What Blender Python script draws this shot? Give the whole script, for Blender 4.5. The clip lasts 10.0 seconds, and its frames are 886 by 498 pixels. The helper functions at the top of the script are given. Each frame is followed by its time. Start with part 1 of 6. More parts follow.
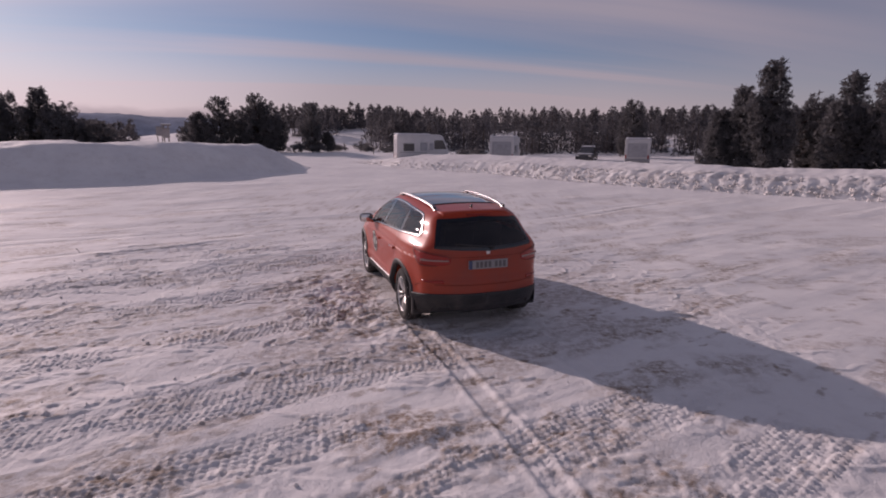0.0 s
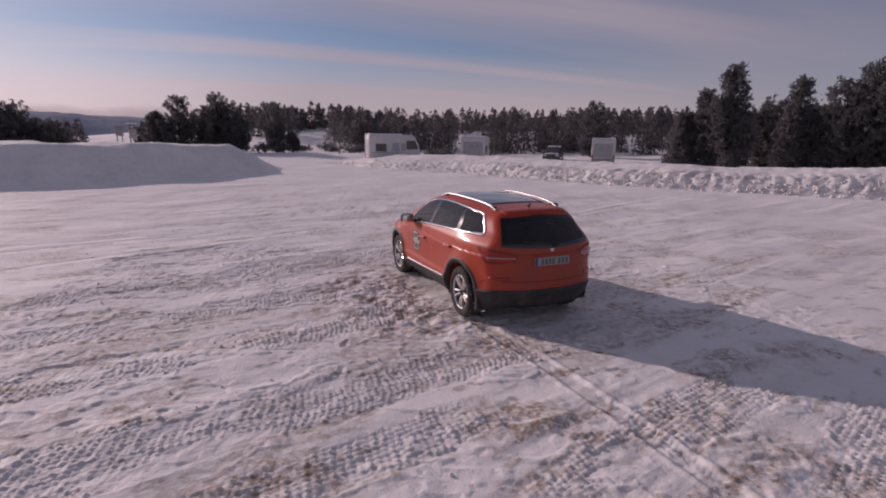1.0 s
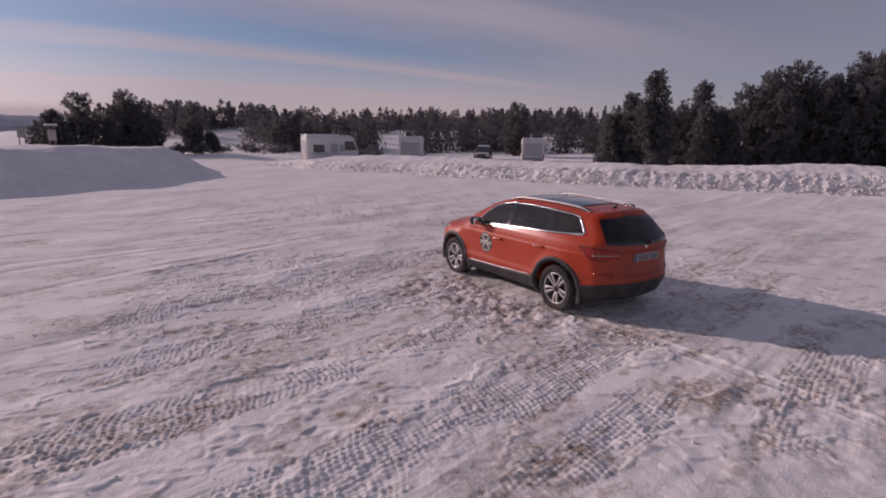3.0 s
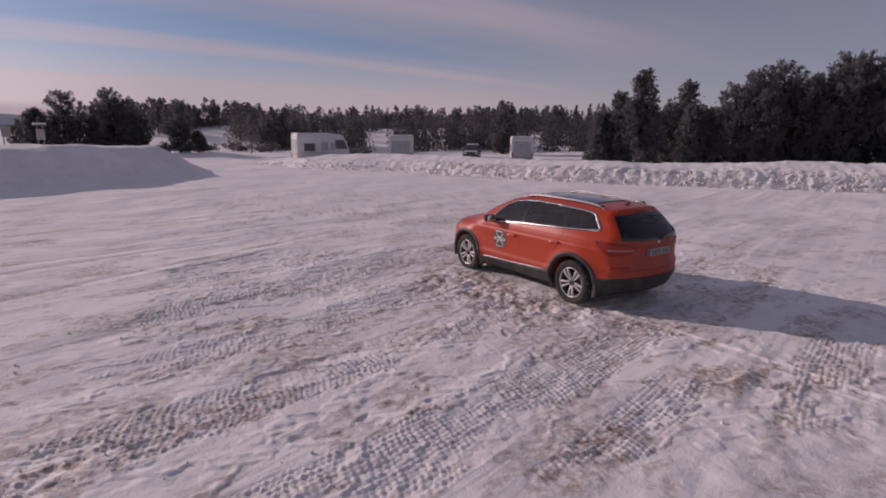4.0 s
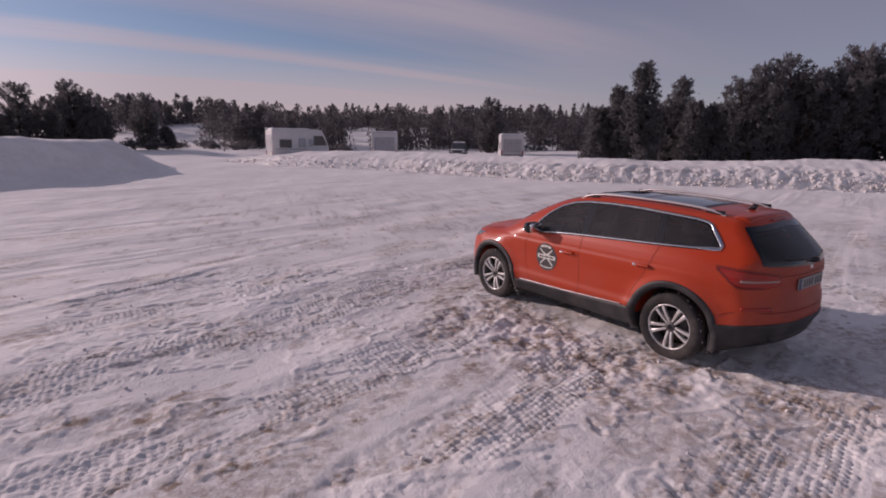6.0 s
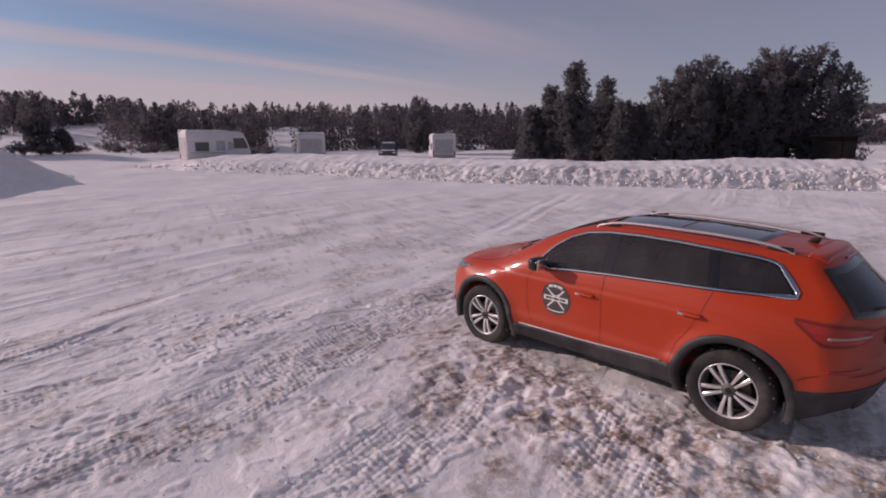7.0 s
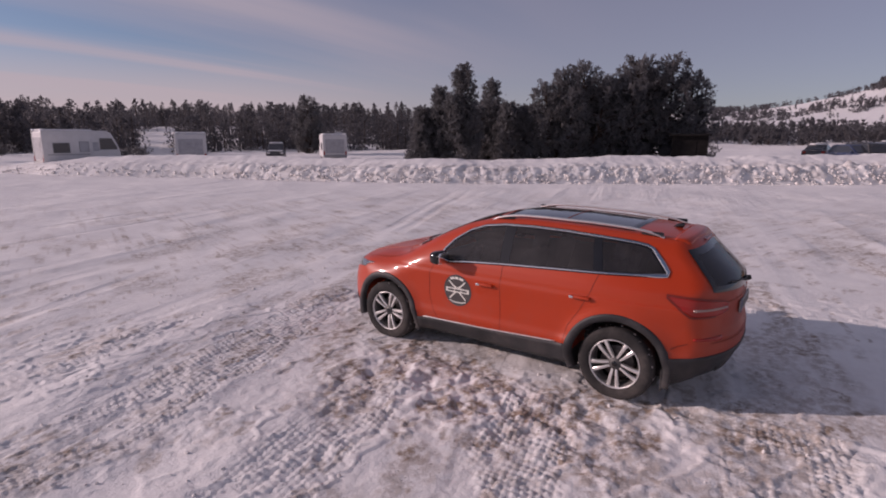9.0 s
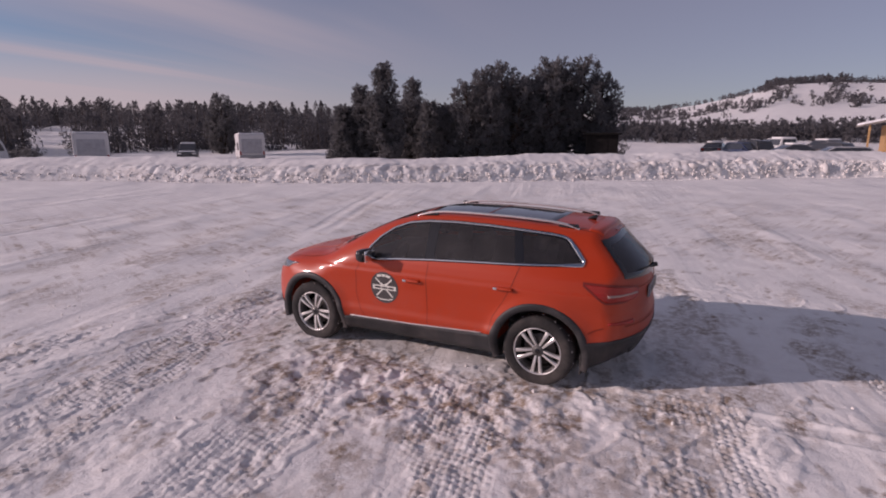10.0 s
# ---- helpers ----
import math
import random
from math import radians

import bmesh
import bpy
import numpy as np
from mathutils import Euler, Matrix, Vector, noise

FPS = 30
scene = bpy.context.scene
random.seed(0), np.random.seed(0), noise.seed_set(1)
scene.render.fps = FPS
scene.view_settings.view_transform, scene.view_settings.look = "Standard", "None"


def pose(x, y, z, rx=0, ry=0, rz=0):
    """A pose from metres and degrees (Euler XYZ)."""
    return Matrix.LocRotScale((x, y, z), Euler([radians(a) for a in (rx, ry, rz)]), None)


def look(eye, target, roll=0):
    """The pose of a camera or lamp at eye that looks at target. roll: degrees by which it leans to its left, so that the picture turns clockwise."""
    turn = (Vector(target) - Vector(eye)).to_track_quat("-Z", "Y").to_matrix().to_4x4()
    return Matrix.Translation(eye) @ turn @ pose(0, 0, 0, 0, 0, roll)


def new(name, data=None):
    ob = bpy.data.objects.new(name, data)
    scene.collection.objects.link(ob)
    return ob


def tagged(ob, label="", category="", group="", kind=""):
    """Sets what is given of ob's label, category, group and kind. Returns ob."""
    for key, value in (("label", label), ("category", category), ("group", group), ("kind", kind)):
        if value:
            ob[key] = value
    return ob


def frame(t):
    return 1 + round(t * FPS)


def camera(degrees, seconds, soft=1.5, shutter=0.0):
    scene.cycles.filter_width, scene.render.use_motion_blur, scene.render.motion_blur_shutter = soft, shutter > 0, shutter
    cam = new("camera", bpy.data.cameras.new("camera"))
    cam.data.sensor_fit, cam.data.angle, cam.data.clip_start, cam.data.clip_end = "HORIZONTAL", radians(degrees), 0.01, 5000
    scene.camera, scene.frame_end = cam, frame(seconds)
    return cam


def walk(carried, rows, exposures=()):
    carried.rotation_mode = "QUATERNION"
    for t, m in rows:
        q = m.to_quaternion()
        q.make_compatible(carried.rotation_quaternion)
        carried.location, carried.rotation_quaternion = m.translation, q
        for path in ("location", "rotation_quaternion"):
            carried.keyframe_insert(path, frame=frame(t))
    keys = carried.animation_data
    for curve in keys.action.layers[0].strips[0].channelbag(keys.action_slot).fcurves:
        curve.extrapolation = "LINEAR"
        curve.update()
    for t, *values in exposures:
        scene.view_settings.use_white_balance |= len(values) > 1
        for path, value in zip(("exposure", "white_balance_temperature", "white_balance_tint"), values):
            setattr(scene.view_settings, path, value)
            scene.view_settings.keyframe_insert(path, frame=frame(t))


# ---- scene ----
# ---------------------------------------------------------------- camera
cam = camera(78.0, 10.0, soft=1.9)
PATH = [
    (0, (0.185, 0.055, 2.409), (0.148, 2.016, 2.019), 0.7),
    (0.5, (-0.496, -0.038, 2.38), (-0.464, 1.923, 1.991), 0.7),
    (1, (-1.198, -0.11, 2.411), (-1.081, 1.849, 2.023), 0.7),
    (1.5, (-1.896, -0.142, 2.338), (-1.694, 1.81, 1.952), 0.6),
    (2, (-2.612, -0.161, 2.365), (-2.325, 1.781, 1.979), 0.6),
    (2.5, (-3.347, -0.146, 2.469), (-2.973, 1.781, 2.084), 0.6),
    (4, (-4.568, -0.33, 2.55), (-4.077, 1.568, 2.155), 0.4),
    (4.5, (-4.556, -0.144, 2.365), (-4.065, 1.755, 1.976), 0.5),
    (5, (-4.454, 0.476, 2.248), (-3.96, 2.374, 1.857), 0.4),
    (5.5, (-4.3, 1.469, 2.156), (-3.804, 3.366, 1.765), 0.6),
    (7, (-4.479, 4.364, 2.421), (-3.67, 6.149, 2.025), 0.2),
    (7.5, (-4.52, 4.356, 2.414), (-3.626, 6.101, 2.019), 0.2),
    (8, (-4.557, 4.345, 2.406), (-3.581, 6.045, 2.012), 0.2),
    (8.5, (-4.586, 4.331, 2.401), (-3.527, 5.981, 2.005), 0.1),
    (9, (-4.599, 4.312, 2.397), (-3.459, 5.907, 2.002), 0.1),
    (9.5, (-4.621, 4.29, 2.379), (-3.378, 5.807, 1.984), 0.0),
    (10, (-4.64, 4.261, 2.379), (-3.291, 5.683, 1.982), -0.1),
]
walk(cam, [(t, look(eye, target, roll)) for t, eye, target, roll in PATH],
     exposures=[(0, -0.39, 6950, 40), (5, -0.36, 6950, 40), (7, -0.22, 6900, 38.5), (10, -0.19, 6900, 38.5)])

# ---------------------------------------------------------------- sky and sun
SUN_EL, SUN_AZ = 18.5, -52.0   # degrees; azimuth from +y, positive towards +x
sun_dir = Vector((math.sin(radians(SUN_AZ)) * math.cos(radians(SUN_EL)),
                  math.cos(radians(SUN_AZ)) * math.cos(radians(SUN_EL)), math.sin(radians(SUN_EL))))
sun = new("sun", bpy.data.lights.new("sun", "SUN"))
sun.data.energy, sun.data.angle, sun.data.color = 3.2, radians(0.6), (1.0, 0.93, 0.84)
sun.matrix_world = look(sun_dir * 100, (0, 0, 0))


class Nodes:
    """Short hand for building node trees."""

    def __init__(self, tree):
        self.t = tree

    def n(self, kind, **props):
        node = self.t.nodes.new(kind)
        for k, v in props.items():
            if k in node.inputs:
                node.inputs[k].default_value = v
        return node

    def link(self, a, b):
        self.t.links.new(a, b)

    def put(self, socket, v):
        if isinstance(v, bpy.types.NodeSocket):
            self.link(v, socket)
        else:
            socket.default_value = v

    def math(self, op, a, b=0.0, clamp=False):
        node = self.t.nodes.new("ShaderNodeMath")
        node.operation, node.use_clamp = op, clamp
        self.put(node.inputs[0], a), self.put(node.inputs[1], b)
        return node.outputs[0]

    def mix(self, fac, a, b, blend="MIX"):
        node = self.t.nodes.new("ShaderNodeMix")
        node.data_type, node.blend_type = "RGBA", blend
        self.put(node.inputs[0], fac)
        for s, v in ((node.inputs[6], a), (node.inputs[7], b)):
            self.put(s, v if isinstance(v, bpy.types.NodeSocket) else (*v, 1.0)[:4])
        return node.outputs[2]

    def step(self, v, lo, hi, a=0.0, b=1.0):
        node = self.t.nodes.new("ShaderNodeMapRange")
        node.interpolation_type = "SMOOTHSTEP"
        self.put(node.inputs[0], v)
        for i, q in enumerate((lo, hi, a, b)):
            node.inputs[i + 1].default_value = q
        return node.outputs[0]

    def noise(self, vec, scale, detail=4.0, rough=0.55, dist=0.0):
        node = self.t.nodes.new("ShaderNodeTexNoise")
        node.inputs["Scale"].default_value, node.inputs["Detail"].default_value = scale, detail
        node.inputs["Roughness"].default_value, node.inputs["Distortion"].default_value = rough, dist
        if vec is not None:
            self.link(vec, node.inputs["Vector"])
        return node.outputs["Fac"]

    def mapping(self, vec, scale=(1, 1, 1), rot=(0, 0, 0), loc=(0, 0, 0)):
        node = self.t.nodes.new("ShaderNodeMapping")
        node.inputs["Scale"].default_value, node.inputs["Rotation"].default_value = scale, rot
        node.inputs["Location"].default_value = loc
        self.link(vec, node.inputs["Vector"])
        return node.outputs[0]

    def bump(self, height, strength=0.3, dist=0.01):
        node = self.t.nodes.new("ShaderNodeBump")
        node.inputs["Strength"].default_value, node.inputs["Distance"].default_value = strength, dist
        self.put(node.inputs["Height"], height)
        return node.outputs[0]


world = bpy.data.worlds.new("sky")
scene.world = world
world.use_nodes = True
wt = world.node_tree
wt.nodes.clear()
W = Nodes(wt)
sky = wt.nodes.new("ShaderNodeTexSky")
sky.sky_type, sky.sun_disc = "NISHITA", False
sky.sun_elevation, sky.sun_rotation = radians(SUN_EL), radians(SUN_AZ)
sky.altitude, sky.air_density, sky.dust_density, sky.ozone_density = 1800, 1.0, 1.2, 1.0
co = wt.nodes.new("ShaderNodeTexCoord").outputs["Generated"]
sep = wt.nodes.new("ShaderNodeSeparateXYZ")
W.link(co, sep.inputs[0])
zz = W.math("MAXIMUM", sep.outputs[2], 0.0)
zden = W.math("ADD", zz, 0.10)
flat = wt.nodes.new("ShaderNodeCombineXYZ")
W.put(flat.inputs[0], W.math("DIVIDE", sep.outputs[0], zden))
W.put(flat.inputs[1], W.math("DIVIDE", sep.outputs[1], zden))
turned = W.mapping(flat.outputs[0], rot=(0, 0, radians(-15)))
streak = W.noise(W.mapping(turned, scale=(0.14, 1.05, 1), loc=(3.1, 1.7, 0)), 1.0, 4.0, 0.44, 0.6)
veil = W.noise(W.mapping(turned, scale=(0.16, 0.55, 1), loc=(8.0, 4.0, 0)), 0.9, 3.0, 0.5, 0.3)
cloud = W.math("ADD", W.math("MULTIPLY", streak, 0.75), W.math("MULTIPLY", veil, 0.45))
mask = W.step(cloud, 0.45, 0.74)
haze = W.step(zz, 0.02, 0.19, 1.0, 0.0)
mask = W.math("ADD", W.math("MULTIPLY", mask, 0.72), 0.10)
mask = W.math("MAXIMUM", mask, W.math("MULTIPLY", haze, 0.95))
eastward = wt.nodes.new("ShaderNodeVectorMath")   # towards the east the veil is thin and even
eastward.operation = "DOT_PRODUCT"
W.link(co, eastward.inputs[0])
eastward.inputs[1].default_value = (math.sin(radians(80)), math.cos(radians(80)), 0.0)
calm = W.step(eastward.outputs["Value"], 0.38, 0.92)
mask = W.math("ADD", W.math("MULTIPLY", mask, W.math("SUBTRACT", 1.0, calm)), W.math("MULTIPLY", calm, 0.43))
lit = W.mix(1.0, sky.outputs[0], (0.054, 0.071, 0.078), "MULTIPLY")
white = W.mix(W.step(zz, 0.0, 0.35), (0.51, 0.48, 0.48), (0.385, 0.405, 0.44))
sunward = wt.nodes.new("ShaderNodeVectorMath")   # thin cloud is brighter towards the sun
sunward.operation = "DOT_PRODUCT"
W.link(co, sunward.inputs[0])
sunward.inputs[1].default_value = sun_dir
aura = W.step(sunward.outputs["Value"], 0.70, 1.0, 1.0, 1.7)
white = W.mix(W.math("MULTIPLY", calm, 0.7), white, (0.325, 0.332, 0.368))
glow_mul = wt.nodes.new("ShaderNodeVectorMath")
glow_mul.operation = "SCALE"
W.link(white, glow_mul.inputs[0]), W.link(aura, glow_mul.inputs["Scale"])
out_col = W.mix(mask, lit, glow_mul.outputs[0])
west = wt.nodes.new("ShaderNodeVectorMath")
west.operation = "DOT_PRODUCT"
W.link(co, west.inputs[0])
west.inputs[1].default_value = (math.sin(radians(-27)), math.cos(radians(-27)), 0.0)
lumpy = W.noise(W.mapping(co, scale=(9, 9, 22)), 1.0, 4.0, 0.55)
low = W.math("MULTIPLY", W.step(west.outputs["Value"], 0.965, 0.998), W.step(W.math("ADD", zz, W.math("MULTIPLY", lumpy, 0.035)), 0.050, 0.068, 1.0, 0.0))
out_col = W.mix(W.math("MULTIPLY", low, 0.75), out_col, (0.40, 0.385, 0.40))
bg = wt.nodes.new("ShaderNodeBackground")
W.link(out_col, bg.inputs[0])
bg.inputs[1].default_value = 1.0
W.link(bg.outputs[0], wt.nodes.new("ShaderNodeOutputWorld").inputs[0])


# ---------------------------------------------------------------- materials
def material(name, base, rough=0.6, metal=0.0, vary=0.0, scale=8.0, bump=0.0, bump_scale=60.0, spec=0.5,
             coat=0.0, dirt=0.0, dirt_col=(0.3, 0.27, 0.24), transmission=0.0, ior=1.45, object_random=0.0):
    m = bpy.data.materials.new(name)
    m.use_nodes = True
    N = Nodes(m.node_tree)
    b = m.node_tree.nodes["Principled BSDF"]
    pos = m.node_tree.nodes.new("ShaderNodeTexCoord").outputs["Object"]
    col = (*base, 1.0)
    if vary:
        f1 = N.noise(pos, scale, 5.0, 0.6)
        f2 = N.noise(pos, scale * 9.0, 3.0, 0.6)
        f = N.math("ADD", N.math("MULTIPLY", f1, 0.65), N.math("MULTIPLY", f2, 0.35))
        lo = tuple(c * (1 - vary) for c in base)
        hi = tuple(min(1.0, c * (1 + vary)) for c in base)
        col = N.mix(N.step(f, 0.3, 0.7), lo, hi)
    if object_random:
        info = m.node_tree.nodes.new("ShaderNodeObjectInfo").outputs["Random"]
        k = N.step(info, 0.0, 1.0, 1 - object_random, 1 + object_random)
        comb = m.node_tree.nodes.new("ShaderNodeCombineColor")
        for i in range(3):
            N.link(k, comb.inputs[i])
        col = N.mix(1.0, col if isinstance(col, bpy.types.NodeSocket) else col[:3], comb.outputs[0], "MULTIPLY")
    r = rough
    if dirt:
        d = N.math("MULTIPLY", N.step(N.noise(pos, 3.0, 6.0, 0.65), 0.42, 0.75), dirt)
        col = N.mix(d, col if isinstance(col, bpy.types.NodeSocket) else col[:3], dirt_col)
        r = N.math("ADD", N.math("MULTIPLY", d, 0.45), rough, True)
    N.put(b.inputs["Base Color"], col)
    N.put(b.inputs["Roughness"], r)
    b.inputs["Metallic"].default_value = metal
    b.inputs["Specular IOR Level"].default_value = spec
    b.inputs["Coat Weight"].default_value = coat
    b.inputs["Coat Roughness"].default_value = 0.06
    b.inputs["Transmission Weight"].default_value = transmission
    b.inputs["IOR"].default_value = ior
    if bump:
        N.link(N.bump(N.noise(pos, bump_scale, 4.0, 0.6), bump, 0.01), b.inputs["Normal"])
    return m


def snow_material(name, grime, streaks=0.0):
    """Snow with fine grain; grime: how much of the brown grit in the dirt attribute shows."""
    m = bpy.data.materials.new(name)
    m.use_nodes = True
    N = Nodes(m.node_tree)
    b = m.node_tree.nodes["Principled BSDF"]
    pos = m.node_tree.nodes.new("ShaderNodeTexCoord").outputs["Object"]
    big = N.noise(pos, 0.35, 4.0, 0.6)
    mid = N.noise(pos, 3.0, 5.0, 0.65)
    fine = N.noise(pos, 45.0, 3.0, 0.6)
    col = N.mix(N.step(big, 0.3, 0.7), (0.80, 0.785, 0.775), (0.88, 0.865, 0.845))
    col = N.mix(N.step(mid, 0.45, 0.8, 0.0, 0.35), col, (0.62, 0.59, 0.57))
    if grime:
        att = m.node_tree.nodes.new("ShaderNodeAttribute")
        att.attribute_name = "dirt"
        g = N.math("MULTIPLY", att.outputs["Fac"], N.step(N.noise(pos, 9.0, 7.0, 0.72), 0.36, 0.62))
        col = N.mix(N.math("MULTIPLY", g, grime, True), col, (0.30, 0.225, 0.170))
        fleck = N.math("MULTIPLY", N.step(att.outputs["Fac"], 0.10, 0.6), N.step(N.noise(pos, 26.0, 4.0, 0.7), 0.60, 0.70, 0.0, 0.75))
        col = N.mix(fleck, col, (0.13, 0.10, 0.085))
    N.put(b.inputs["Base Color"], col)
    b.inputs["Roughness"].default_value = 0.72
    b.inputs["Specular IOR Level"].default_value = 0.3
    h = N.math("ADD", N.math("MULTIPLY", N.noise(pos, 9.0, 6.0, 0.7), 0.7), N.math("MULTIPLY", fine, 0.3))
    normal = N.bump(h, 0.42, 0.04)
    if streaks:   # lines left by ploughs and sliding wheels
        run = N.mapping(N.mapping(pos, rot=(0, 0, radians(-34))), scale=(0.10, 1.0, 0.3))
        lines = N.math("ADD", N.math("MULTIPLY", N.noise(run, 2.2, 4.0, 0.55, 0.6), 0.4), N.math("MULTIPLY", N.noise(run, 0.7, 3.0, 0.5, 0.4), 2.0))
        lines = N.math("MULTIPLY", lines, N.step(N.noise(pos, 0.22, 3.0), 0.38, 0.66, 0.30, 1.0))
        node = m.node_tree.nodes.new("ShaderNodeBump")
        node.inputs["Strength"].default_value, node.inputs["Distance"].default_value = 0.5, streaks
        N.link(lines, node.inputs["Height"]), N.link(normal, node.inputs["Normal"])
        normal = node.outputs[0]
        # single wheel tracks running far across the lot: (x, y) to (x, y)
        sx = m.node_tree.nodes.new("ShaderNodeSeparateXYZ")
        N.link(pos, sx.inputs[0])
        wob = N.math("MULTIPLY", N.math("SUBTRACT", N.noise(pos, 0.25, 2.0), 0.5), 0.35)
        ruts = None
        for x0, y0, x1, y1 in TRACKS:
            ln = math.hypot(x1 - x0, y1 - y0)
            cx, cy = (x1 - x0) / ln, (y1 - y0) / ln
            p = N.math("ADD", N.math("MULTIPLY", sx.outputs[0], -cy), N.math("MULTIPLY", sx.outputs[1], cx))
            p = N.math("ABSOLUTE", N.math("ADD", N.math("SUBTRACT", p, cx * y0 - cy * x0), wob))
            s = N.math("ADD", N.math("MULTIPLY", sx.outputs[0], cx), N.math("MULTIPLY", sx.outputs[1], cy))
            s0 = cx * x0 + cy * y0
            g = N.math("MULTIPLY", N.step(p, 0.04, 0.20, 1.0, 0.0), N.math("MULTIPLY", N.step(s, s0, s0 + 1.5), N.step(s, s0 + ln - 2, s0 + ln, 1.0, 0.0)))
            ruts = g if ruts is None else N.math("MAXIMUM", ruts, g)
        node = m.node_tree.nodes.new("ShaderNodeBump")
        node.inputs["Strength"].default_value, node.inputs["Distance"].default_value = 0.7, 0.024
        node.invert = True
        N.link(ruts, node.inputs["Height"]), N.link(normal, node.inputs["Normal"])
        normal = node.outputs[0]
    N.link(normal, b.inputs["Normal"])
    return m


TRACKS = ((2.0, 16.4, 10.2, 24.0), (2.4, 16.2, 10.8, 23.7), (-10.0, 8.6, -2.8, 15.9), (-11.5, 10.2, -3.3, 16.7), (-16, 12.5, 0, 23.5),
          (-17, 14.0, -1, 25.0), (-14, 9.5, -5, 15.5), (-22, 17.0, -4, 29.0))
M_SNOW = snow_material("packed_snow", 1.0, 0.17)
M_BANK = snow_material("piled_snow", 0.8)
M_CLOD = material("snow_clod", (0.74, 0.705, 0.68), 0.8, vary=0.12, scale=5.0, bump=0.5, bump_scale=25.0, spec=0.3,
                  dirt=0.22, dirt_col=(0.42, 0.37, 0.33))
M_BARK = material("pine_bark", (0.075, 0.055, 0.045), 0.9, vary=0.4, scale=6.0, bump=0.8, bump_scale=20.0, spec=0.2)


def needle_material(name, base):
    m = bpy.data.materials.new(name)
    m.use_nodes = True
    N = Nodes(m.node_tree)
    b = m.node_tree.nodes["Principled BSDF"]
    isl = m.node_tree.nodes.new("ShaderNodeNewGeometry").outputs["Random Per Island"]
    col = N.mix(isl, tuple(c * 0.88 for c in base), tuple(c * 1.12 for c in base))
    pos = m.node_tree.nodes.new("ShaderNodeTexCoord").outputs["Object"]
    col = N.mix(N.step(N.noise(pos, 0.8, 4.0), 0.45, 0.75, 0.0, 0.25), col, (0.14, 0.12, 0.105))
    N.put(b.inputs["Base Color"], col)
    b.inputs["Roughness"].default_value = 0.7
    b.inputs["Specular IOR Level"].default_value = 0.0
    glow = m.node_tree.nodes.new("ShaderNodeBsdfTranslucent")
    N.put(glow.inputs[0], col)
    blend = m.node_tree.nodes.new("ShaderNodeMixShader")
    blend.inputs[0].default_value = 0.5
    N.link(b.outputs[0], blend.inputs[1]), N.link(glow.outputs[0], blend.inputs[2])
    N.link(blend.outputs[0], m.node_tree.nodes["Material Output"].inputs[0])
    return m


M_NEEDLE = needle_material("pine_needles", (0.172, 0.170, 0.176))
M_FOREST = needle_material("forest_needles", (0.148, 0.144, 0.154))


# ---------------------------------------------------------------- helpers for meshes
def mesh_np(name, verts, faces, mats, smooth=True, mat_index=None):
    """A mesh from arrays of vertices and of triangles or quads."""
    me = bpy.data.meshes.new(name)
    verts, faces = np.asarray(verts, np.float32), np.asarray(faces, np.int32)
    k = faces.shape[1]
    me.vertices.add(len(verts)), me.loops.add(faces.size), me.polygons.add(len(faces))
    me.vertices.foreach_set("co", verts.ravel())
    me.loops.foreach_set("vertex_index", faces.ravel())
    me.polygons.foreach_set("loop_start", np.arange(0, faces.size, k, dtype=np.int32))
    me.polygons.foreach_set("loop_total", np.full(len(faces), k, np.int32))
    me.polygons.foreach_set("use_smooth", np.full(len(faces), smooth))
    for m in mats if isinstance(mats, (list, tuple)) else [mats]:
        me.materials.append(m)
    if mat_index is not None:
        me.polygons.foreach_set("material_index", np.asarray(mat_index, np.int32))
    me.update(calc_edges=True)
    return me


def part(name, bm, mat, parent, label="", smooth=False):
    """Links a bmesh (or a mesh) as one mesh object under a thing or a part."""
    if isinstance(bm, bmesh.types.BMesh):
        me = bpy.data.meshes.new(name)
        bmesh.ops.recalc_face_normals(bm, faces=bm.faces)
        bm.to_mesh(me)
        bm.free()
        me.materials.append(mat)
        if smooth:
            me.polygons.foreach_set("use_smooth", np.full(len(me.polygons), True))
    else:
        me = bm
    ob = new(name, me)
    ob.parent = parent
    return tagged(ob, label)


def thing(name, m, label, category, group=""):
    ob = new(name)
    ob.empty_display_size = 0.2
    ob.matrix_basis = m
    return tagged(ob, label, category, group)


def box(bm, x0, x1, y0, y1, z0, z1, bevel=0.0, seg=2, m=None):
    r = bmesh.ops.create_cube(bm, size=1.0)
    vs = r["verts"]
    mat = Matrix.LocRotScale(((x0 + x1) / 2, (y0 + y1) / 2, (z0 + z1) / 2), None, (x1 - x0, y1 - y0, z1 - z0))
    bmesh.ops.transform(bm, matrix=(m or Matrix()) @ mat, verts=vs)
    if bevel:
        es = list({e for v in vs for e in v.link_edges})
        bmesh.ops.bevel(bm, geom=es, offset=bevel, segments=seg, profile=0.5, affect="EDGES")
    return bm


def tube(bm, a, b, r0, r1=None, seg=10, caps=True):
    a, b = Vector(a), Vector(b)
    d = b - a
    m = Matrix.Translation((a + b) / 2) @ d.to_track_quat("Z", "Y").to_matrix().to_4x4()
    bmesh.ops.create_cone(bm, cap_ends=caps, segments=seg, radius1=r0, radius2=r0 if r1 is None else r1,
                          depth=d.length, matrix=m)
    return bm


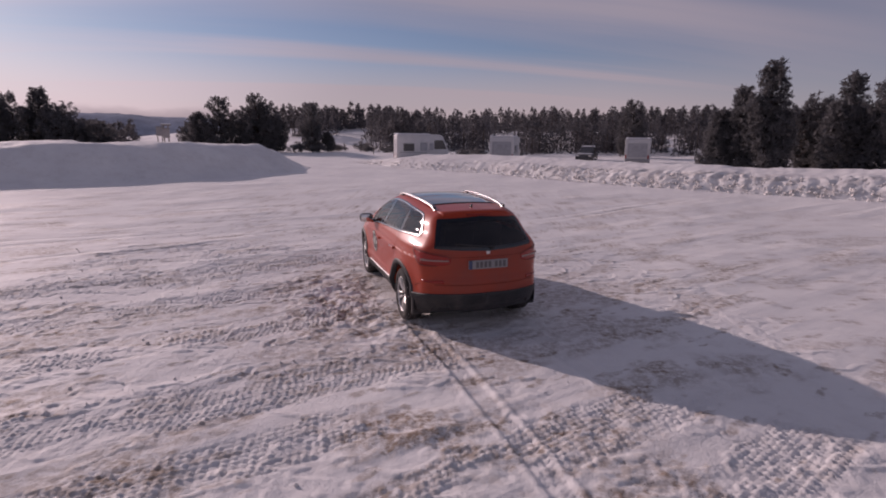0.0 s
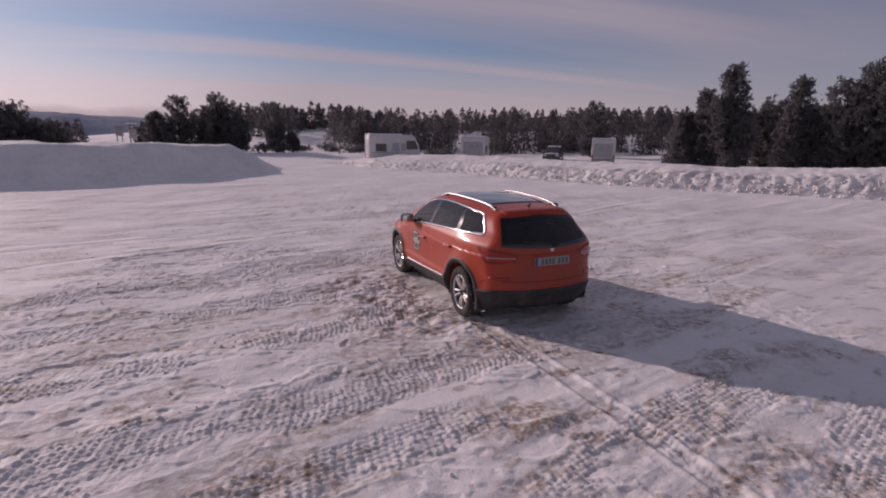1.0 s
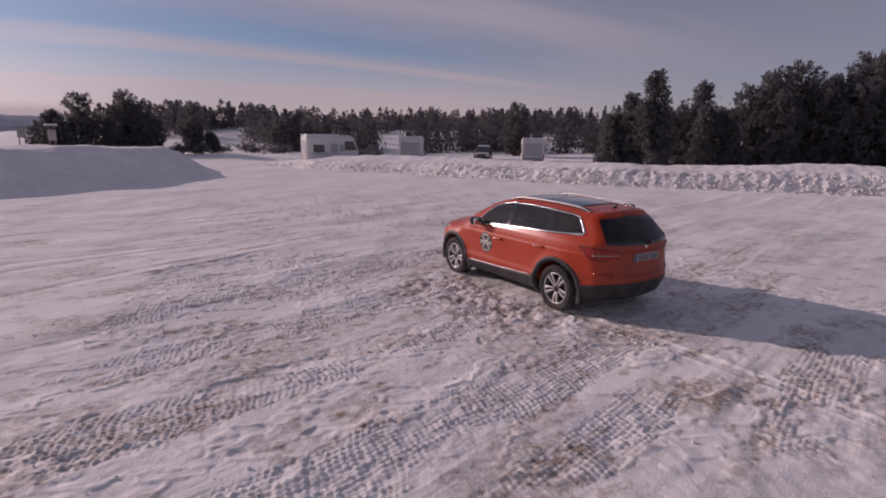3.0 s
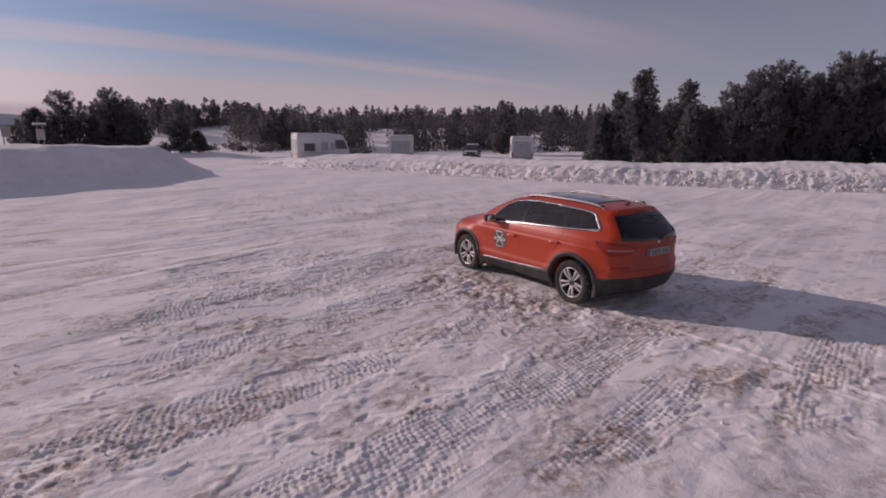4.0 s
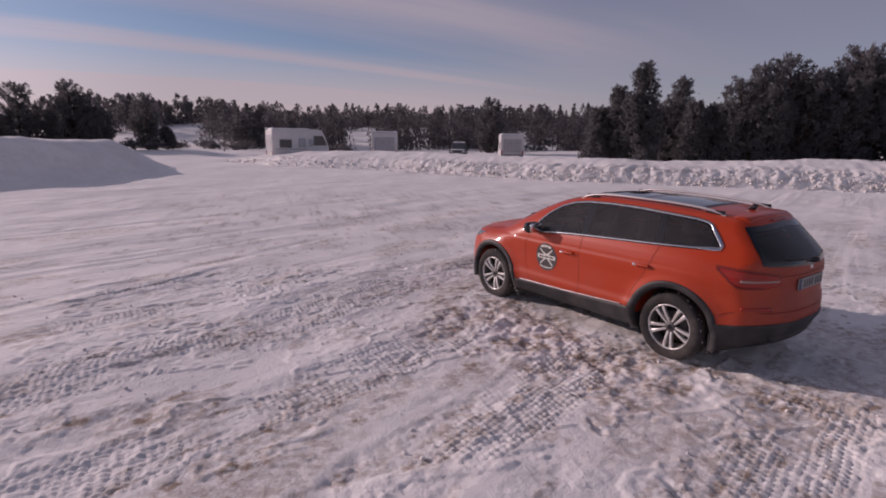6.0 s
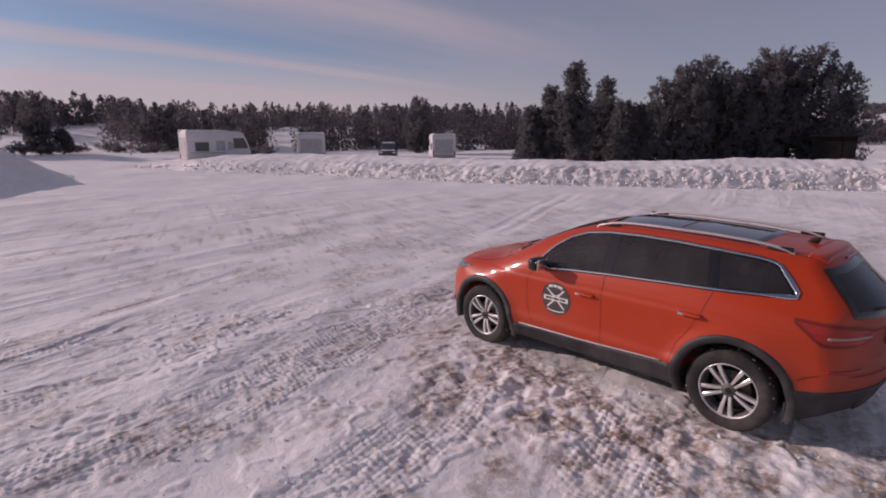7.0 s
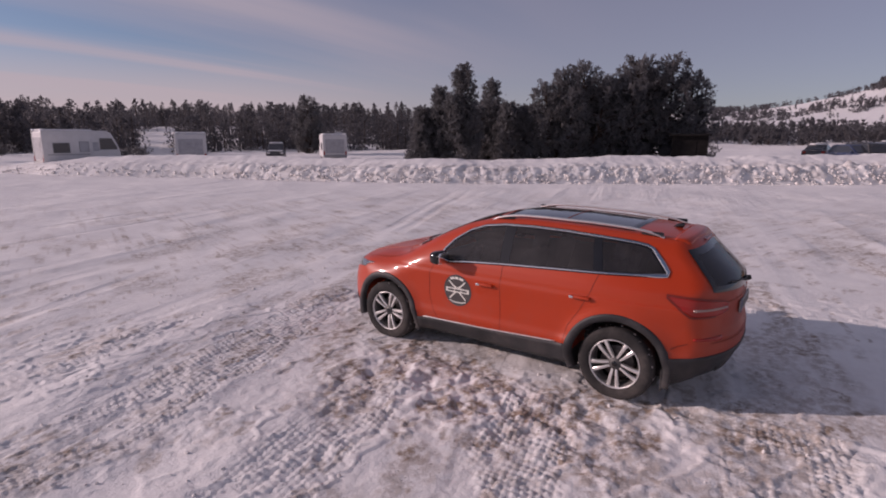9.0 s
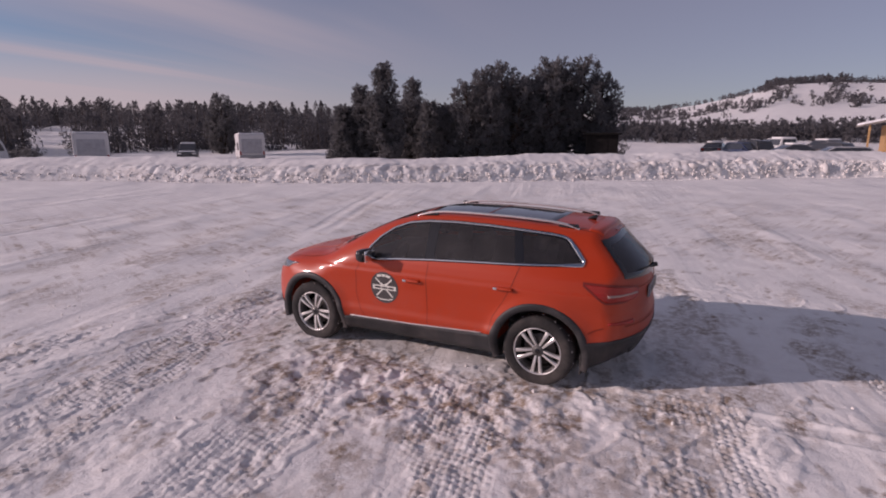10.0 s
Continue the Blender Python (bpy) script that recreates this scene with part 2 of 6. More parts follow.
def hash2(ix, iy, seed):
    h = (ix.astype(np.int64) * 374761393 + iy.astype(np.int64) * 668265263 + seed * 974711) & 0x7FFFFFFF
    h = ((h ^ (h >> 13)) * 1274126177) & 0x7FFFFFFF
    return ((h ^ (h >> 16)) & 0xFFFFF) / float(0xFFFFF)


def vnoise(x, y, seed=0):
    """Smooth value noise from 0 to 1."""
    fx, fy = np.floor(x), np.floor(y)
    u, v = x - fx, y - fy
    u, v = u * u * u * (u * (u * 6 - 15) + 10), v * v * v * (v * (v * 6 - 15) + 10)
    a, b = hash2(fx, fy, seed), hash2(fx + 1, fy, seed)
    c, d = hash2(fx, fy + 1, seed), hash2(fx + 1, fy + 1, seed)
    return (a * (1 - u) + b * u) * (1 - v) + (c * (1 - u) + d * u) * v


def fbm(x, y, octaves=4, seed=0, gain=0.5):
    s, amp, tot = 0.0, 1.0, 0.0
    for i in range(octaves):
        s, tot = s + amp * vnoise(x * 2.03 ** i, y * 2.03 ** i, seed + i * 17), tot + amp
        amp *= gain
    return s / tot


def smooth01(v, lo, hi):
    t = np.clip((v - lo) / (hi - lo), 0, 1)
    return t * t * (3 - 2 * t)


def along(x, y, line):
    """Distance along and signed distance across a polyline, for arrays of places."""
    best, s_out, d_out, s0 = np.full(x.shape, 1e9), np.zeros(x.shape), np.full(x.shape, 1e3), 0.0
    for (ax, ay), (bx, by) in zip(line[:-1], line[1:]):
        ex, ey = bx - ax, by - ay
        ln = math.hypot(ex, ey)
        ex, ey = ex / ln, ey / ln
        t = np.clip((x - ax) * ex + (y - ay) * ey, 0, ln)
        px, py = x - ax - t * ex, y - ay - t * ey
        dd = np.hypot(px, py)
        near = dd < best
        best = np.where(near, dd, best)
        s_out = np.where(near, s0 + t, s_out)
        d_out = np.where(near, np.sign(ex * py - ey * px) * dd, d_out)
        s0 += ln
    return s_out, d_out


# ---------------------------------------------------------------- the lie of the land
HILL_AZ = (-180, -120, -70, -45, -25, -5, 15, 35, 52, 58, 64, 66, 68.5, 71.2, 73.6, 78, 83, 90, 120, 180)
HILL_UP = (10, 6, -14, -10, 5, 7, 9, 11, 14, 19, 18.5, 20, 24, 28, 32.5, 33, 30.5, 27, 18, 10)


def terrain(x, y):
    """Height of the wide landscape: the flat lot, woods on a rise, a snowy hill to the east and a valley to the west."""
    r, az = np.hypot(x + 4, y - 3), np.degrees(np.arctan2(x + 4, y - 3))
    amp = np.interp(az, HILL_AZ, HILL_UP)
    near = 0.5 * np.clip(amp, -10, 9)
    h = near * smooth01(r, 80, 145) + (amp - near) * smooth01(r, 150, 420)
    h = h + 0.0088 * np.maximum(0, np.minimum(np.hypot(x + 1, y - 8), 90) - 8)
    h = h + 1.1 * smooth01(az, -24, -18) * (1 - smooth01(az, -6, 2)) * smooth01(r, 78, 125)
    h = h + smooth01(r, 70, 200) * (fbm(x / 45, y / 45, 4, 5) - 0.5) * 5 * np.clip(np.abs(amp) / 20, 0.15, 1)
    h = h + smooth01(r, 48, 70) * (fbm(x / 9, y / 9, 3, 9) - 0.45) * 0.9 * (1 - smooth01(r, 250, 600))
    east = smooth01(az, 62, 66) * (1 - smooth01(az, 96, 110)) * smooth01(r, 42, 50) * (1 - smooth01(r, 80, 110))
    return h + 0.14 * east


def lot_relief(x, y, cell=0.02):
    """Ploughed streaks, tyre tread prints, ruts and footprints pressed into the snow; also where grit shows."""
    d1 = (0.80, 0.60)
    u, v = x * d1[0] + y * d1[1], -x * d1[1] + y * d1[0]
    near = 1 - smooth01(np.hypot(x + 2, y - 7), 11, 26)

    def holds(wave):
        """1 where the mesh is fine enough to carry relief of this width, else 0."""
        return 1 - smooth01(cell, 0.22 * wave, 0.5 * wave)

    h = (fbm(x / 2.3, y / 2.3, 3, 1) - 0.5) * 0.07
    wide = u + 2.2 * fbm(x / 5.0, y / 5.0, 2, 8)
    streak = fbm(wide / 5.5, v / 0.33, 4, 2) - 0.5
    h += streak * 0.034 * holds(0.33) * (1 - 0.65 * near)
    h += (fbm(wide / 9.0, v / 1.5, 2, 23) - 0.5) * 0.035
    crumb = fbm(x / 0.11, y / 0.11, 3, 3)
    patch = smooth01(fbm(x / 1.3, y / 1.3, 3, 4), 0.42, 0.66)
    h += near * patch * smooth01(crumb, 0.45, 0.75) * 0.010 * holds(0.11)
    lumps = fbm(x / 0.24, y / 0.20, 3, 15)
    h += near * smooth01(fbm(x / 1.1, y / 0.8, 3, 16), 0.44, 0.62) * (lumps - 0.5) * 0.036 * holds(0.24)
    plate = fbm(x / 0.9 + 0.4 * fbm(x / 0.2, y / 0.2, 2, 18), y / 0.6, 4, 17)
    h += near * (smooth01(plate, 0.50, 0.535) - smooth01(plate, 0.58, 0.60) * 0.8) * 0.015 * holds(0.15)
    dirt = 0.55 * smooth01(fbm(u / 1.2, v / 0.5, 4, 31), 0.51, 0.68) * near
    dirt += 0.60 * near * smooth01(fbm(u / 0.36, v / 0.15, 3, 33), 0.68, 0.74)
    # bands of tread prints left by wheels
    for i, (line, wdt, depth) in enumerate(BANDS):
        s, d = along(x, y, line)
        total = sum(math.hypot(q[0] - p[0], q[1] - p[1]) for p, q in zip(line[:-1], line[1:]))
        ends = smooth01(s, 0.02, 0.6) * (1 - smooth01(s, total - 0.6, total - 0.02))
        s = s + 0.05 * np.sin(d * 6.0) + 0.06 * (fbm(x / 0.36, y / 0.36, 2, 45 + i) - 0.5)
        d = d + 0.055 * (fbm(x / 0.40, y / 0.40, 2, 48 + i) - 0.5)
        edge = ends * (1 - smooth01(np.abs(d + 0.16 * (fbm(s / 0.30, d * 0, 3, 40 + i) - 0.5)), wdt * 0.42, wdt * 0.54))
        row = np.floor(d / LUG[0])
        place = s / LUG[1] + 0.5 * row + 0.3 * hash2(row, row * 0, i)
        pick = hash2(row, np.floor(place), 7 + i)
        lug = np.abs((place % 1.0) - 0.5) * 2
        gap = np.abs(((d / LUG[0]) % 1.0) - 0.5) * 2
        block = (1 - smooth01(lug, 0.40, 0.92)) * (1 - smooth01(gap, 0.48, 0.95)) * (0.45 + 0.75 * pick)
        rough = fbm(x / 0.085, y / 0.085, 3, 50 + i)
        worn = 0.18 + 0.82 * smooth01(fbm(s / 0.7, d / 0.30, 3, 60 + i), 0.33, 0.52)
        h += 0.80 * holds(0.10) * edge * (-depth * 0.45 + worn * block * depth * 0.72 + (rough - 0.5) * depth * 0.75)
        dirt += edge * 0.05 + edge * 0.38 * smooth01(fbm(x / 0.5, y / 0.5, 3, 70 + i), 0.55, 0.76)
    # narrow ruts
    for i, (line, wdt, depth) in enumerate(RUTS):
        s, d = along(x, y, line)
        edge = 1 - smooth01(np.abs(d), wdt * 0.36, wdt * 0.55)
        lip = np.exp(-((np.abs(d) - wdt * 0.62) / 0.035) ** 2)
        fish = smooth01(np.sin(2 * np.pi * (s / 0.05 + np.abs(d) / 0.07)), -0.2, 0.4)
        h += 0.6 * holds(0.2) * (edge * (-depth + 0.35 * depth * fish) + lip * depth * 0.75)
    # scuffed, gritty ground by the car's wheels
    for cx, cy, rx, ry, amt in SCUFFS:
        m = np.clip(1 - ((x - cx) / rx) ** 2 - ((y - cy) / ry) ** 2, 0, 1) ** 0.7
        h += m * (fbm(x / 0.16, y / 0.16, 4, 81) - 0.5) * 0.050 * holds(0.13)
        dirt += m * amt * 1.1 * smooth01(fbm(x / 0.28, y / 0.28, 4, 82), 0.40, 0.64)
    # footprints
    rnd = random.Random(5)
    for line in STEPS:
        (ax, ay), (bx, by) = line
        n = int(math.hypot(bx - ax, by - ay) / 0.55)
        ang = math.atan2(by - ay, bx - ax)
        for k in range(n):
            side = 0.11 if k % 2 else -0.11
            px = ax + (bx - ax) * k / n - math.sin(ang) * side + rnd.uniform(-0.05, 0.05)
            py = ay + (by - ay) * k / n + math.cos(ang) * side + rnd.uniform(-0.05, 0.05)
            a = ang + rnd.uniform(-0.25, 0.25)
            lx, ly = (x - px) * math.cos(a) + (y - py) * math.sin(a), -(x - px) * math.sin(a) + (y - py) * math.cos(a)
            lx, ly = lx + 0.03 * (vnoise(x / 0.08, y / 0.08, 7) - 0.5), ly + 0.04 * (vnoise(x / 0.07, y / 0.07, 9) - 0.5)
            q = (lx / 0.14) ** 2 + (ly / (0.052 + 0.010 * np.sign(lx))) ** 2
            h += -0.016 * (1 - smooth01(q, 0.55, 1.1)) + 0.006 * np.exp(-((np.sqrt(q) - 1.25) / 0.2) ** 2)
    return 0.8 * h * (1 - smooth01(np.hypot(x, y), 60, 90)), np.clip(dirt, 0, 1)


LUG = (0.060, 0.071)   # width and pitch of the tread blocks
BANDS = [
    ([(-9.0, 2.9), (-6.1, 4.52), (-5.37, 4.9), (-4.5, 5.4), (-3.63, 5.95), (-2.5, 6.72), (-1.3, 7.5), (-0.7, 7.9)], 0.85, 0.040),
    ([(-6.5, 2.2), (-4.25, 3.45), (-3.57, 3.85), (-2.78, 4.30), (-1.92, 4.80), (-1.08, 5.38), (0.0, 6.0), (0.5, 6.3)], 1.0, 0.040),
    ([(-3.6, 2.4), (-2.3, 3.3), (-1.2, 4.0), (-0.2, 4.7)], 0.6, 0.036),
    ([(-9.0, 6.7), (-6.6, 8.1), (-5.0, 9.1), (-4.0, 9.8), (-2.1, 11.2), (-0.6, 12.4)], 0.95, 0.032),
    ([(-8.0, 5.4), (-5.6, 6.6), (-4.1, 7.5), (-2.9, 8.3), (-1.9, 9.1)], 0.80, 0.031),
    ([(-0.6, 2.8), (0.5, 3.7), (1.3, 4.3), (2.6, 5.2), (4.2, 6.1)], 0.75, 0.036),
    ([(1.2, 2.6), (2.4, 3.6), (3.6, 4.6)], 0.7, 0.036),
    ([(-9.0, 8.6), (-6.2, 10.2), (-4.0, 11.6), (-2.0, 13.4), (0.5, 15.6)], 0.40, 0.026),
    ([(-8.5, 10.4), (-5.6, 12.2), (-3.2, 14.0), (-0.5, 16.6)], 0.36, 0.024),
    ([(4.2, 12.5), (5.5, 10.6), (6.8, 8.6), (8.2, 6.8)], 0.34, 0.026),
    ([(5.4, 13.4), (6.9, 11.2), (8.4, 9.0), (9.6, 7.2)], 0.34, 0.026),
]
RUTS = [
    ([(-0.36, 7.1), (0.19, 5.77), (0.52, 4.84), (0.79, 4.08), (1.15, 3.0)], 0.22, 0.030),
    ([(1.25, 6.6), (1.75, 5.27), (2.24, 4.65), (2.95, 3.95)], 0.22, 0.028),
    ([(2.0, 16.4), (3.11, 17.64), (5.49, 19.89), (10.19, 24.0)], 0.22, 0.045),
    ([(2.4, 16.2), (3.54, 17.43), (6.01, 19.64), (10.83, 23.71)], 0.22, 0.045),
    ([(-10, 8.6), (-8.34, 9.92), (-6.06, 11.75), (-2.83, 15.86)], 0.25, 0.030),
    ([(-11.5, 10.2), (-9.91, 11.81), (-7.38, 13.93), (-3.32, 16.74)], 0.25, 0.030),
    ([(-14, 13.5), (-9, 17.0), (-3, 21.0), (2, 24.5)], 0.3, 0.03),
]
SCUFFS = [
    (-1.75, 9.0, 0.9, 1.5, 0.95), (-0.9, 7.6, 1.0, 0.8, 0.75), (-1.1, 6.9, 1.1, 0.7, 0.5), (-2.4, 8.6, 0.9, 0.8, 0.5),
    (0.9, 4.3, 1.2, 0.6, 0.6), (-0.3, 4.2, 0.9, 0.5, 0.75), (1.9, 3.4, 0.9, 0.6, 0.7), (-2.0, 3.5, 0.8, 0.35, 0.55),
    (-4.2, 4.4, 1.2, 0.35, 0.5), (-2.45, 5.75, 0.35, 0.22, 0.9), (0.6, 5.1, 0.7, 0.3, 0.6), (-5.6, 5.9, 1.3, 0.35, 0.5),
    (-5.9, 7.4, 1.2, 0.35, 0.4), (2.7, 5.6, 0.8, 0.4, 0.5), (-6.7, 3.9, 0.8, 0.4, 0.5), (-4.0, 8.9, 0.9, 0.35, 0.4),
    (-1.45, 8.2, 0.75, 1.2, 0.9), (-1.0, 6.95, 0.9, 0.55, 0.8), (-1.95, 8.0, 0.8, 0.9, 0.6), (-0.2, 6.5, 0.9, 0.5, 0.5),
    (2.6, 6.8, 0.9, 0.35, 0.45), (3.4, 5.9, 0.8, 0.3, 0.45), (1.6, 7.4, 0.6, 0.4, 0.4), (3.3, 7.3, 0.7, 0.25, 0.35),
]
STEPS = [((-1.9, 6.2), (-2.3, 4.6)), ((-1.2, 6.6), (-0.4, 5.4)), ((-3.2, 8.1), (-1.7, 9.6)), ((-2.9, 4.1), (-3.7, 5.1)),
         ((-0.3, 6.1), (-1.5, 5.6))]


def ticks(lo, hi, step, end, grow=1.13):
    """Even ticks from lo to hi, then ever wider ones out to -end and end."""
    mid = np.arange(lo, hi, step)
    up, s, v = [], step, hi
    while v < end:
        up.append(v)
        s = min(s * grow, 90.0)
        v += s
    down, s, v = [], step, lo
    while v > -end:
        s = min(s * grow, 90.0)
        v -= s
        down.append(v)
    return np.concatenate([down[::-1], mid, up])


def build_ground():
    gx, gy = ticks(-6.8, 4.3, 0.0190, 1800, 1.078), ticks(3.3, 12.0, 0.0190, 1800, 1.078)
    X, Y = np.meshgrid(gx, gy)
    relief, dirt = lot_relief(X, Y, np.maximum(*np.meshgrid(np.gradient(gx), np.gradient(gy))))
    Z = terrain(X, Y) + relief
    nx, ny = len(gx), len(gy)
    idx = np.arange(nx * ny).reshape(ny, nx)
    faces = np.stack([idx[:-1, :-1], idx[:-1, 1:], idx[1:, 1:], idx[1:, :-1]], -1).reshape(-1, 4)
    me = mesh_np("ground", np.stack([X, Y, Z], -1).reshape(-1, 3), faces, M_SNOW)
    at = me.attributes.new("dirt", "FLOAT", "POINT")
    at.data.foreach_set("value", dirt.ravel().astype(np.float32))
    tagged(new("ground", me), "packed snow with tyre tracks, footprints and brown grit", "snow ground", kind="structure")


build_ground()


def ridge(name, line, width, height, step, seed, label, rough, front, sharp_front=True):
    """A bank of piled snow along a polyline (its foot on the lot side); it rises behind that line."""
    pts = [Vector(p) for p in line]
    cum = [0.0]
    for a, b in zip(pts[:-1], pts[1:]):
        cum.append(cum[-1] + (b - a).length)
    n, k = int(cum[-1] / step), int(width / step)
    s = np.linspace(0, cum[-1], n + 1)
    px, py = np.interp(s, cum, [p.x for p in pts]), np.interp(s, cum, [p.y for p in pts])
    for _ in range(int(2.5 / step)):
        px[1:-1], py[1:-1] = (px[:-2] + 2 * px[1:-1] + px[2:]) / 4, (py[:-2] + 2 * py[1:-1] + py[2:]) / 4
    tx, ty = np.gradient(px), np.gradient(py)
    ln = np.hypot(tx, ty)
    nxv, nyv = -ty / ln, tx / ln
    w = np.linspace(0, 1, k + 1)
    S, Wd = np.meshgrid(s, w, indexing="ij")
    foot = (fbm(S / 0.6, S * 0, 4, seed, 0.6) - 0.5) * 0.26 * np.clip(smooth01(S, 12, 24), 0.3, 1)
    D = Wd * width + foot * (1 - Wd)
    X, Y = px[:, None] + nxv[:, None] * D, py[:, None] + nyv[:, None] * D
    rise = smooth01(Wd, 0.0, front)
    if sharp_front:
        rise = 0.66 * smooth01(Wd, 0.0, front * 0.62) ** 0.8 + 0.34 * smooth01(Wd, front * 0.5, front * 1.9)
    prof = rise * (1 - 0.75 * smooth01(Wd, 0.55, 1.0)) * (1 - smooth01(Wd, 0.94, 1.0))
    ends = smooth01(S, 0, 2.5) * (1 - smooth01(S, cum[-1] - 3.0, cum[-1]))
    hh = np.interp(S, [cum[i] for i in range(len(cum))], height)
    big = 0.86 + 0.28 * fbm(X / 2.2, Y / 2.2, 3, seed + 3)
    Z = prof * ends * hh * big
    lump = fbm(X / 0.26, (Y + Z) / 0.24, 3, seed + 5, 0.55) - 0.5
    fine = fbm(X / 0.17, (Y + Z) / 0.17, 2, seed + 6) - 0.5
    face = smooth01(Wd, 0.0, 0.06) * (1 - 0.88 * smooth01(Wd, front * 0.6, front * 1.2))
    face = face * np.clip(smooth01(S, 12, 24), 0.25, 1)
    X, Y = X - nxv[:, None] * lump * rough * 1.3 * face, Y - nyv[:, None] * lump * rough * 1.3 * face
    Z = Z + ends * rise * (lump * rough * (0.25 + 0.75 * face) + fine * rough * 0.75 * face)
    Z = np.where(Wd < 1e-6, -0.12, np.where(Wd > 1 - 1e-6, -0.3, Z)) + terrain(X, Y)
    grit = face * smooth01(fbm(X / 0.9, (Y + 2 * Z) / 0.5, 4, seed + 8), 0.42, 0.66) * rough * 2.6
    idx = np.arange((n + 1) * (k + 1)).reshape(n + 1, k + 1)
    faces = np.stack([idx[:-1, :-1], idx[1:, :-1], idx[1:, 1:], idx[:-1, 1:]], -1).reshape(-1, 4)
    me = mesh_np(name, np.stack([X, Y, Z], -1).reshape(-1, 3), faces, M_BANK)
    at = me.attributes.new("dirt", "FLOAT", "POINT")
    at.data.foreach_set("value", np.clip(grit, 0, 0.5).ravel().astype(np.float32))
    tagged(new(name, me), label, "snow bank", kind="structure")
    return s, px, py, nxv, nyv, hh[:, 0] * ends[:, 0]


RIGHT_LINE = [(-9.5, 51.5), (-7.2, 48.5), (-4.7, 44.2), (-2.0, 41.6), (2.4, 38.0), (6.3, 33.2), (10.8, 28.2), (15.2, 24.7), (18.2, 22.4),
              (22.2, 19.4), (26.0, 16.2), (29.6, 13.2), (33.2, 9.8), (36.8, 4.6)]
RIGHT_UP = [0.3, 0.6, 1.0, 1.1, 1.1, 1.08, 1.1, 1.15, 1.22, 1.26, 1.32, 1.36, 1.30, 1.15]
bank_r = ridge("snow_bank", RIGHT_LINE, 6.0, RIGHT_UP, 0.11, 11,
               "ploughed bank of lumpy white snow along the lot", 0.24, 0.30)
LEFT_LINE = [(-68, -14), (-46, 2), (-32, 13.5), (-19.8, 23.4), (-16.6, 26.6), (-13.3, 31.0), (-10.0, 38.0), (-10.6, 42.5), (-13.5, 46.5)]
LEFT_UP = [1.6, 1.65, 1.7, 1.78, 1.85, 1.85, 1.7, 1.2, 0.8]
ridge("snow_bank", LEFT_LINE, 11.0, LEFT_UP, 0.22, 29,
               "tall smooth bank of ploughed snow lying in shade", 0.07, 0.33, False)


def clods(name, bank, count, lo, hi, size, seed, label, start=0.0, stop=1e3):
    """Loose lumps of snow on and before the face of a bank, as one heap."""
    rnd = np.random.RandomState(seed)
    bm = bmesh.new()
    bmesh.ops.create_icosphere(bm, subdivisions=1, radius=1.0)
    tri = np.array([[v.index for v in f.verts] for f in bm.faces])
    ico = np.array([v.co[:] for v in bm.verts])
    bm.free()
    s, px, py, nx, ny, hh = bank
    vs, fs = [], []
    for i in range(count):
        k = rnd.randint(np.searchsorted(s, start), np.searchsorted(s, stop))
        q = rnd.uniform(0, 1) ** 1.3
        d = lo + (hi - lo) * q
        r = size * (0.35 + 1.1 * rnd.rand() ** 3)
        up = hh[k] * 0.66 * np.clip(d / 1.0, 0, 1) ** 0.8 if d > 0 else 0.0
        if s[k] < 20 and rnd.rand() < 0.75:
            r *= 0.4
        c = np.array([px[k] + nx[k] * d, py[k] + ny[k] * d, up - r * 0.45])
        c[2] += float(terrain(c[0:1], c[1:2])[0])
        v = ico * (0.5 + 0.75 * rnd.rand(len(ico), 1)) * r * (0.7 + 0.6 * rnd.rand(3))
        a = rnd.uniform(0, 6.28)
        v = v @ np.array([[math.cos(a), -math.sin(a), 0], [math.sin(a), math.cos(a), 0], [0, 0, 1]])
        vs.append(v + c), fs.append(tri + len(ico) * i)
    me = mesh_np(name, np.concatenate(vs), np.concatenate(fs), M_CLOD)
    tagged(new(name, me), label, "snow clods", kind="stuff")


clods("snow_clods", bank_r, 5200, -0.30, 1.40, 0.078, 4, "broken lumps of frozen snow on the bank's face")
clods("snow_blocks", bank_r, 46, 0.5, 2.3, 0.36, 9, "large blocks of ploughed snow piled on the bank", 44.5, 58.0)


def crumbs():
    """Loose bits of ice and snow thrown about on the lot."""
    rnd = np.random.RandomState(12)
    bm = bmesh.new()
    bmesh.ops.create_icosphere(bm, subdivisions=1, radius=1.0)
    tri = np.array([[v.index for v in f.verts] for f in bm.faces])
    ico = np.array([v.co[:] for v in bm.verts])
    bm.free()
    n = 2400
    x, y = rnd.uniform(-8, 6, n), rnd.uniform(3.0, 15, n)
    dens = fbm(x / 1.1, y / 0.8, 3, 91) + 0.18 * np.exp(-(((x + 1.4) / 1.6) ** 2 + ((y - 8.3) / 1.8) ** 2))
    keep = (dens > 0.54) & (x < 1.6)
    x, y = x[keep], y[keep]
    r = 0.005 + 0.014 * rnd.rand(len(x)) ** 3
    z = lot_relief(x, y)[0] + r * 0.25
    v = ico[None] * (0.65 + 0.7 * rnd.rand(len(x), len(ico), 1)) * r[:, None, None] * (0.7 + 0.7 * rnd.rand(len(x), 1, 3))
    v = v + np.stack([x, y, z], -1)[:, None]
    f = tri[None] + (np.arange(len(x)) * len(ico))[:, None, None]
    me = mesh_np("snow_crumbs", v.reshape(-1, 3), f.reshape(-1, 3), M_CLOD, False)
    tagged(new("snow_crumbs", me), "loose crumbs of ice and dirty snow", "snow crumbs", kind="stuff")


crumbs()


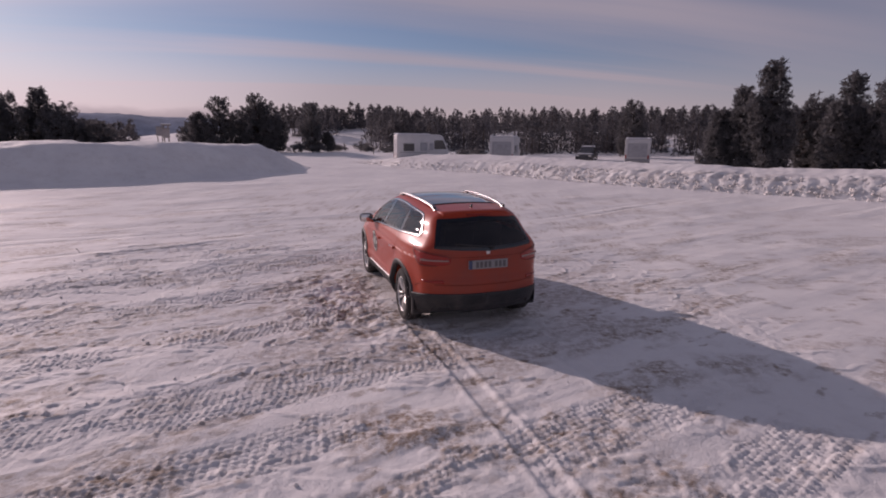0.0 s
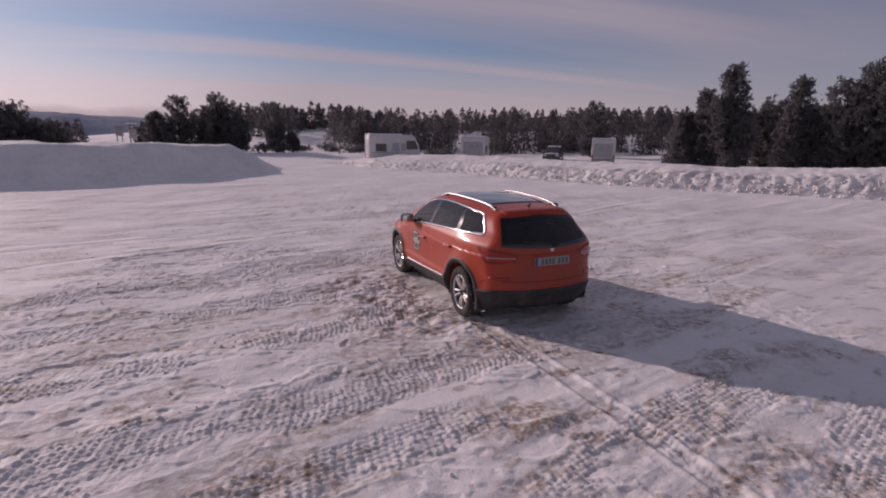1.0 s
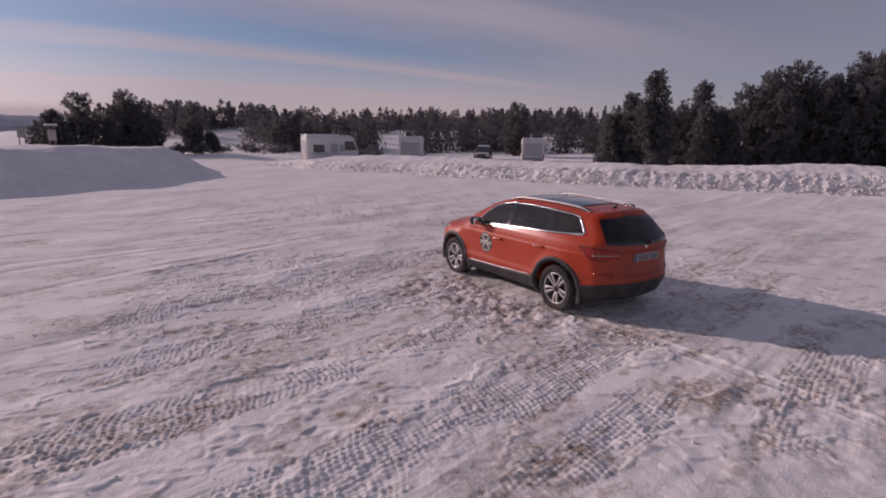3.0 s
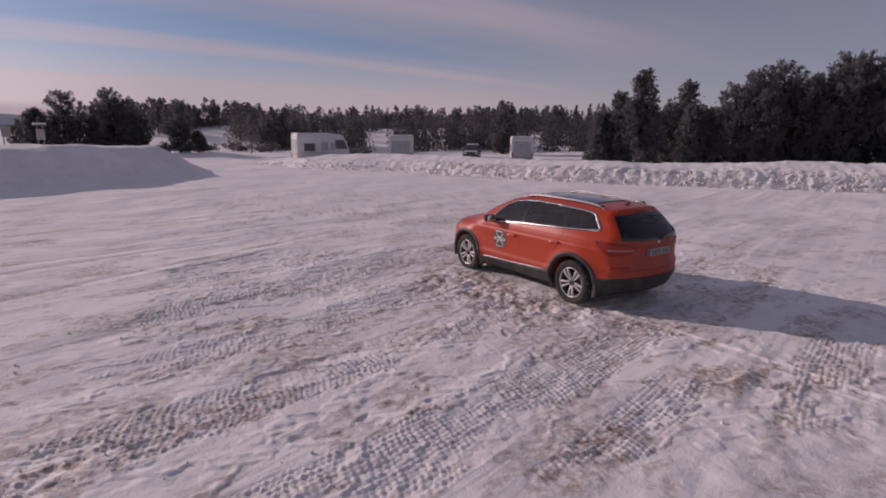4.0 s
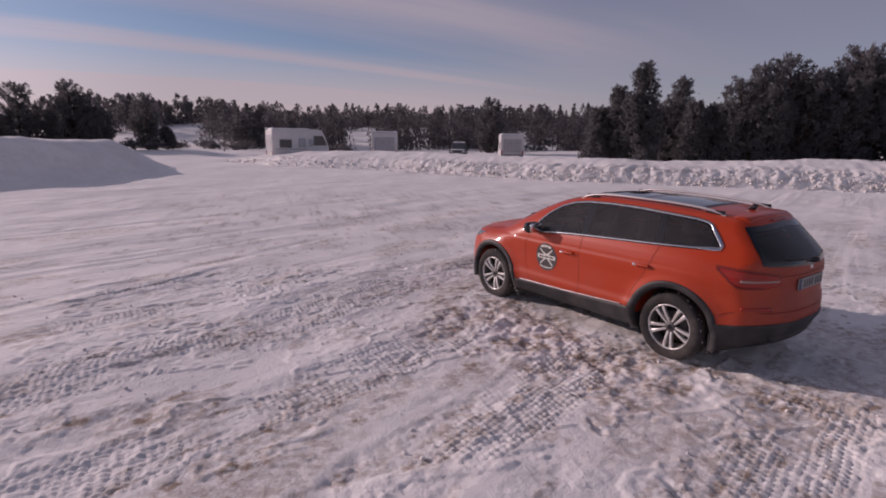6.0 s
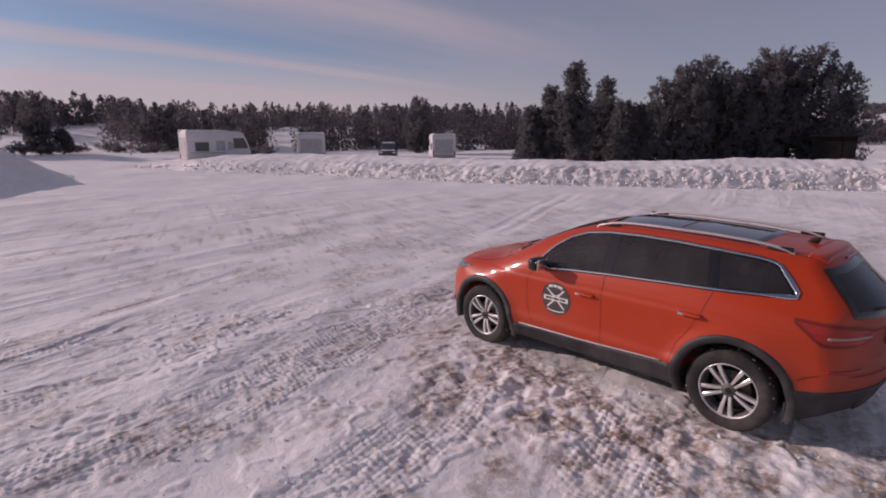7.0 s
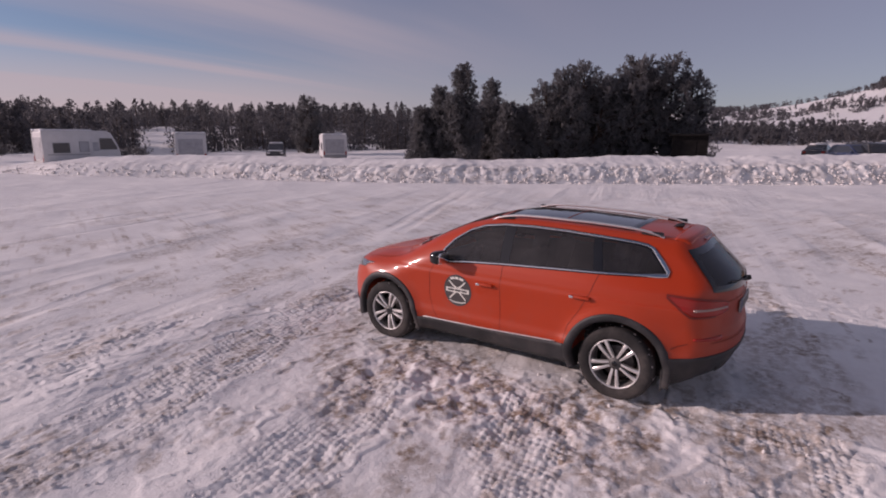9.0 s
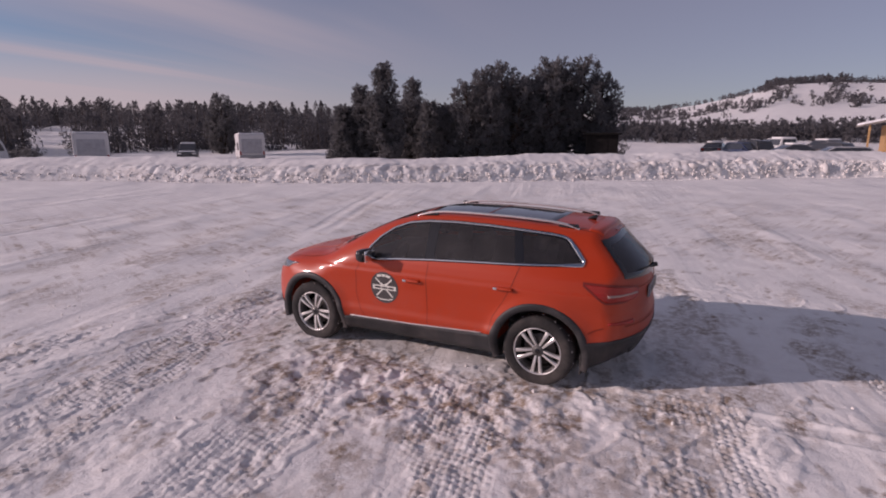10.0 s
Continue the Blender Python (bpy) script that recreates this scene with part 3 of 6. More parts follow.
# ---------------------------------------------------------------- trees
def tuft_array(rnd, centres, sizes, per, width=0.28, lift=0.35):
    """Needle clumps: per thin triangles round each centre."""
    n = len(centres)
    d = rnd.normal(size=(n, per, 3))
    d[..., 2] += lift
    d /= np.linalg.norm(d, axis=2, keepdims=True)
    side = np.cross(d, rnd.normal(size=(n, per, 3)))
    side /= np.linalg.norm(side, axis=2, keepdims=True) + 1e-9
    ln = sizes[:, None, None] * rnd.uniform(0.55, 1.15, (n, per, 1))
    c = centres[:, None, :] + rnd.normal(size=(n, per, 3)) * sizes[:, None, None] * 0.18
    a, b = c - side * ln * width * 0.5, c + side * ln * width * 0.5
    v = np.stack([a, b, c + d * ln], 2).reshape(-1, 3)
    return v, np.arange(len(v)).reshape(-1, 3)


def cone_array(segments, sides=5):
    """Tapered limbs from rows of (start, end, r0, r1)."""
    vs, fs, o = [], [], 0
    ang = np.linspace(0, 2 * np.pi, sides, endpoint=False)
    for a, b, r0, r1 in segments:
        a, b = np.asarray(a, float), np.asarray(b, float)
        d = b - a
        d = d / (np.linalg.norm(d) + 1e-9)
        u = np.cross(d, (0.3, 0.9, 0.2))
        u /= np.linalg.norm(u) + 1e-9
        w = np.cross(d, u)
        ring = np.cos(ang)[:, None] * u + np.sin(ang)[:, None] * w
        vs.append(np.concatenate([a + ring * r0, b + ring * r1]))
        i = np.arange(sides)
        j = (i + 1) % sides
        fs.append(np.stack([o + i, o + j, o + sides + j, o + sides + i], 1))
        o += 2 * sides
    return np.concatenate(vs), np.concatenate(fs)


def crown_radius(q, shape):
    """Outline of a crown: q from 0 (foot) to 1 (top)."""
    if shape == "round":
        return math.sqrt(max(0.0, 1 - max(0.0, (q - 0.28) / 0.76) ** 2)) * (0.78 + 0.22 * min(1.0, q / 0.28))
    return max(0.0, 1 - q) ** 0.60 * (0.85 + 0.15 * math.sin(9 * q)) + 0.06


def pine_meshes(seed, height, spread, leaders, shape="round", shoots=120, per=5, size=0.180):
    """A many-headed pine. leaders: (dx, dy, height share, spread share); shoots of needles turn upwards at the tips."""
    rnd = np.random.RandomState(seed)
    segs, cs, ss, ups = [], [], [], []
    r = 0.026 * height
    weight = [l[2] * l[3] for l in leaders]
    for dx, dy, hs, rs in leaders:
        H, R = height * hs, spread * rs
        fork = np.array([0.25 * dx, 0.25 * dy, 0.12 * height])
        knots = [np.array([0, 0, -0.4]), fork, np.array([0.8 * dx, 0.8 * dy, 0.45 * H]), np.array([dx, dy, 0.8 * H]), np.array([dx, dy, 0.97 * H])]
        segs += [(knots[i], knots[i + 1], r * (1 - 0.22 * i), r * (1 - 0.22 * (i + 1))) for i in range(4)]
        n = int(shoots * hs * rs / sum(weight))
        wave = rnd.uniform(0, 6.28, 4)
        for i in range(n):
            q = ((i + rnd.rand()) / n) ** 0.85
            az = i * 2.39996 + rnd.normal() * 0.5
            lobe = 1 + 0.13 * math.sin(2 * az + 3 * q + wave[0]) + 0.10 * math.sin(3 * az - 7 * q + wave[1]) + 0.07 * math.sin(5 * az + 12 * q + wave[2])
            rad = R * crown_radius(q, shape) * lobe * (0.45 + 0.57 * rnd.rand() ** 0.45)
            k = np.interp(q, [0, 0.45, 0.8, 1], [0, 1, 2, 3])
            j = min(2, int(k))
            core = knots[j + 1] + (knots[j + 2] - knots[j + 1]) * (k - j)
            tip = np.array([core[0] + rad * math.cos(az), core[1] + rad * math.sin(az), 0.25 + q * H * 0.90])
            base = np.array([core[0], core[1], max(0.1, tip[2] - 0.35 * rad)])
            segs.append((base, tip, 0.035 * rad + 0.012, 0.008))
            axis = np.array([0.55 * math.cos(az), 0.55 * math.sin(az), 1.0])
            axis /= np.linalg.norm(axis)
            m = rnd.randint(33, 47)
            t = rnd.uniform(-0.35, 1.0, m)
            long = (0.34 + 0.10 * height / 7) * rnd.uniform(0.75, 1.35)
            p = tip + axis * (t * long)[:, None] + rnd.normal(size=(m, 3)) * (0.20 * np.sqrt(np.clip(1.05 - t, 0.04, 1)))[:, None] * (1, 1, 0.6)
            cs.append(p), ss.append(size * rnd.uniform(0.7, 1.2, m))
            inner = base + (tip - base) * rnd.uniform(0.25, 0.95, (4, 1)) + rnd.normal(size=(4, 3)) * 0.22
            cs.append(inner), ss.append(np.full(4, size * 2.6))
    cs, ss = np.concatenate(cs), np.concatenate(ss)
    cs[:, 2] = np.maximum(cs[:, 2], 0.12 + rnd.rand(len(cs)) * 0.15)
    v, f = tuft_array(rnd, cs, ss, per, 0.40, 0.7)
    wood_v, wood_f = cone_array(segs)
    return mesh_np("trunk", wood_v, wood_f, M_BARK), mesh_np("crown", v, f, M_NEEDLE, False)


PINES = {
    "tall": pine_meshes(1, 7.6, 1.5, [(0, 0, 1.0, 1.0), (-0.9, 0.2, 0.70, 0.7), (0.9, -0.3, 0.62, 0.75)], "spire", 115),
    "broad": pine_meshes(2, 7.4, 2.6, [(0.2, 0, 1.0, 0.75), (-1.3, 0.5, 0.86, 0.62), (1.4, -0.3, 0.80, 0.6), (0, -1.2, 0.74, 0.6)], "round", 150),
    "wind": pine_meshes(3, 7.6, 2.5, [(0, 0, 1.0, 0.7), (1.5, 0, 0.84, 0.62), (-1.2, 0.4, 0.9, 0.6), (2.3, 0.2, 0.58, 0.5)], "round", 150),
    "young": pine_meshes(4, 4.6, 1.4, [(0, 0, 1.0, 0.9), (0.6, 0.4, 0.7, 0.6)], "spire", 75),
    "dome": pine_meshes(5, 5.8, 2.8, [(0, 0, 1.0, 0.7), (1.3, 0.6, 0.84, 0.6), (-1.4, -0.2, 0.80, 0.62), (0.2, -1.4, 0.7, 0.55)], "round", 135),
    "crowned": pine_meshes(6, 7.4, 2.2, [(0, 0, 1.0, 1.0), (0.9, 0.4, 0.66, 0.95), (-0.9, -0.3, 0.6, 0.9)], "round", 130),
}


def pine(kind, x, y, scale, turn, label, group, squash=1.0):
    z = float(terrain(np.array([x]), np.array([y]))[0])
    t = thing("pine_tree", pose(x, y, z, 0, 0, turn) @ Matrix.Diagonal((scale * squash, scale * squash, scale, 1)),
              label, "tree", group)
    for name, me in zip(("trunk", "crown"), PINES[kind]):
        part(name, me, None, t)


EAST = "pines behind the snow bank"
for kind, x, y, sc, turn, sq in (
        ("tall", 20.7, 37.3, 1.00, 20, 1.0), ("tall", 19.6, 38.6, 0.80, 140, 1.05), ("tall", 36.6, 52.5, 1.12, 250, 1.15),
        ("young", 25.0, 37.0, 1.05, 60, 1.0), ("young", 26.2, 36.2, 1.0, 10, 1.0), ("young", 18.6, 39.5, 0.95, 200, 1.0),
        ("broad", 28.3, 34.6, 1.03, 0, 0.9), ("broad", 30.9, 34.4, 1.11, 130, 0.95), ("dome", 33.0, 34.8, 1.2, 70, 0.9),
        ("broad", 34.3, 32.2, 1.17, 215, 0.9), ("wind", 36.6, 30.6, 1.16, -35, 1.0), ("broad", 35.9, 33.8, 1.18, 300, 0.9),
        ("dome", 25.2, 39.5, 0.95, 160, 0.8), ("dome", 31.5, 37.8, 1.0, 20, 0.9), ("young", 39.2, 30.4, 0.62, 0, 1.3)):
    pine(kind, x, y, sc, turn, "dark green mountain pine with dense crown behind the snow bank", EAST, sq)
WEST = "pines beyond the tall snow bank"
for kind, x, y, sc, turn, sq in (
        ("crowned", -31.1, 74.0, 0.98, 40, 1.0), ("broad", -25.8, 73.5, 1.02, 190, 0.95), ("dome", -28.4, 75.5, 0.85, 90, 0.9),
        ("dome", -23.2, 72.6, 0.85, 10, 0.8), ("young", -34.2, 74.5, 1.05, 10, 1.2), ("dome", -36.5, 77.0, 0.7, 30, 0.9),
        ("crowned", -18.4, 72.4, 0.86, 30, 0.72), ("young", -16.6, 73.2, 0.55, 0, 1.4),
        ("broad", -39.4, 48.5, 0.80, 0, 0.9), ("tall", -37.6, 50.5, 0.84, 50, 1.2), ("dome", -35.4, 50.0, 0.85, 100, 1.0),
        ("dome", -33.2, 51.5, 0.60, 200, 1.1), ("broad", -42.0, 46.5, 0.80, 120, 1.0), ("dome", -40.0, 46.0, 0.8, 20, 1.0),
        ("young", -41.6, 65.0, 0.75, 60, 1.5), ("young", -43.8, 66.5, 0.8, 10, 1.3)):
    pine(kind, x, y, sc, turn, "dark mountain pine with uneven crown standing in snow", WEST, sq)
pine("crowned", 23.2, 73.0, 1.02, 75, "taller pine standing out above the wood", "edge of the wood", 0.85)


def forest(name, places, seed, label, per=5, tufts=105, size=0.063):
    """A wood of far pines as one object."""
    rnd = np.random.RandomState(seed)
    cs, ss, segs = [], [], []
    for x, y, h in places:
        z = float(terrain(np.array([x]), np.array([y]))[0]) - 0.2
        sp = h * rnd.uniform(0.26, 0.44)
        q = rnd.rand(tufts) ** 1.1
        full = rnd.uniform(0.5, 0.95)
        rad = sp * np.clip(1 - q, 0.02, 1) ** full * (0.35 + 0.7 * rnd.rand(tufts) ** 0.6)
        a = rnd.uniform(0, 6.283, tufts)
        cs.append(np.stack([x + rad * np.cos(a), y + rad * np.sin(a), z + 0.2 + q * h * 0.92], 1))
        ss.append(np.full(tufts, size * h) * rnd.uniform(0.7, 1.3, tufts))
        segs.append(((x, y, z - 0.3), (x, y, z + h * 0.85), 0.013 * h, 0.005 * h))
    v, f = tuft_array(rnd, np.concatenate(cs), np.concatenate(ss), per, 0.5, 0.8)
    wv, wf = cone_array(segs, 4)
    wf3 = np.concatenate([wf[:, [0, 1, 2]], wf[:, [0, 2, 3]]])
    me = mesh_np(name, np.concatenate([v, wv]), np.concatenate([f, wf3 + len(v)]), [M_FOREST, M_BARK], False,
                 np.concatenate([np.zeros(len(f)), np.ones(len(wf3))]))
    tagged(new(name, me), label, "forest", kind="stuff")


def sow(rnd, count, az0, az1, r0, r1, h0, h1, clump=0.0, seed=0, thresh=0.5, clearing=(0, 0)):
    out = []
    while len(out) < count:
        az, r = radians(rnd.uniform(az0, az1)), math.sqrt(rnd.uniform(r0 * r0, r1 * r1))
        x, y = -3 + r * math.sin(az), 3 + r * math.cos(az)
        if radians(clearing[0]) < az < radians(clearing[1]):
            continue
        if clump and float(fbm(np.array([x / clump]), np.array([y / clump]), 3, seed)[0]) < thresh:
            continue
        out.append((x, y, rnd.uniform(h0, h1)))
    return out


def scrub(rnd, count, az0, az1, r0, r1, h0, h1, thresh):
    """Patches of low pines on the hill, each some metres across."""
    out = []
    while len(out) < count:
        az, r = rnd.uniform(az0, az1), rnd.uniform(r0, r1)
        if float(fbm(np.array([az / 1.3]), np.array([r / 15.0]), 2, 7)[0]) > thresh:
            out.append((-3 + r * math.sin(radians(az)), 3 + r * math.cos(radians(az)), rnd.uniform(h0, h1)))
    return out


rnd = random.Random(3)
forest("forest", sow(rnd, 300, -4, 42, 80, 100, 2.8, 5.6, 7, 5, 0.40, (5.6, 8.6)) + sow(rnd, 400, -6, 48, 105, 150, 3.4, 6.4, 12, 3, 0.48)
       + sow(rnd, 40, -7, -2, 84, 110, 4.0, 6.6, 8, 4, 0.4), 21, "dense dark pine wood beyond the motorhomes")
forest("forest", sow(rnd, 400, -6, 52, 150, 215, 4.2, 6.6, 16, 6, 0.47) + sow(rnd, 46, -22, -9, 125, 190, 4.0, 6.2)
       + sow(rnd, 110, -17, -5, 108, 150, 3.6, 6.4, 9, 11, 0.5), 22, "far pine wood on rising snowy ground", 6, 46, 0.095)
forest("forest", sow(rnd, 1400, 55, 97, 96, 118, 1.2, 2.7), 23, "band of dark pines at the foot of the hill", 6, 13, 0.19)
forest("forest", scrub(rnd, 1600, 60, 97, 230, 400, 1.8, 3.2, 0.60) + sow(rnd, 300, 79, 97, 385, 425, 2.2, 4.0, 14, 7, 0.40) + sow(rnd, 420, 72.8, 79, 350, 425, 2.6, 4.6, 10, 7, 0.38)
       + sow(rnd, 25, 60, 70, 385, 425, 2.4, 3.6), 25, "patches of dark scrub and pines on the snowy hill", 6, 8, 0.25)
forest("forest", sow(rnd, 40, -36, -29.5, 95, 150, 3.0, 5.0, 15, 9, 0.45) + sow(rnd, 70, -70, -40, 80, 120, 4.0, 7.0), 24,
       "dark pines and bushes at the valley's edge", 8, 24, 0.15)


# ---------------------------------------------------------------- the orange car: shape
def smax(a, b, k):
    h = np.maximum(k - np.abs(a - b), 0) / k
    return np.maximum(a, b) + h * h * k * 0.25


def curve_table(xs, ys, smooth=0.0, n=800):
    """A smoothed lookup curve through a few guiding values."""
    gx = np.linspace(xs[0], xs[-1], n)
    gy = np.interp(gx, xs, ys)
    w = int(smooth / (gx[1] - gx[0]))
    if w > 1:
        for _ in range(2):
            pad = np.concatenate([2 * gy[0] - gy[w:0:-1], gy, 2 * gy[-1] - gy[-2:-w - 2:-1]])
            gy = np.convolve(pad, np.ones(2 * w + 1) / (2 * w + 1), "same")[w:-w]
    return lambda v: np.interp(v, gx, gy)


AXLES, WHEEL_R = (0.0, 2.79), 0.358
roof_line = curve_table([-1.2, -0.7, -0.2, 0.4, 0.9, 1.2, 1.5, 1.8, 2.1, 2.42, 2.60, 2.75, 3.1, 3.4, 3.62, 3.8],
                        [1.475, 1.520, 1.562, 1.600, 1.616, 1.616, 1.595, 1.525, 1.405, 1.245, 1.155, 1.112, 1.060, 0.985, 0.90, 0.82], 0.06)
side_w = curve_table([0.10, 0.22, 0.32, 0.42, 0.50, 0.57, 0.70, 0.85, 0.95, 1.02, 1.10, 1.20, 1.35, 1.50, 1.70],
                     [0.76, 0.82, 0.880, 0.918, 0.932, 0.915, 0.914, 0.918, 0.917, 0.911, 0.892, 0.846, 0.762, 0.672, 0.555], 0.015)
plan_w = curve_table([-1.1, -0.9, -0.6, -0.2, 0.2, 2.3, 2.8, 3.1, 3.4, 3.6, 3.8],
                     [0.70, 0.765, 0.872, 0.965, 1.0, 1.0, 0.985, 0.96, 0.905, 0.84, 0.75], 0.12)
rear_x = curve_table([0.10, 0.28, 0.42, 0.52, 0.60, 0.70, 0.78, 0.90, 1.05, 1.14, 1.20, 1.30, 1.42, 1.50, 1.54, 1.70],
                     [-0.75, -0.80, -0.875, -0.930, -0.940, -0.935, -0.915, -0.910, -0.910, -0.893, -0.840, -0.735, -0.615, -0.545, -0.550, -0.545], 0.012)
front_x = curve_table([0.10, 0.28, 0.45, 0.60, 0.75, 0.90, 1.05], [3.56, 3.64, 3.70, 3.70, 3.68, 3.62, 3.50], 0.05)


def car_field(P, offset=0.0):
    """Below zero inside the car's body. P: array of places (..., 3), x ahead from the rear axle, y to its left, z up."""
    x, y, z = P[..., 0], np.abs(P[..., 1]), P[..., 2]
    dx = np.minimum(np.abs(x - AXLES[0]), np.abs(x - AXLES[1]))
    dw = np.hypot(dx, z - WHEEL_R)
    crease = 0.013 * smooth01(z, 0.78, 0.965) * (1 - smooth01(z, 0.968, 0.995))
    flare = 0.030 * np.exp(-((dw - 0.465) / 0.085) ** 2)
    half = side_w(z) * plan_w(x) + crease + flare - 0.055 * smooth01(-x, -0.5, 0.6) * smooth01(z, 1.08, 1.30)
    side = (y - half) * 0.93
    crown = 0.055 * (y / 0.75) ** 2 + 0.03 * (y / 0.75) ** 6
    top = (z - (roof_line(x) - crown)) * np.interp(x, [1.2, 1.6, 2.4, 2.7], [1.0, 0.86, 0.86, 1.0])
    back = rear_x(z) + 0.205 * (y / 0.72) ** 2.6
    rear = (back - x) * np.interp(z, [1.1, 1.2, 1.45, 1.52], [1.0, 0.85, 0.85, 1.0])
    nose = x - (front_x(z) - 0.015 - 0.40 * (y / 0.88) ** 3)
    f = smax(top, side, 0.13)
    f = smax(f, rear, 0.075)
    f = smax(f, nose, 0.14)
    under = 0.20 + 0.05 * smooth01(x, 2.9, 3.7) + smooth01(-x, 0.42, 0.78) * (0.06 + 0.10 * (y / 0.75) ** 3)
    f = smax(f, under - z, 0.08)
    well = np.minimum(0.435 - dw, y - 0.56)
    return np.maximum(f, well) - offset


def car_normal(P, offset=0.0):
    e, g = 0.004, np.zeros(P.shape)
    for i in range(3):
        d = np.zeros(3)
        d[i] = e
        g[..., i] = car_field(P + d, offset) - car_field(P - d, offset)
    return g / (2 * e)


def net_surface(field, grad, lo, hi, step):
    """Quads on the zero surface of a field, with their corners moved onto it."""
    ax = [np.arange(lo[i], hi[i] + step, step) for i in range(3)]
    G = np.stack(np.meshgrid(*ax, indexing="ij"), -1)
    inside = field(G) < 0
    corner = [inside[i:inside.shape[0] - 1 + i, j:inside.shape[1] - 1 + j, k:inside.shape[2] - 1 + k]
              for i in (0, 1) for j in (0, 1) for k in (0, 1)]
    count = sum(c.astype(int) for c in corner)
    cells = (count > 0) & (count < 8)
    ids = np.full(cells.shape, -1)
    ids[cells] = np.arange(cells.sum())
    V = np.stack(np.nonzero(cells), -1) * step + np.array([a[0] for a in ax]) + step / 2
    for _ in range(9):
        g, v = grad(V), field(V)
        mv = -(v / np.maximum((g * g).sum(-1), 0.05))[:, None] * g
        ln = np.linalg.norm(mv, axis=1, keepdims=True)
        V = V + mv * np.minimum(1, 0.6 * step / np.maximum(ln, 1e-9))
    faces = []
    for a in range(3):
        b, c = (a + 1) % 3, (a + 2) % 3
        s0 = [slice(None)] * 3
        s1 = [slice(None)] * 3
        s0[a], s1[a] = slice(0, -1), slice(1, None)
        cross = inside[tuple(s0)] != inside[tuple(s1)]
        sign = inside[tuple(s0)]
        q = np.stack(np.nonzero(cross), -1)
        ok = (q[:, b] > 0) & (q[:, c] > 0) & (q[:, b] < cells.shape[b]) & (q[:, c] < cells.shape[c])
        q = q[ok]
        out = sign[tuple(q.T)]
        eb, ec = np.eye(3, dtype=int)[b], np.eye(3, dtype=int)[c]
        quad = np.stack([ids[tuple((q - eb - ec).T)], ids[tuple((q - ec).T)], ids[tuple(q.T)], ids[tuple((q - eb).T)]], 1)
        quad[~out] = quad[~out][:, ::-1]
        faces.append(quad)
    return V, np.concatenate(faces)


def onto(start, way, far=1.6, offset=0.0):
    """Where rays first meet the body; start and way: arrays (..., 3)."""
    start, way = np.broadcast_arrays(np.asarray(start, float), np.asarray(way, float))
    t0, t1, done = np.zeros(start.shape[:-1]), np.full(start.shape[:-1], far), np.zeros(start.shape[:-1], bool)
    prev = np.zeros(start.shape[:-1])
    for t in np.linspace(0, far, 90):
        v = car_field(start + way * t) < 0
        new_hit = v & ~done
        t1, t0 = np.where(new_hit, t, t1), np.where(new_hit, prev, t0)
        done |= v
        prev = np.where(done, prev, t)
    for _ in range(14):
        m = (t0 + t1) / 2
        v = car_field(start + way * m[..., None]) < 0
        t1, t0 = np.where(v, m, t1), np.where(v, t0, m)
    P = start + way * t1[..., None]
    n = car_normal(P)
    n /= np.linalg.norm(n, axis=-1, keepdims=True) + 1e-9
    return P + n * offset


def inside_poly(px, py, poly):
    ok = np.zeros(px.shape, bool)
    for (ax, ay), (bx, by) in zip(poly, poly[1:] + poly[:1]):
        hit = ((ay > py) != (by > py)) & (px < (bx - ax) * (py - ay) / (by - ay + 1e-12) + ax)
        ok ^= hit
    return ok


def resample(line, n):
    line = np.asarray(line, float)
    cum = np.concatenate([[0], np.cumsum(np.linalg.norm(np.diff(line, axis=0), axis=1))])
    t = np.linspace(0, cum[-1], n)
    return np.stack([np.interp(t, cum, line[:, i]) for i in range(line.shape[1])], -1)


def grid_mesh(name, P, mat, thick=0.0, inward=None, flip=False):
    """A skin from a grid of places (n, m, 3); with thickness it gets edges that turn in."""
    n, m = P.shape[:2]
    if thick:
        du, dv = np.gradient(P, axis=0), np.gradient(P, axis=1)
        nn = np.cross(du, dv)
        nn /= np.linalg.norm(nn, axis=-1, keepdims=True) + 1e-9
        mid = P[n // 2, m // 2] - np.array([1.2, 0, 0.8])
        if (nn[n // 2, m // 2] * mid).sum() < 0:
            nn = -nn
        B = P - nn * thick
        big = np.zeros((n + 2, m + 2, 3))
        big[1:-1, 1:-1] = P
        big[0, 1:-1], big[-1, 1:-1], big[1:-1, 0], big[1:-1, -1] = B[0], B[-1], B[:, 0], B[:, -1]
        big[0, 0], big[0, -1], big[-1, 0], big[-1, -1] = B[0, 0], B[0, -1], B[-1, 0], B[-1, -1]
        P, n, m = big, n + 2, m + 2
    idx = np.arange(n * m).reshape(n, m)
    f = np.stack([idx[:-1, :-1], idx[1:, :-1], idx[1:, 1:], idx[:-1, 1:]], -1).reshape(-1, 4)
    V = P.reshape(-1, 3)
    c = V[f].mean(1) - np.array([1.2, 0, 0.8])
    nrm = np.cross(V[f[:, 1]] - V[f[:, 0]], V[f[:, 2]] - V[f[:, 0]])
    if (nrm * c).sum() < 0:
        f = f[:, ::-1]
    return mesh_np(name, V, f, mat)


def side_patch(name, low, high, mat, sgn, offset, n=28, m=12, thick=0.0):
    """A skin on the car's flank, between two lines of (x, z)."""
    a, b = resample(low, n), resample(high, n)
    v = np.linspace(0, 1, m)
    Q = a[:, None] * (1 - v)[None, :, None] + b[:, None] * v[None, :, None]
    S = np.stack([Q[..., 0], np.full(Q.shape[:2], 1.25 * sgn), Q[..., 1]], -1)
    return grid_mesh(name, onto(S, np.array([0, -sgn, 0]), offset=offset), mat, thick)


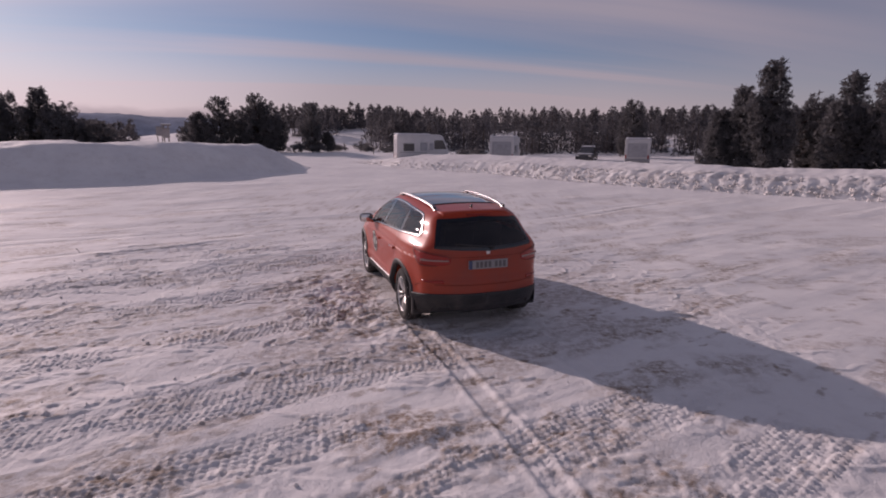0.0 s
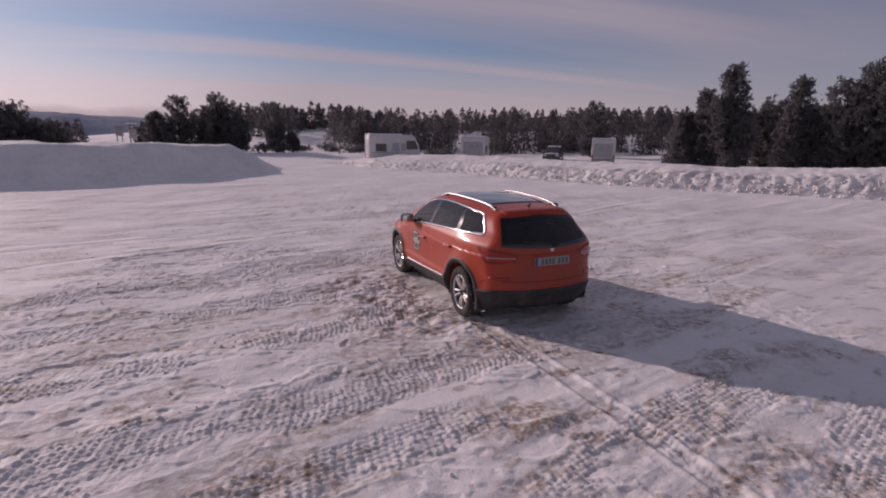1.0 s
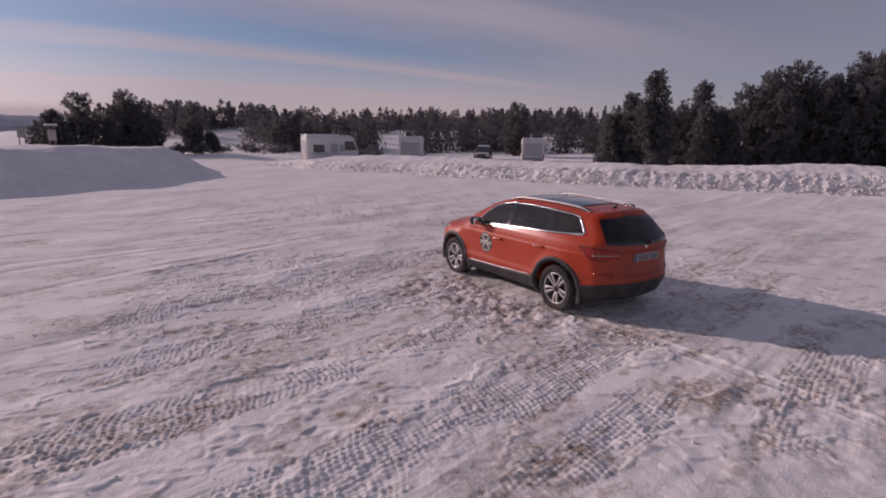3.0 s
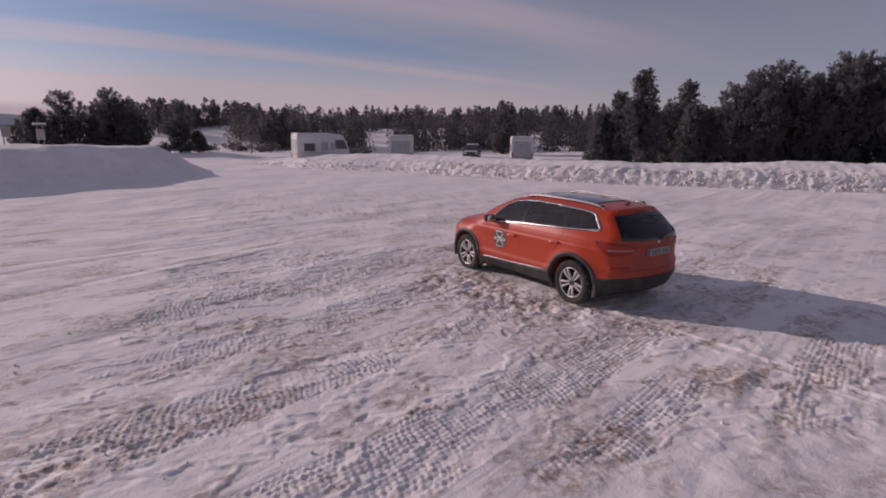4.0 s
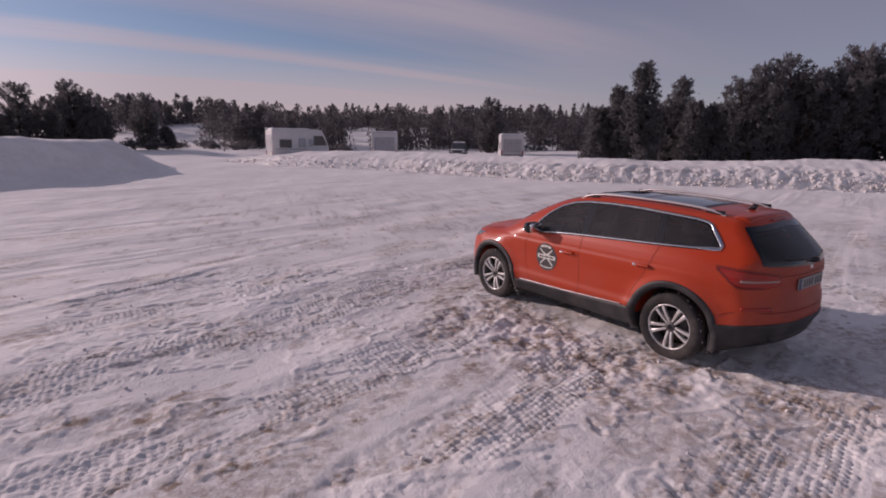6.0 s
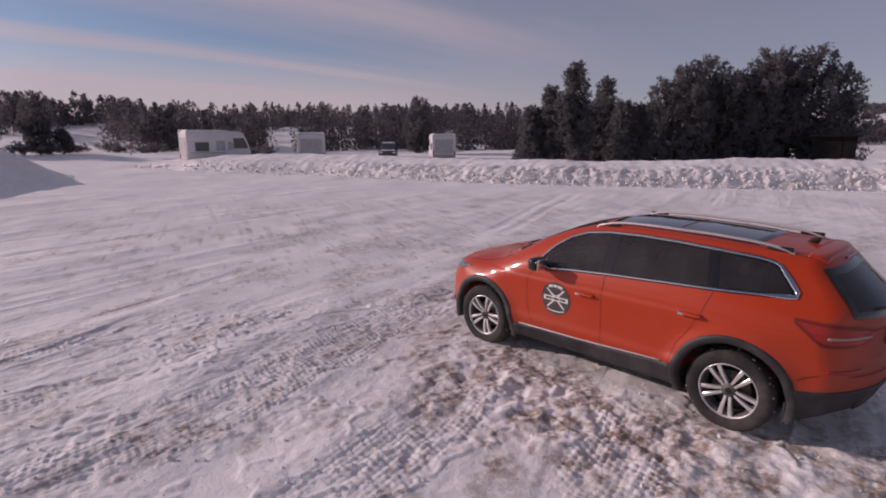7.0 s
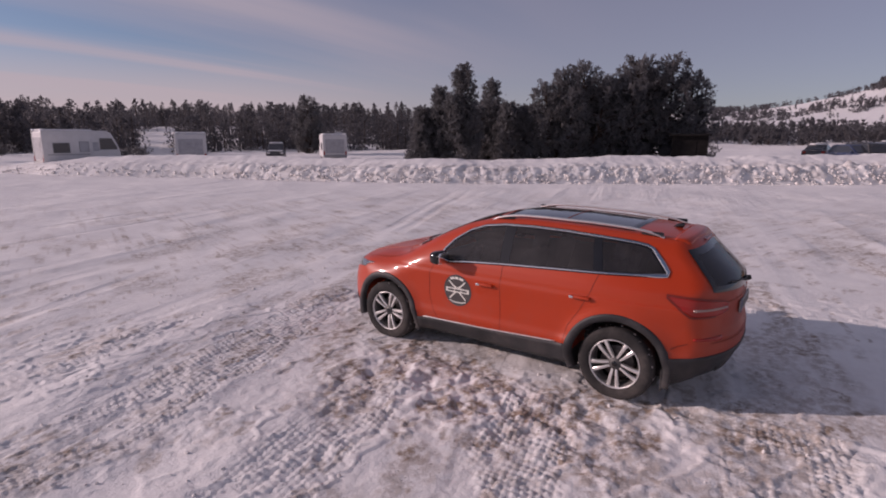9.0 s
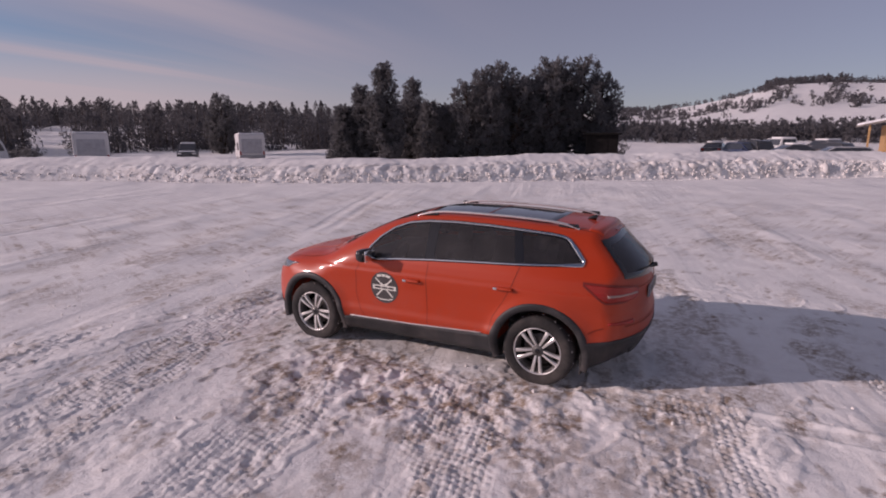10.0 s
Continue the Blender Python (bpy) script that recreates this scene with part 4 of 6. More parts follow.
def side_strip(name, line, width, mat, sgn, offset, n=60, closed=False, thick=0.0):
    """A ribbon on the flank, along a line of (x, z)."""
    if closed:
        line = line + line[:1]
    c = resample(line, n)
    t = np.gradient(c, axis=0)
    if closed:
        t[0] = t[-1] = c[1] - c[-2]
    t /= np.linalg.norm(t, axis=1, keepdims=True)
    nn = np.stack([-t[:, 1], t[:, 0]], 1)
    w = width if np.ndim(width) else np.full(n, width)
    v = np.array([-0.5, -0.2, 0.2, 0.5])
    Q = c[:, None] + nn[:, None] * v[None, :, None] * np.asarray(w)[:, None, None]
    S = np.stack([Q[..., 0], np.full(Q.shape[:2], 1.25 * sgn), Q[..., 1]], -1)
    P = onto(S, np.array([0, -sgn, 0]), offset=offset)
    return grid_mesh(name, P, mat, thick)


def rear_patch(name, low, high, mat, offset, n=28, m=12, thick=0.0):
    """A skin on the tail, between two lines of (y, z)."""
    a, b = resample(low, n), resample(high, n)
    v = np.linspace(0, 1, m)
    Q = a[:, None] * (1 - v)[None, :, None] + b[:, None] * v[None, :, None]
    S = np.stack([np.full(Q.shape[:2], -1.6), Q[..., 0], Q[..., 1]], -1)
    return grid_mesh(name, onto(S, np.array([1, 0, 0]), offset=offset), mat, thick)


def top_patch(name, low, high, mat, offset, n=28, m=12, thick=0.0):
    """A skin on the roof or bonnet, between two lines of (x, y)."""
    a, b = resample(low, n), resample(high, n)
    v = np.linspace(0, 1, m)
    Q = a[:, None] * (1 - v)[None, :, None] + b[:, None] * v[None, :, None]
    S = np.stack([Q[..., 0], Q[..., 1], np.full(Q.shape[:2], 2.0)], -1)
    return grid_mesh(name, onto(S, np.array([0, 0, -1.0]), offset=offset), mat, thick)


def tail_path(sgn, x0, y1, n):
    """Starts and ways round the rear corner: from the flank at x0 to the tail at y1."""
    ys = 0.55
    pts = [((x, 1.3), (0, -1)) for x in np.linspace(x0, -0.62, max(2, n // 4))]
    pts += [((-0.62 - 1.0 * math.sin(a), ys + 1.0 * math.cos(a)), (math.sin(a), -math.cos(a)))
            for a in np.linspace(0.08, math.pi / 2 - 0.02, n // 2)]
    if y1 < ys:
        pts += [((-1.62, y), (1, 0)) for y in np.linspace(ys - 0.02, y1, max(2, n // 3))]
    S = np.array([p[0] for p in pts]) * (1, sgn)
    D = np.array([p[1] for p in pts], float) * (1, sgn)
    return S, D


def wrap_patch(name, S, D, lo, hi, mat, offset, m=8, thick=0.0):
    """A skin round the corner from heights lo to hi (arrays or functions of the share of the way)."""
    u = np.linspace(0, 1, len(S))
    lo = np.interp(u, *zip(*lo))
    hi = np.interp(u, *zip(*hi))
    v = np.linspace(0, 1, m)
    Z = lo[:, None] * (1 - v) + hi[:, None] * v
    P0 = np.stack([np.repeat(S[:, :1], m, 1), np.repeat(S[:, 1:], m, 1), Z], -1)
    W0 = np.stack([np.repeat(D[:, :1], m, 1), np.repeat(D[:, 1:], m, 1), Z * 0], -1)
    return grid_mesh(name, onto(P0, W0, far=2.2, offset=offset), mat, thick)


def lathe(name, prof, mat, seg=48, smooth=True):
    """A body of revolution round the y axis from (radius, y) pairs."""
    prof = np.asarray(prof, float)
    a = np.linspace(0, 2 * np.pi, seg, endpoint=False)
    V = np.stack([prof[:, 0][:, None] * np.cos(a), np.repeat(prof[:, 1][:, None], seg, 1), prof[:, 0][:, None] * np.sin(a)], -1)
    n = len(prof)
    idx = np.arange(n * seg).reshape(n, seg)
    nxt = np.roll(idx, -1, 1)
    f = np.stack([idx[:-1], nxt[:-1], nxt[1:], idx[1:]], -1).reshape(-1, 4)
    return mesh_np(name, V.reshape(-1, 3), f, mat, smooth)


def bevel_mesh(name, mat, x0, x1, y0, y1, z0, z1, bevel, seg=3, m=None):
    bm = box(bmesh.new(), x0, x1, y0, y1, z0, z1, bevel, seg, m)
    me = bpy.data.meshes.new(name)
    bmesh.ops.recalc_face_normals(bm, faces=bm.faces)
    bm.to_mesh(me)
    bm.free()
    me.materials.append(mat)
    me.polygons.foreach_set("use_smooth", np.full(len(me.polygons), True))
    return me


# ---------------------------------------------------------------- car materials
def paint_material(name, base):
    m = bpy.data.materials.new(name)
    m.use_nodes = True
    N = Nodes(m.node_tree)
    b = m.node_tree.nodes["Principled BSDF"]
    pos = m.node_tree.nodes.new("ShaderNodeTexCoord").outputs["Object"]
    sepz = m.node_tree.nodes.new("ShaderNodeSeparateXYZ")
    N.link(pos, sepz.inputs[0])
    low = N.step(sepz.outputs[2], 0.35, 0.95, 1.0, 0.12)
    spray_shade = N.math("MULTIPLY", low, N.step(N.noise(pos, 4.0, 6.0, 0.7), 0.40, 0.80, 0.02, 0.38))
    tail = N.math("MULTIPLY", N.step(sepz.outputs[0], -0.88, -0.62, 1.0, 0.0), N.step(N.noise(pos, 2.5, 6.0, 0.7), 0.30, 0.75, 0.34, 0.62))
    spray_shade = N.math("MAXIMUM", spray_shade, tail)   # road film thrown up behind, deepened to paint in the backlit tail's shade
    col = N.mix(spray_shade, base, (0.19, 0.085, 0.072))
    N.put(b.inputs["Base Color"], col)
    N.put(b.inputs["Roughness"], N.math("ADD", N.math("MULTIPLY", spray_shade, 0.30), 0.42))
    b.inputs["Metallic"].default_value = 0.0
    b.inputs["Specular IOR Level"].default_value = 0.25
    N.put(b.inputs["Coat Weight"], N.step(spray_shade, 0.0, 0.5, 0.55, 0.12))
    b.inputs["Coat Roughness"].default_value = 0.09
    return m


def tinted_glass(name, tint, rough=0.02):
    """Thin dark glass: what lies behind shows through the tint, with a Fresnel gloss on top."""
    m = bpy.data.materials.new(name)
    m.use_nodes = True
    t = m.node_tree
    t.nodes.clear()
    N = Nodes(t)
    tr, gl = t.nodes.new("ShaderNodeBsdfTransparent"), t.nodes.new("ShaderNodeBsdfGlossy")
    tr.inputs[0].default_value = (*tint, 1)
    gl.inputs["Roughness"].default_value = rough
    fr = t.nodes.new("ShaderNodeFresnel")
    fr.inputs[0].default_value = 1.5
    pos = t.nodes.new("ShaderNodeTexCoord").outputs["Object"]
    film = t.nodes.new("ShaderNodeBsdfDiffuse")
    film.inputs[0].default_value = (0.35, 0.32, 0.31, 1)
    dusty = N.step(N.noise(pos, 5.0, 6.0, 0.7), 0.25, 0.9, 0.05, 0.14)
    m1, m2 = t.nodes.new("ShaderNodeMixShader"), t.nodes.new("ShaderNodeMixShader")
    N.link(dusty, m1.inputs[0]), N.link(tr.outputs[0], m1.inputs[1]), N.link(film.outputs[0], m1.inputs[2])
    N.link(fr.outputs[0], m2.inputs[0]), N.link(m1.outputs[0], m2.inputs[1]), N.link(gl.outputs[0], m2.inputs[2])
    N.link(m2.outputs[0], t.nodes.new("ShaderNodeOutputMaterial").inputs[0])
    return m


M_PAINT = paint_material("orange_paint", (0.46, 0.042, 0.007))
M_PLASTIC = material("dark_plastic", (0.028, 0.028, 0.030), 0.55, vary=0.25, scale=4, bump=0.15, bump_scale=200, dirt=0.40,
                     dirt_col=(0.16, 0.135, 0.125))
M_BLACK = material("gloss_black", (0.012, 0.012, 0.013), 0.12, coat=0.5)
# dark red of the panel gaps, also painted on as shade in recess and crease
M_SEAM_SHADE = material("panel_gap", (0.18, 0.022, 0.009), 0.8)
M_CHROME = material("chrome", (0.78, 0.77, 0.76), 0.16, 1.0)
M_SILVER = material("satin_silver", (0.70, 0.69, 0.68), 0.38, 0.65, vary=0.08, scale=5)
M_ALLOY = material("alloy", (0.80, 0.78, 0.75), 0.32, 0.7, vary=0.06, scale=9, dirt=0.22, dirt_col=(0.20, 0.17, 0.15))
M_RUBBER = material("tyre_rubber", (0.022, 0.021, 0.021), 0.85, vary=0.35, scale=9, bump=0.3, bump_scale=80, dirt=0.45,
                    dirt_col=(0.15, 0.13, 0.12))
# coloured darker than the alloy so the gaps behind the spokes look shaded
M_BARREL = material("wheel_barrel", (0.10, 0.098, 0.096), 0.6, 0.3, vary=0.3, scale=9, dirt=0.4, dirt_col=(0.12, 0.10, 0.09))
M_IRON = material("brake_iron", (0.10, 0.09, 0.085), 0.5, 0.8, vary=0.3, scale=12)
M_GLASS = tinted_glass("tinted_glass", (0.76, 0.78, 0.79))
M_PRIVACY = tinted_glass("privacy_glass", (0.50, 0.51, 0.53))
M_ROOFGLASS = material("roof_glass", (0.010, 0.011, 0.014), 0.04, coat=1.0)
M_TAIL = material("red_lens", (0.34, 0.020, 0.012), 0.2, coat=0.35, spec=0.4)
M_LAMPEDGE = material("lamp_edge", (0.19, 0.018, 0.010), 0.4)
M_CLEAR = material("clear_lens", (0.75, 0.74, 0.73), 0.10, 0.3, coat=1.0)
M_LENSBAR = material("light_bar", (0.36, 0.24, 0.21), 0.3, 0.1, coat=0.6)
M_HEADLAMP = material("headlamp", (0.22, 0.22, 0.23), 0.12, 0.6, coat=1.0)
M_CABIN = material("cabin_trim", (0.035, 0.036, 0.040), 0.8, vary=0.2, scale=9)
M_SEAT = material("seat_fabric", (0.055, 0.058, 0.068), 0.9, vary=0.25, scale=20, bump=0.3, bump_scale=150)
M_PLATE = material("plate_white", (0.30, 0.29, 0.29), 0.45, dirt=0.7, dirt_col=(0.25, 0.22, 0.20))
M_PLATEBLUE = material("plate_blue", (0.07, 0.085, 0.16), 0.45)
M_PLATEINK = material("plate_ink", (0.13, 0.12, 0.12), 0.5)
M_DECAL = material("decal_black", (0.066, 0.060, 0.060), 0.5, vary=0.2, scale=10)
M_DECALWHITE = material("decal_white", (0.72, 0.72, 0.66), 0.5, vary=0.06, scale=20)

# ---------------------------------------------------------------- the orange car: parts
CAR = thing("car", pose(0.341, 7.580, -0.012, -0.8, 0, 109.0),
            "orange-red seven-seat SUV with silver roof rails parked on packed snow", "car")
WIN_LOW = [(2.02, 1.085), (1.60, 1.125), (1.20, 1.152), (0.60, 1.182), (0.18, 1.200), (-0.375, 1.226)]
WIN_TOP = [(2.02, 1.090), (1.965, 1.225), (1.87, 1.330), (1.72, 1.432), (1.55, 1.492), (1.32, 1.520), (1.0, 1.528), (0.6, 1.519),
           (0.25, 1.500), (-0.05, 1.478), (-0.17, 1.460)]
WIN_LOOP = WIN_LOW + [(-0.385, 1.245), (-0.30, 1.350), (-0.215, 1.440)] + WIN_TOP[::-1]
REAR_LOW, REAR_TOP = [(-0.64, 1.125), (0.0, 1.095), (0.64, 1.125)], [(-0.53, 1.430), (0.0, 1.458), (0.53, 1.430)]
SCREEN_LOW, SCREEN_TOP = [(2.30, 0.69), (2.50, 0.42), (2.57, 0.0), (2.50, -0.42), (2.30, -0.69)], \
                         [(1.60, 0.50), (1.53, 0.27), (1.51, 0.0), (1.53, -0.27), (1.60, -0.50)]


def car_holes(C, grow):
    """Which faces, by their centres, give way to glass."""
    def wide(poly):
        cx, cy = sum(p[0] for p in poly) / len(poly), sum(p[1] for p in poly) / len(poly)
        return [(p[0] + grow * np.sign(p[0] - cx), p[1] + grow * np.sign(p[1] - cy)) for p in poly]
    side = inside_poly(C[:, 0], C[:, 2], wide(WIN_LOOP)) & (np.abs(C[:, 1]) > 0.5)
    tail = inside_poly(C[:, 1], C[:, 2], wide(REAR_LOW + REAR_TOP[::-1])) & (C[:, 0] < -0.36)
    screen = inside_poly(C[:, 0], C[:, 1], wide(SCREEN_LOW + SCREEN_TOP[::-1])) & (C[:, 2] > 1.0)
    return side | tail | screen


def build_shell():
    V, F = net_surface(car_field, car_normal, (-1.1, -1.06, 0.10), (3.85, 1.06, 1.72), 0.026)
    C = V[F].mean(1)
    keep = ~car_holes(C, -0.012)
    dw = np.hypot(np.minimum(np.abs(C[:, 0]), np.abs(C[:, 0] - 2.79)), C[:, 2] - WHEEL_R)
    liner = (dw < 0.428) & (np.abs(C[:, 1]) > 0.5) | (C[:, 2] < 0.27) | (C[:, 2] < 0.40) & (C[:, 0] < 2.5) | (C[:, 2] < 0.50) & (C[:, 0] < -0.36)
    y, x, z = np.abs(C[:, 1]), C[:, 0], C[:, 2]
    flank = (y > 0.62) & ~liner & (z > 0.42) & (z < 1.56) & (dw > 0.46)
    zones = np.zeros(len(C), int)
    zones[flank & (x > 1.205) & (x < 2.10)] = 1
    zones[flank & (x > 0.23) & (x <= 1.205)] = 2
    zones[(zones > 0) & (C[:, 1] < 0)] += 2
    zones[(x < -0.48) & (y < 0.70) & (z > 0.62) & (z < 1.5) & (zones == 0)] = 5
    zones[(x < -0.40) & (z <= 0.66) & ~liner] = 6
    zones[(x > 2.56) & (y < 0.78) & (z > 0.86)] = 7
    zones[(x > 3.05) & (z <= 0.80) & ~liner] = 8
    zones[liner] = 9
    zones[~keep] = -1
    names = {0: "body", 1: "door", 2: "door", 3: "door", 4: "door", 5: "tailgate", 6: "rear_bumper", 7: "bonnet",
             8: "front_bumper", 9: "underbody"}
    made = {}
    for k, nm in names.items():
        Fk = F[zones == k]
        used, inv = np.unique(Fk, return_inverse=True)
        me = mesh_np(nm, V[used], inv.reshape(-1, 4), M_PLASTIC if k == 9 else M_PAINT)
        n = car_normal(V[used])
        n /= np.linalg.norm(n, axis=1, keepdims=True) + 1e-9
        if k != 9:
            me.normals_split_custom_set_from_vertices(n.tolist())
        made[k] = part(nm, me, None, CAR, "black plastic wheel wells and floor" if k == 9 else "")
    Vi, Fi = net_surface(lambda P: car_field(P, -0.045), lambda P: car_normal(P, -0.045), (-1.1, -1.06, 0.10), (3.85, 1.06, 1.72), 0.06)
    Ci = Vi[Fi].mean(1)
    ok = ~car_holes(Ci, 0.02) & (Ci[:, 0] < 2.6)
    part("cabin_lining", mesh_np("cabin_lining", Vi, Fi[ok], M_CABIN), None, CAR, "dark grey lining of the cabin")
    return made


shell = build_shell()
DOORS = {(1, 1): shell[1], (1, 2): shell[2], (-1, 1): shell[3], (-1, 2): shell[4]}
TAILGATE, BUMPER = shell[5], shell[6]


def car_part(name, me, parent=None, label=""):
    return part(name, me, None, parent or CAR, label)


M_LUMP = material("clinging_snow", (0.36, 0.34, 0.33), 0.8, vary=0.3, scale=30, spec=0.3)


def tyre_snow(wheel, seed):
    """Crumbs of snow caught in the tread and on the tyre's shoulder."""
    rnd = np.random.RandomState(seed + 50)
    bm = bmesh.new()
    for _ in range(60):
        a = rnd.uniform(0, 2 * math.pi)
        yy = rnd.choice([0.085, 0.095, 0.06, 0.02])
        r = {0.085: 0.350, 0.095: 0.343}.get(yy, 0.354) + rnd.uniform(-0.004, 0.004)
        s = rnd.uniform(0.004, 0.010)
        m = Matrix.Translation((r * math.cos(a), yy, r * math.sin(a))) @ Matrix.Diagonal((s * rnd.uniform(0.7, 1.8), s * rnd.uniform(0.6, 1.2), s * rnd.uniform(0.7, 1.8), 1))
        bmesh.ops.create_icosphere(bm, subdivisions=1, radius=1.0, matrix=m)
    tagged(part("tyre_snow", bm, M_LUMP, wheel, "crumbs of snow clinging to the tyre", True), kind="stuff")


for sgn in (1, -1):
    # windows: panes, black frames and pillars, bright trim
    panes = ((DOORS[sgn, 1], [(2.0, 1.092), (1.24, 1.150)], [(1.995, 1.10), (1.945, 1.235), (1.85, 1.335), (1.70, 1.43), (1.53, 1.487), (1.28, 1.515)], M_GLASS),
             (DOORS[sgn, 2], [(1.15, 1.155), (0.255, 1.196)], [(1.17, 1.522), (0.70, 1.518), (0.325, 1.500)], M_PRIVACY),
             (CAR, [(0.175, 1.200), (-0.355, 1.228)], [(0.26, 1.494), (-0.185, 1.455)], M_PRIVACY))
    for owner, low, high, glass in panes:
        car_part("window_pane", side_patch("window_pane", low, high, glass, sgn, 0.003), owner, "dark tinted side glass")
    car_part("window_frame", side_strip("window_frame", [(p[0] * 0.985 + 0.012, p[1] * 0.985 + 0.0205) for p in WIN_LOOP], 0.034, M_BLACK, sgn, 0.004, 130, True),
             None, "gloss black window surround")
    for owner, low, high in ((DOORS[sgn, 1], [(1.25, 1.140), (1.145, 1.146)], [(1.29, 1.522), (1.165, 1.527)]),
                             (DOORS[sgn, 2], [(0.262, 1.188), (0.168, 1.192)], [(0.335, 1.505), (0.252, 1.499)])):
        car_part("pillar_trim", side_patch("pillar_trim", low, high, M_BLACK, sgn, 0.005, 6, 12), owner, "gloss black pillar cover")
    loop = resample(WIN_LOOP + WIN_LOOP[:1], 150)
    back = np.exp(-((loop[:, 0] + 0.32) / 0.11) ** 2) * (loop[:, 1] > 1.215)
    car_part("window_trim", side_strip("window_trim", [tuple(p) for p in loop[:-1]], 0.011 + 0.020 * np.interp(np.linspace(0, 1, 150), np.linspace(0, 1, 150), back),
                                       M_CHROME, sgn, 0.010, 150, True, 0.008), None, "chrome trim round the side windows")
    # panel gaps
    gaps = ((DOORS[sgn, 1], [(2.05, 1.08), (2.115, 0.95), (2.13, 0.70), (2.09, 0.55), (2.02, 0.44)]),
            (DOORS[sgn, 1], [(1.205, 1.145), (1.215, 0.9), (1.21, 0.60), (1.205, 0.43)]),
            (DOORS[sgn, 2], [(0.20, 1.195), (0.265, 1.0), (0.345, 0.84), (0.46, 0.66), (0.50, 0.50), (0.49, 0.43)]))
    for owner, line in gaps:
        car_part("panel_gap", side_strip("panel_gap", line, 0.006, M_SEAM_SHADE, sgn, 0.0015, 40), owner, "dark gap between body panels")
    car_part("fuel_flap" if sgn < 0 else "panel_gap", side_strip("panel_gap", [(-0.60, 0.66), (-0.52, 0.63), (-0.47, 0.60)], 0.008, M_SEAM_SHADE, sgn, 0.0025, 14), CAR)
    # door handles
    for key, hx, hz in ((1, 1.385, 0.918), (2, 0.345, 0.962)):
        P = onto(np.array([hx, 1.25 * sgn, hz]), np.array([0, -sgn, 0.0]))
        # flat patch on the door, its dark colour is the handle recess's shade
        cup = side_patch("handle_cup_shade", [(hx - 0.055, hz - 0.028), (hx + 0.055, hz - 0.030)], [(hx - 0.055, hz + 0.014), (hx + 0.055, hz + 0.012)], M_SEAM_SHADE, sgn, 0.003, 8, 5)
        car_part("handle_cup_shade", cup, DOORS[sgn, key], "dark red patch painted for the shade behind the door handle")
        car_part("door_handle", bevel_mesh("door_handle", M_PAINT, hx - 0.10, hx + 0.10, P[1] - 0.012 if sgn > 0 else P[1] - 0.038,
                                           P[1] + 0.038 if sgn > 0 else P[1] + 0.012, hz - 0.017, hz + 0.017, 0.014), DOORS[sgn, key], "orange door handle")
        car_part("handle_strip", bevel_mesh("handle_strip", M_CHROME, hx + 0.055, hx + 0.098, P[1] + sgn * 0.030, P[1] + sgn * 0.041, hz - 0.012, hz + 0.013, 0.004, 2),
                 DOORS[sgn, key], "bright end of the door handle")
    # sills and wheel arches
    car_part("sill", side_patch("sill", [(2.34, 0.235), (0.46, 0.255)], [(2.34, 0.390), (2.0, 0.415), (0.80, 0.447), (0.46, 0.475)], M_PLASTIC, sgn, 0.010, 40, 6, 0.01),
             None, "black plastic sill below the doors")
    car_part("sill_trim", side_strip("sill_trim", [(2.22, 0.415), (1.4, 0.434), (0.58, 0.474)], 0.007, M_SILVER, sgn, 0.012, 30, False, 0.01), None, "thin silver strip on the sill")
    for ax in AXLES:
        a0, a1 = (-18, 196) if ax == 0 else (-16, 198)
        ang = np.radians(np.linspace(a0, a1, 64))
        rr = np.array([0.418, 0.426, 0.445, 0.475, 0.494, 0.499])
        Q = np.stack([ax + np.cos(ang)[:, None] * rr, WHEEL_R + np.sin(ang)[:, None] * rr], -1)
        Q[..., 1] = np.maximum(Q[..., 1], 0.20)
        S = np.stack([Q[..., 0], np.full(Q.shape[:2], 1.25 * sgn), Q[..., 1]], -1)
        S2 = S.copy()
        out = np.clip(rr, 0.446, 1)[None, :] + ang[:, None] * 0
        S2[..., 0], S2[..., 2] = ax + np.cos(ang)[:, None] * out, np.maximum(WHEEL_R + np.sin(ang)[:, None] * out, 0.20)
        P = onto(S2, np.array([0, -sgn, 0]), far=0.62, offset=0.0)
        P[..., 0], P[..., 2] = S[..., 0], S[..., 2]
        P[..., 1] = np.sign(sgn) * np.maximum(np.abs(P[..., 1]), 0.86)
        P[..., 1] += sgn * np.array([-0.05, 0.004, 0.014, 0.014, 0.009, -0.004])
        car_part("wheel_arch", grid_mesh("wheel_arch", P, M_PLASTIC), None, "black plastic wheel arch moulding")
        fl = bevel_mesh("mud_flap", M_PLASTIC, ax - 0.425, ax - 0.41, sgn * 0.80 - 0.10, sgn * 0.80 + 0.07, 0.19, 0.40, 0.006, 2)
        car_part("mud_flap", fl, None, "black rubber mud flap")
    # mirrors
    bm = bmesh.new()
    bmesh.ops.create_icosphere(bm, subdivisions=3, radius=1.0)
    for v in bm.verts:
        c = v.co
        v.co = Vector((math.copysign(abs(c.x) ** 0.75, c.x) * 0.078 * (1.15 if c.x > 0 else 0.55),
                       math.copysign(abs(c.y) ** 0.6, c.y) * 0.110, math.copysign(abs(c.z) ** 0.6, c.z) * 0.072))
    bmesh.ops.transform(bm, matrix=pose(1.90, sgn * 1.025, 1.165, 0, 0, sgn * -8), verts=bm.verts)
    mir = part("door_mirror", bm, M_BLACK, DOORS[sgn, 1], "black door mirror", True)
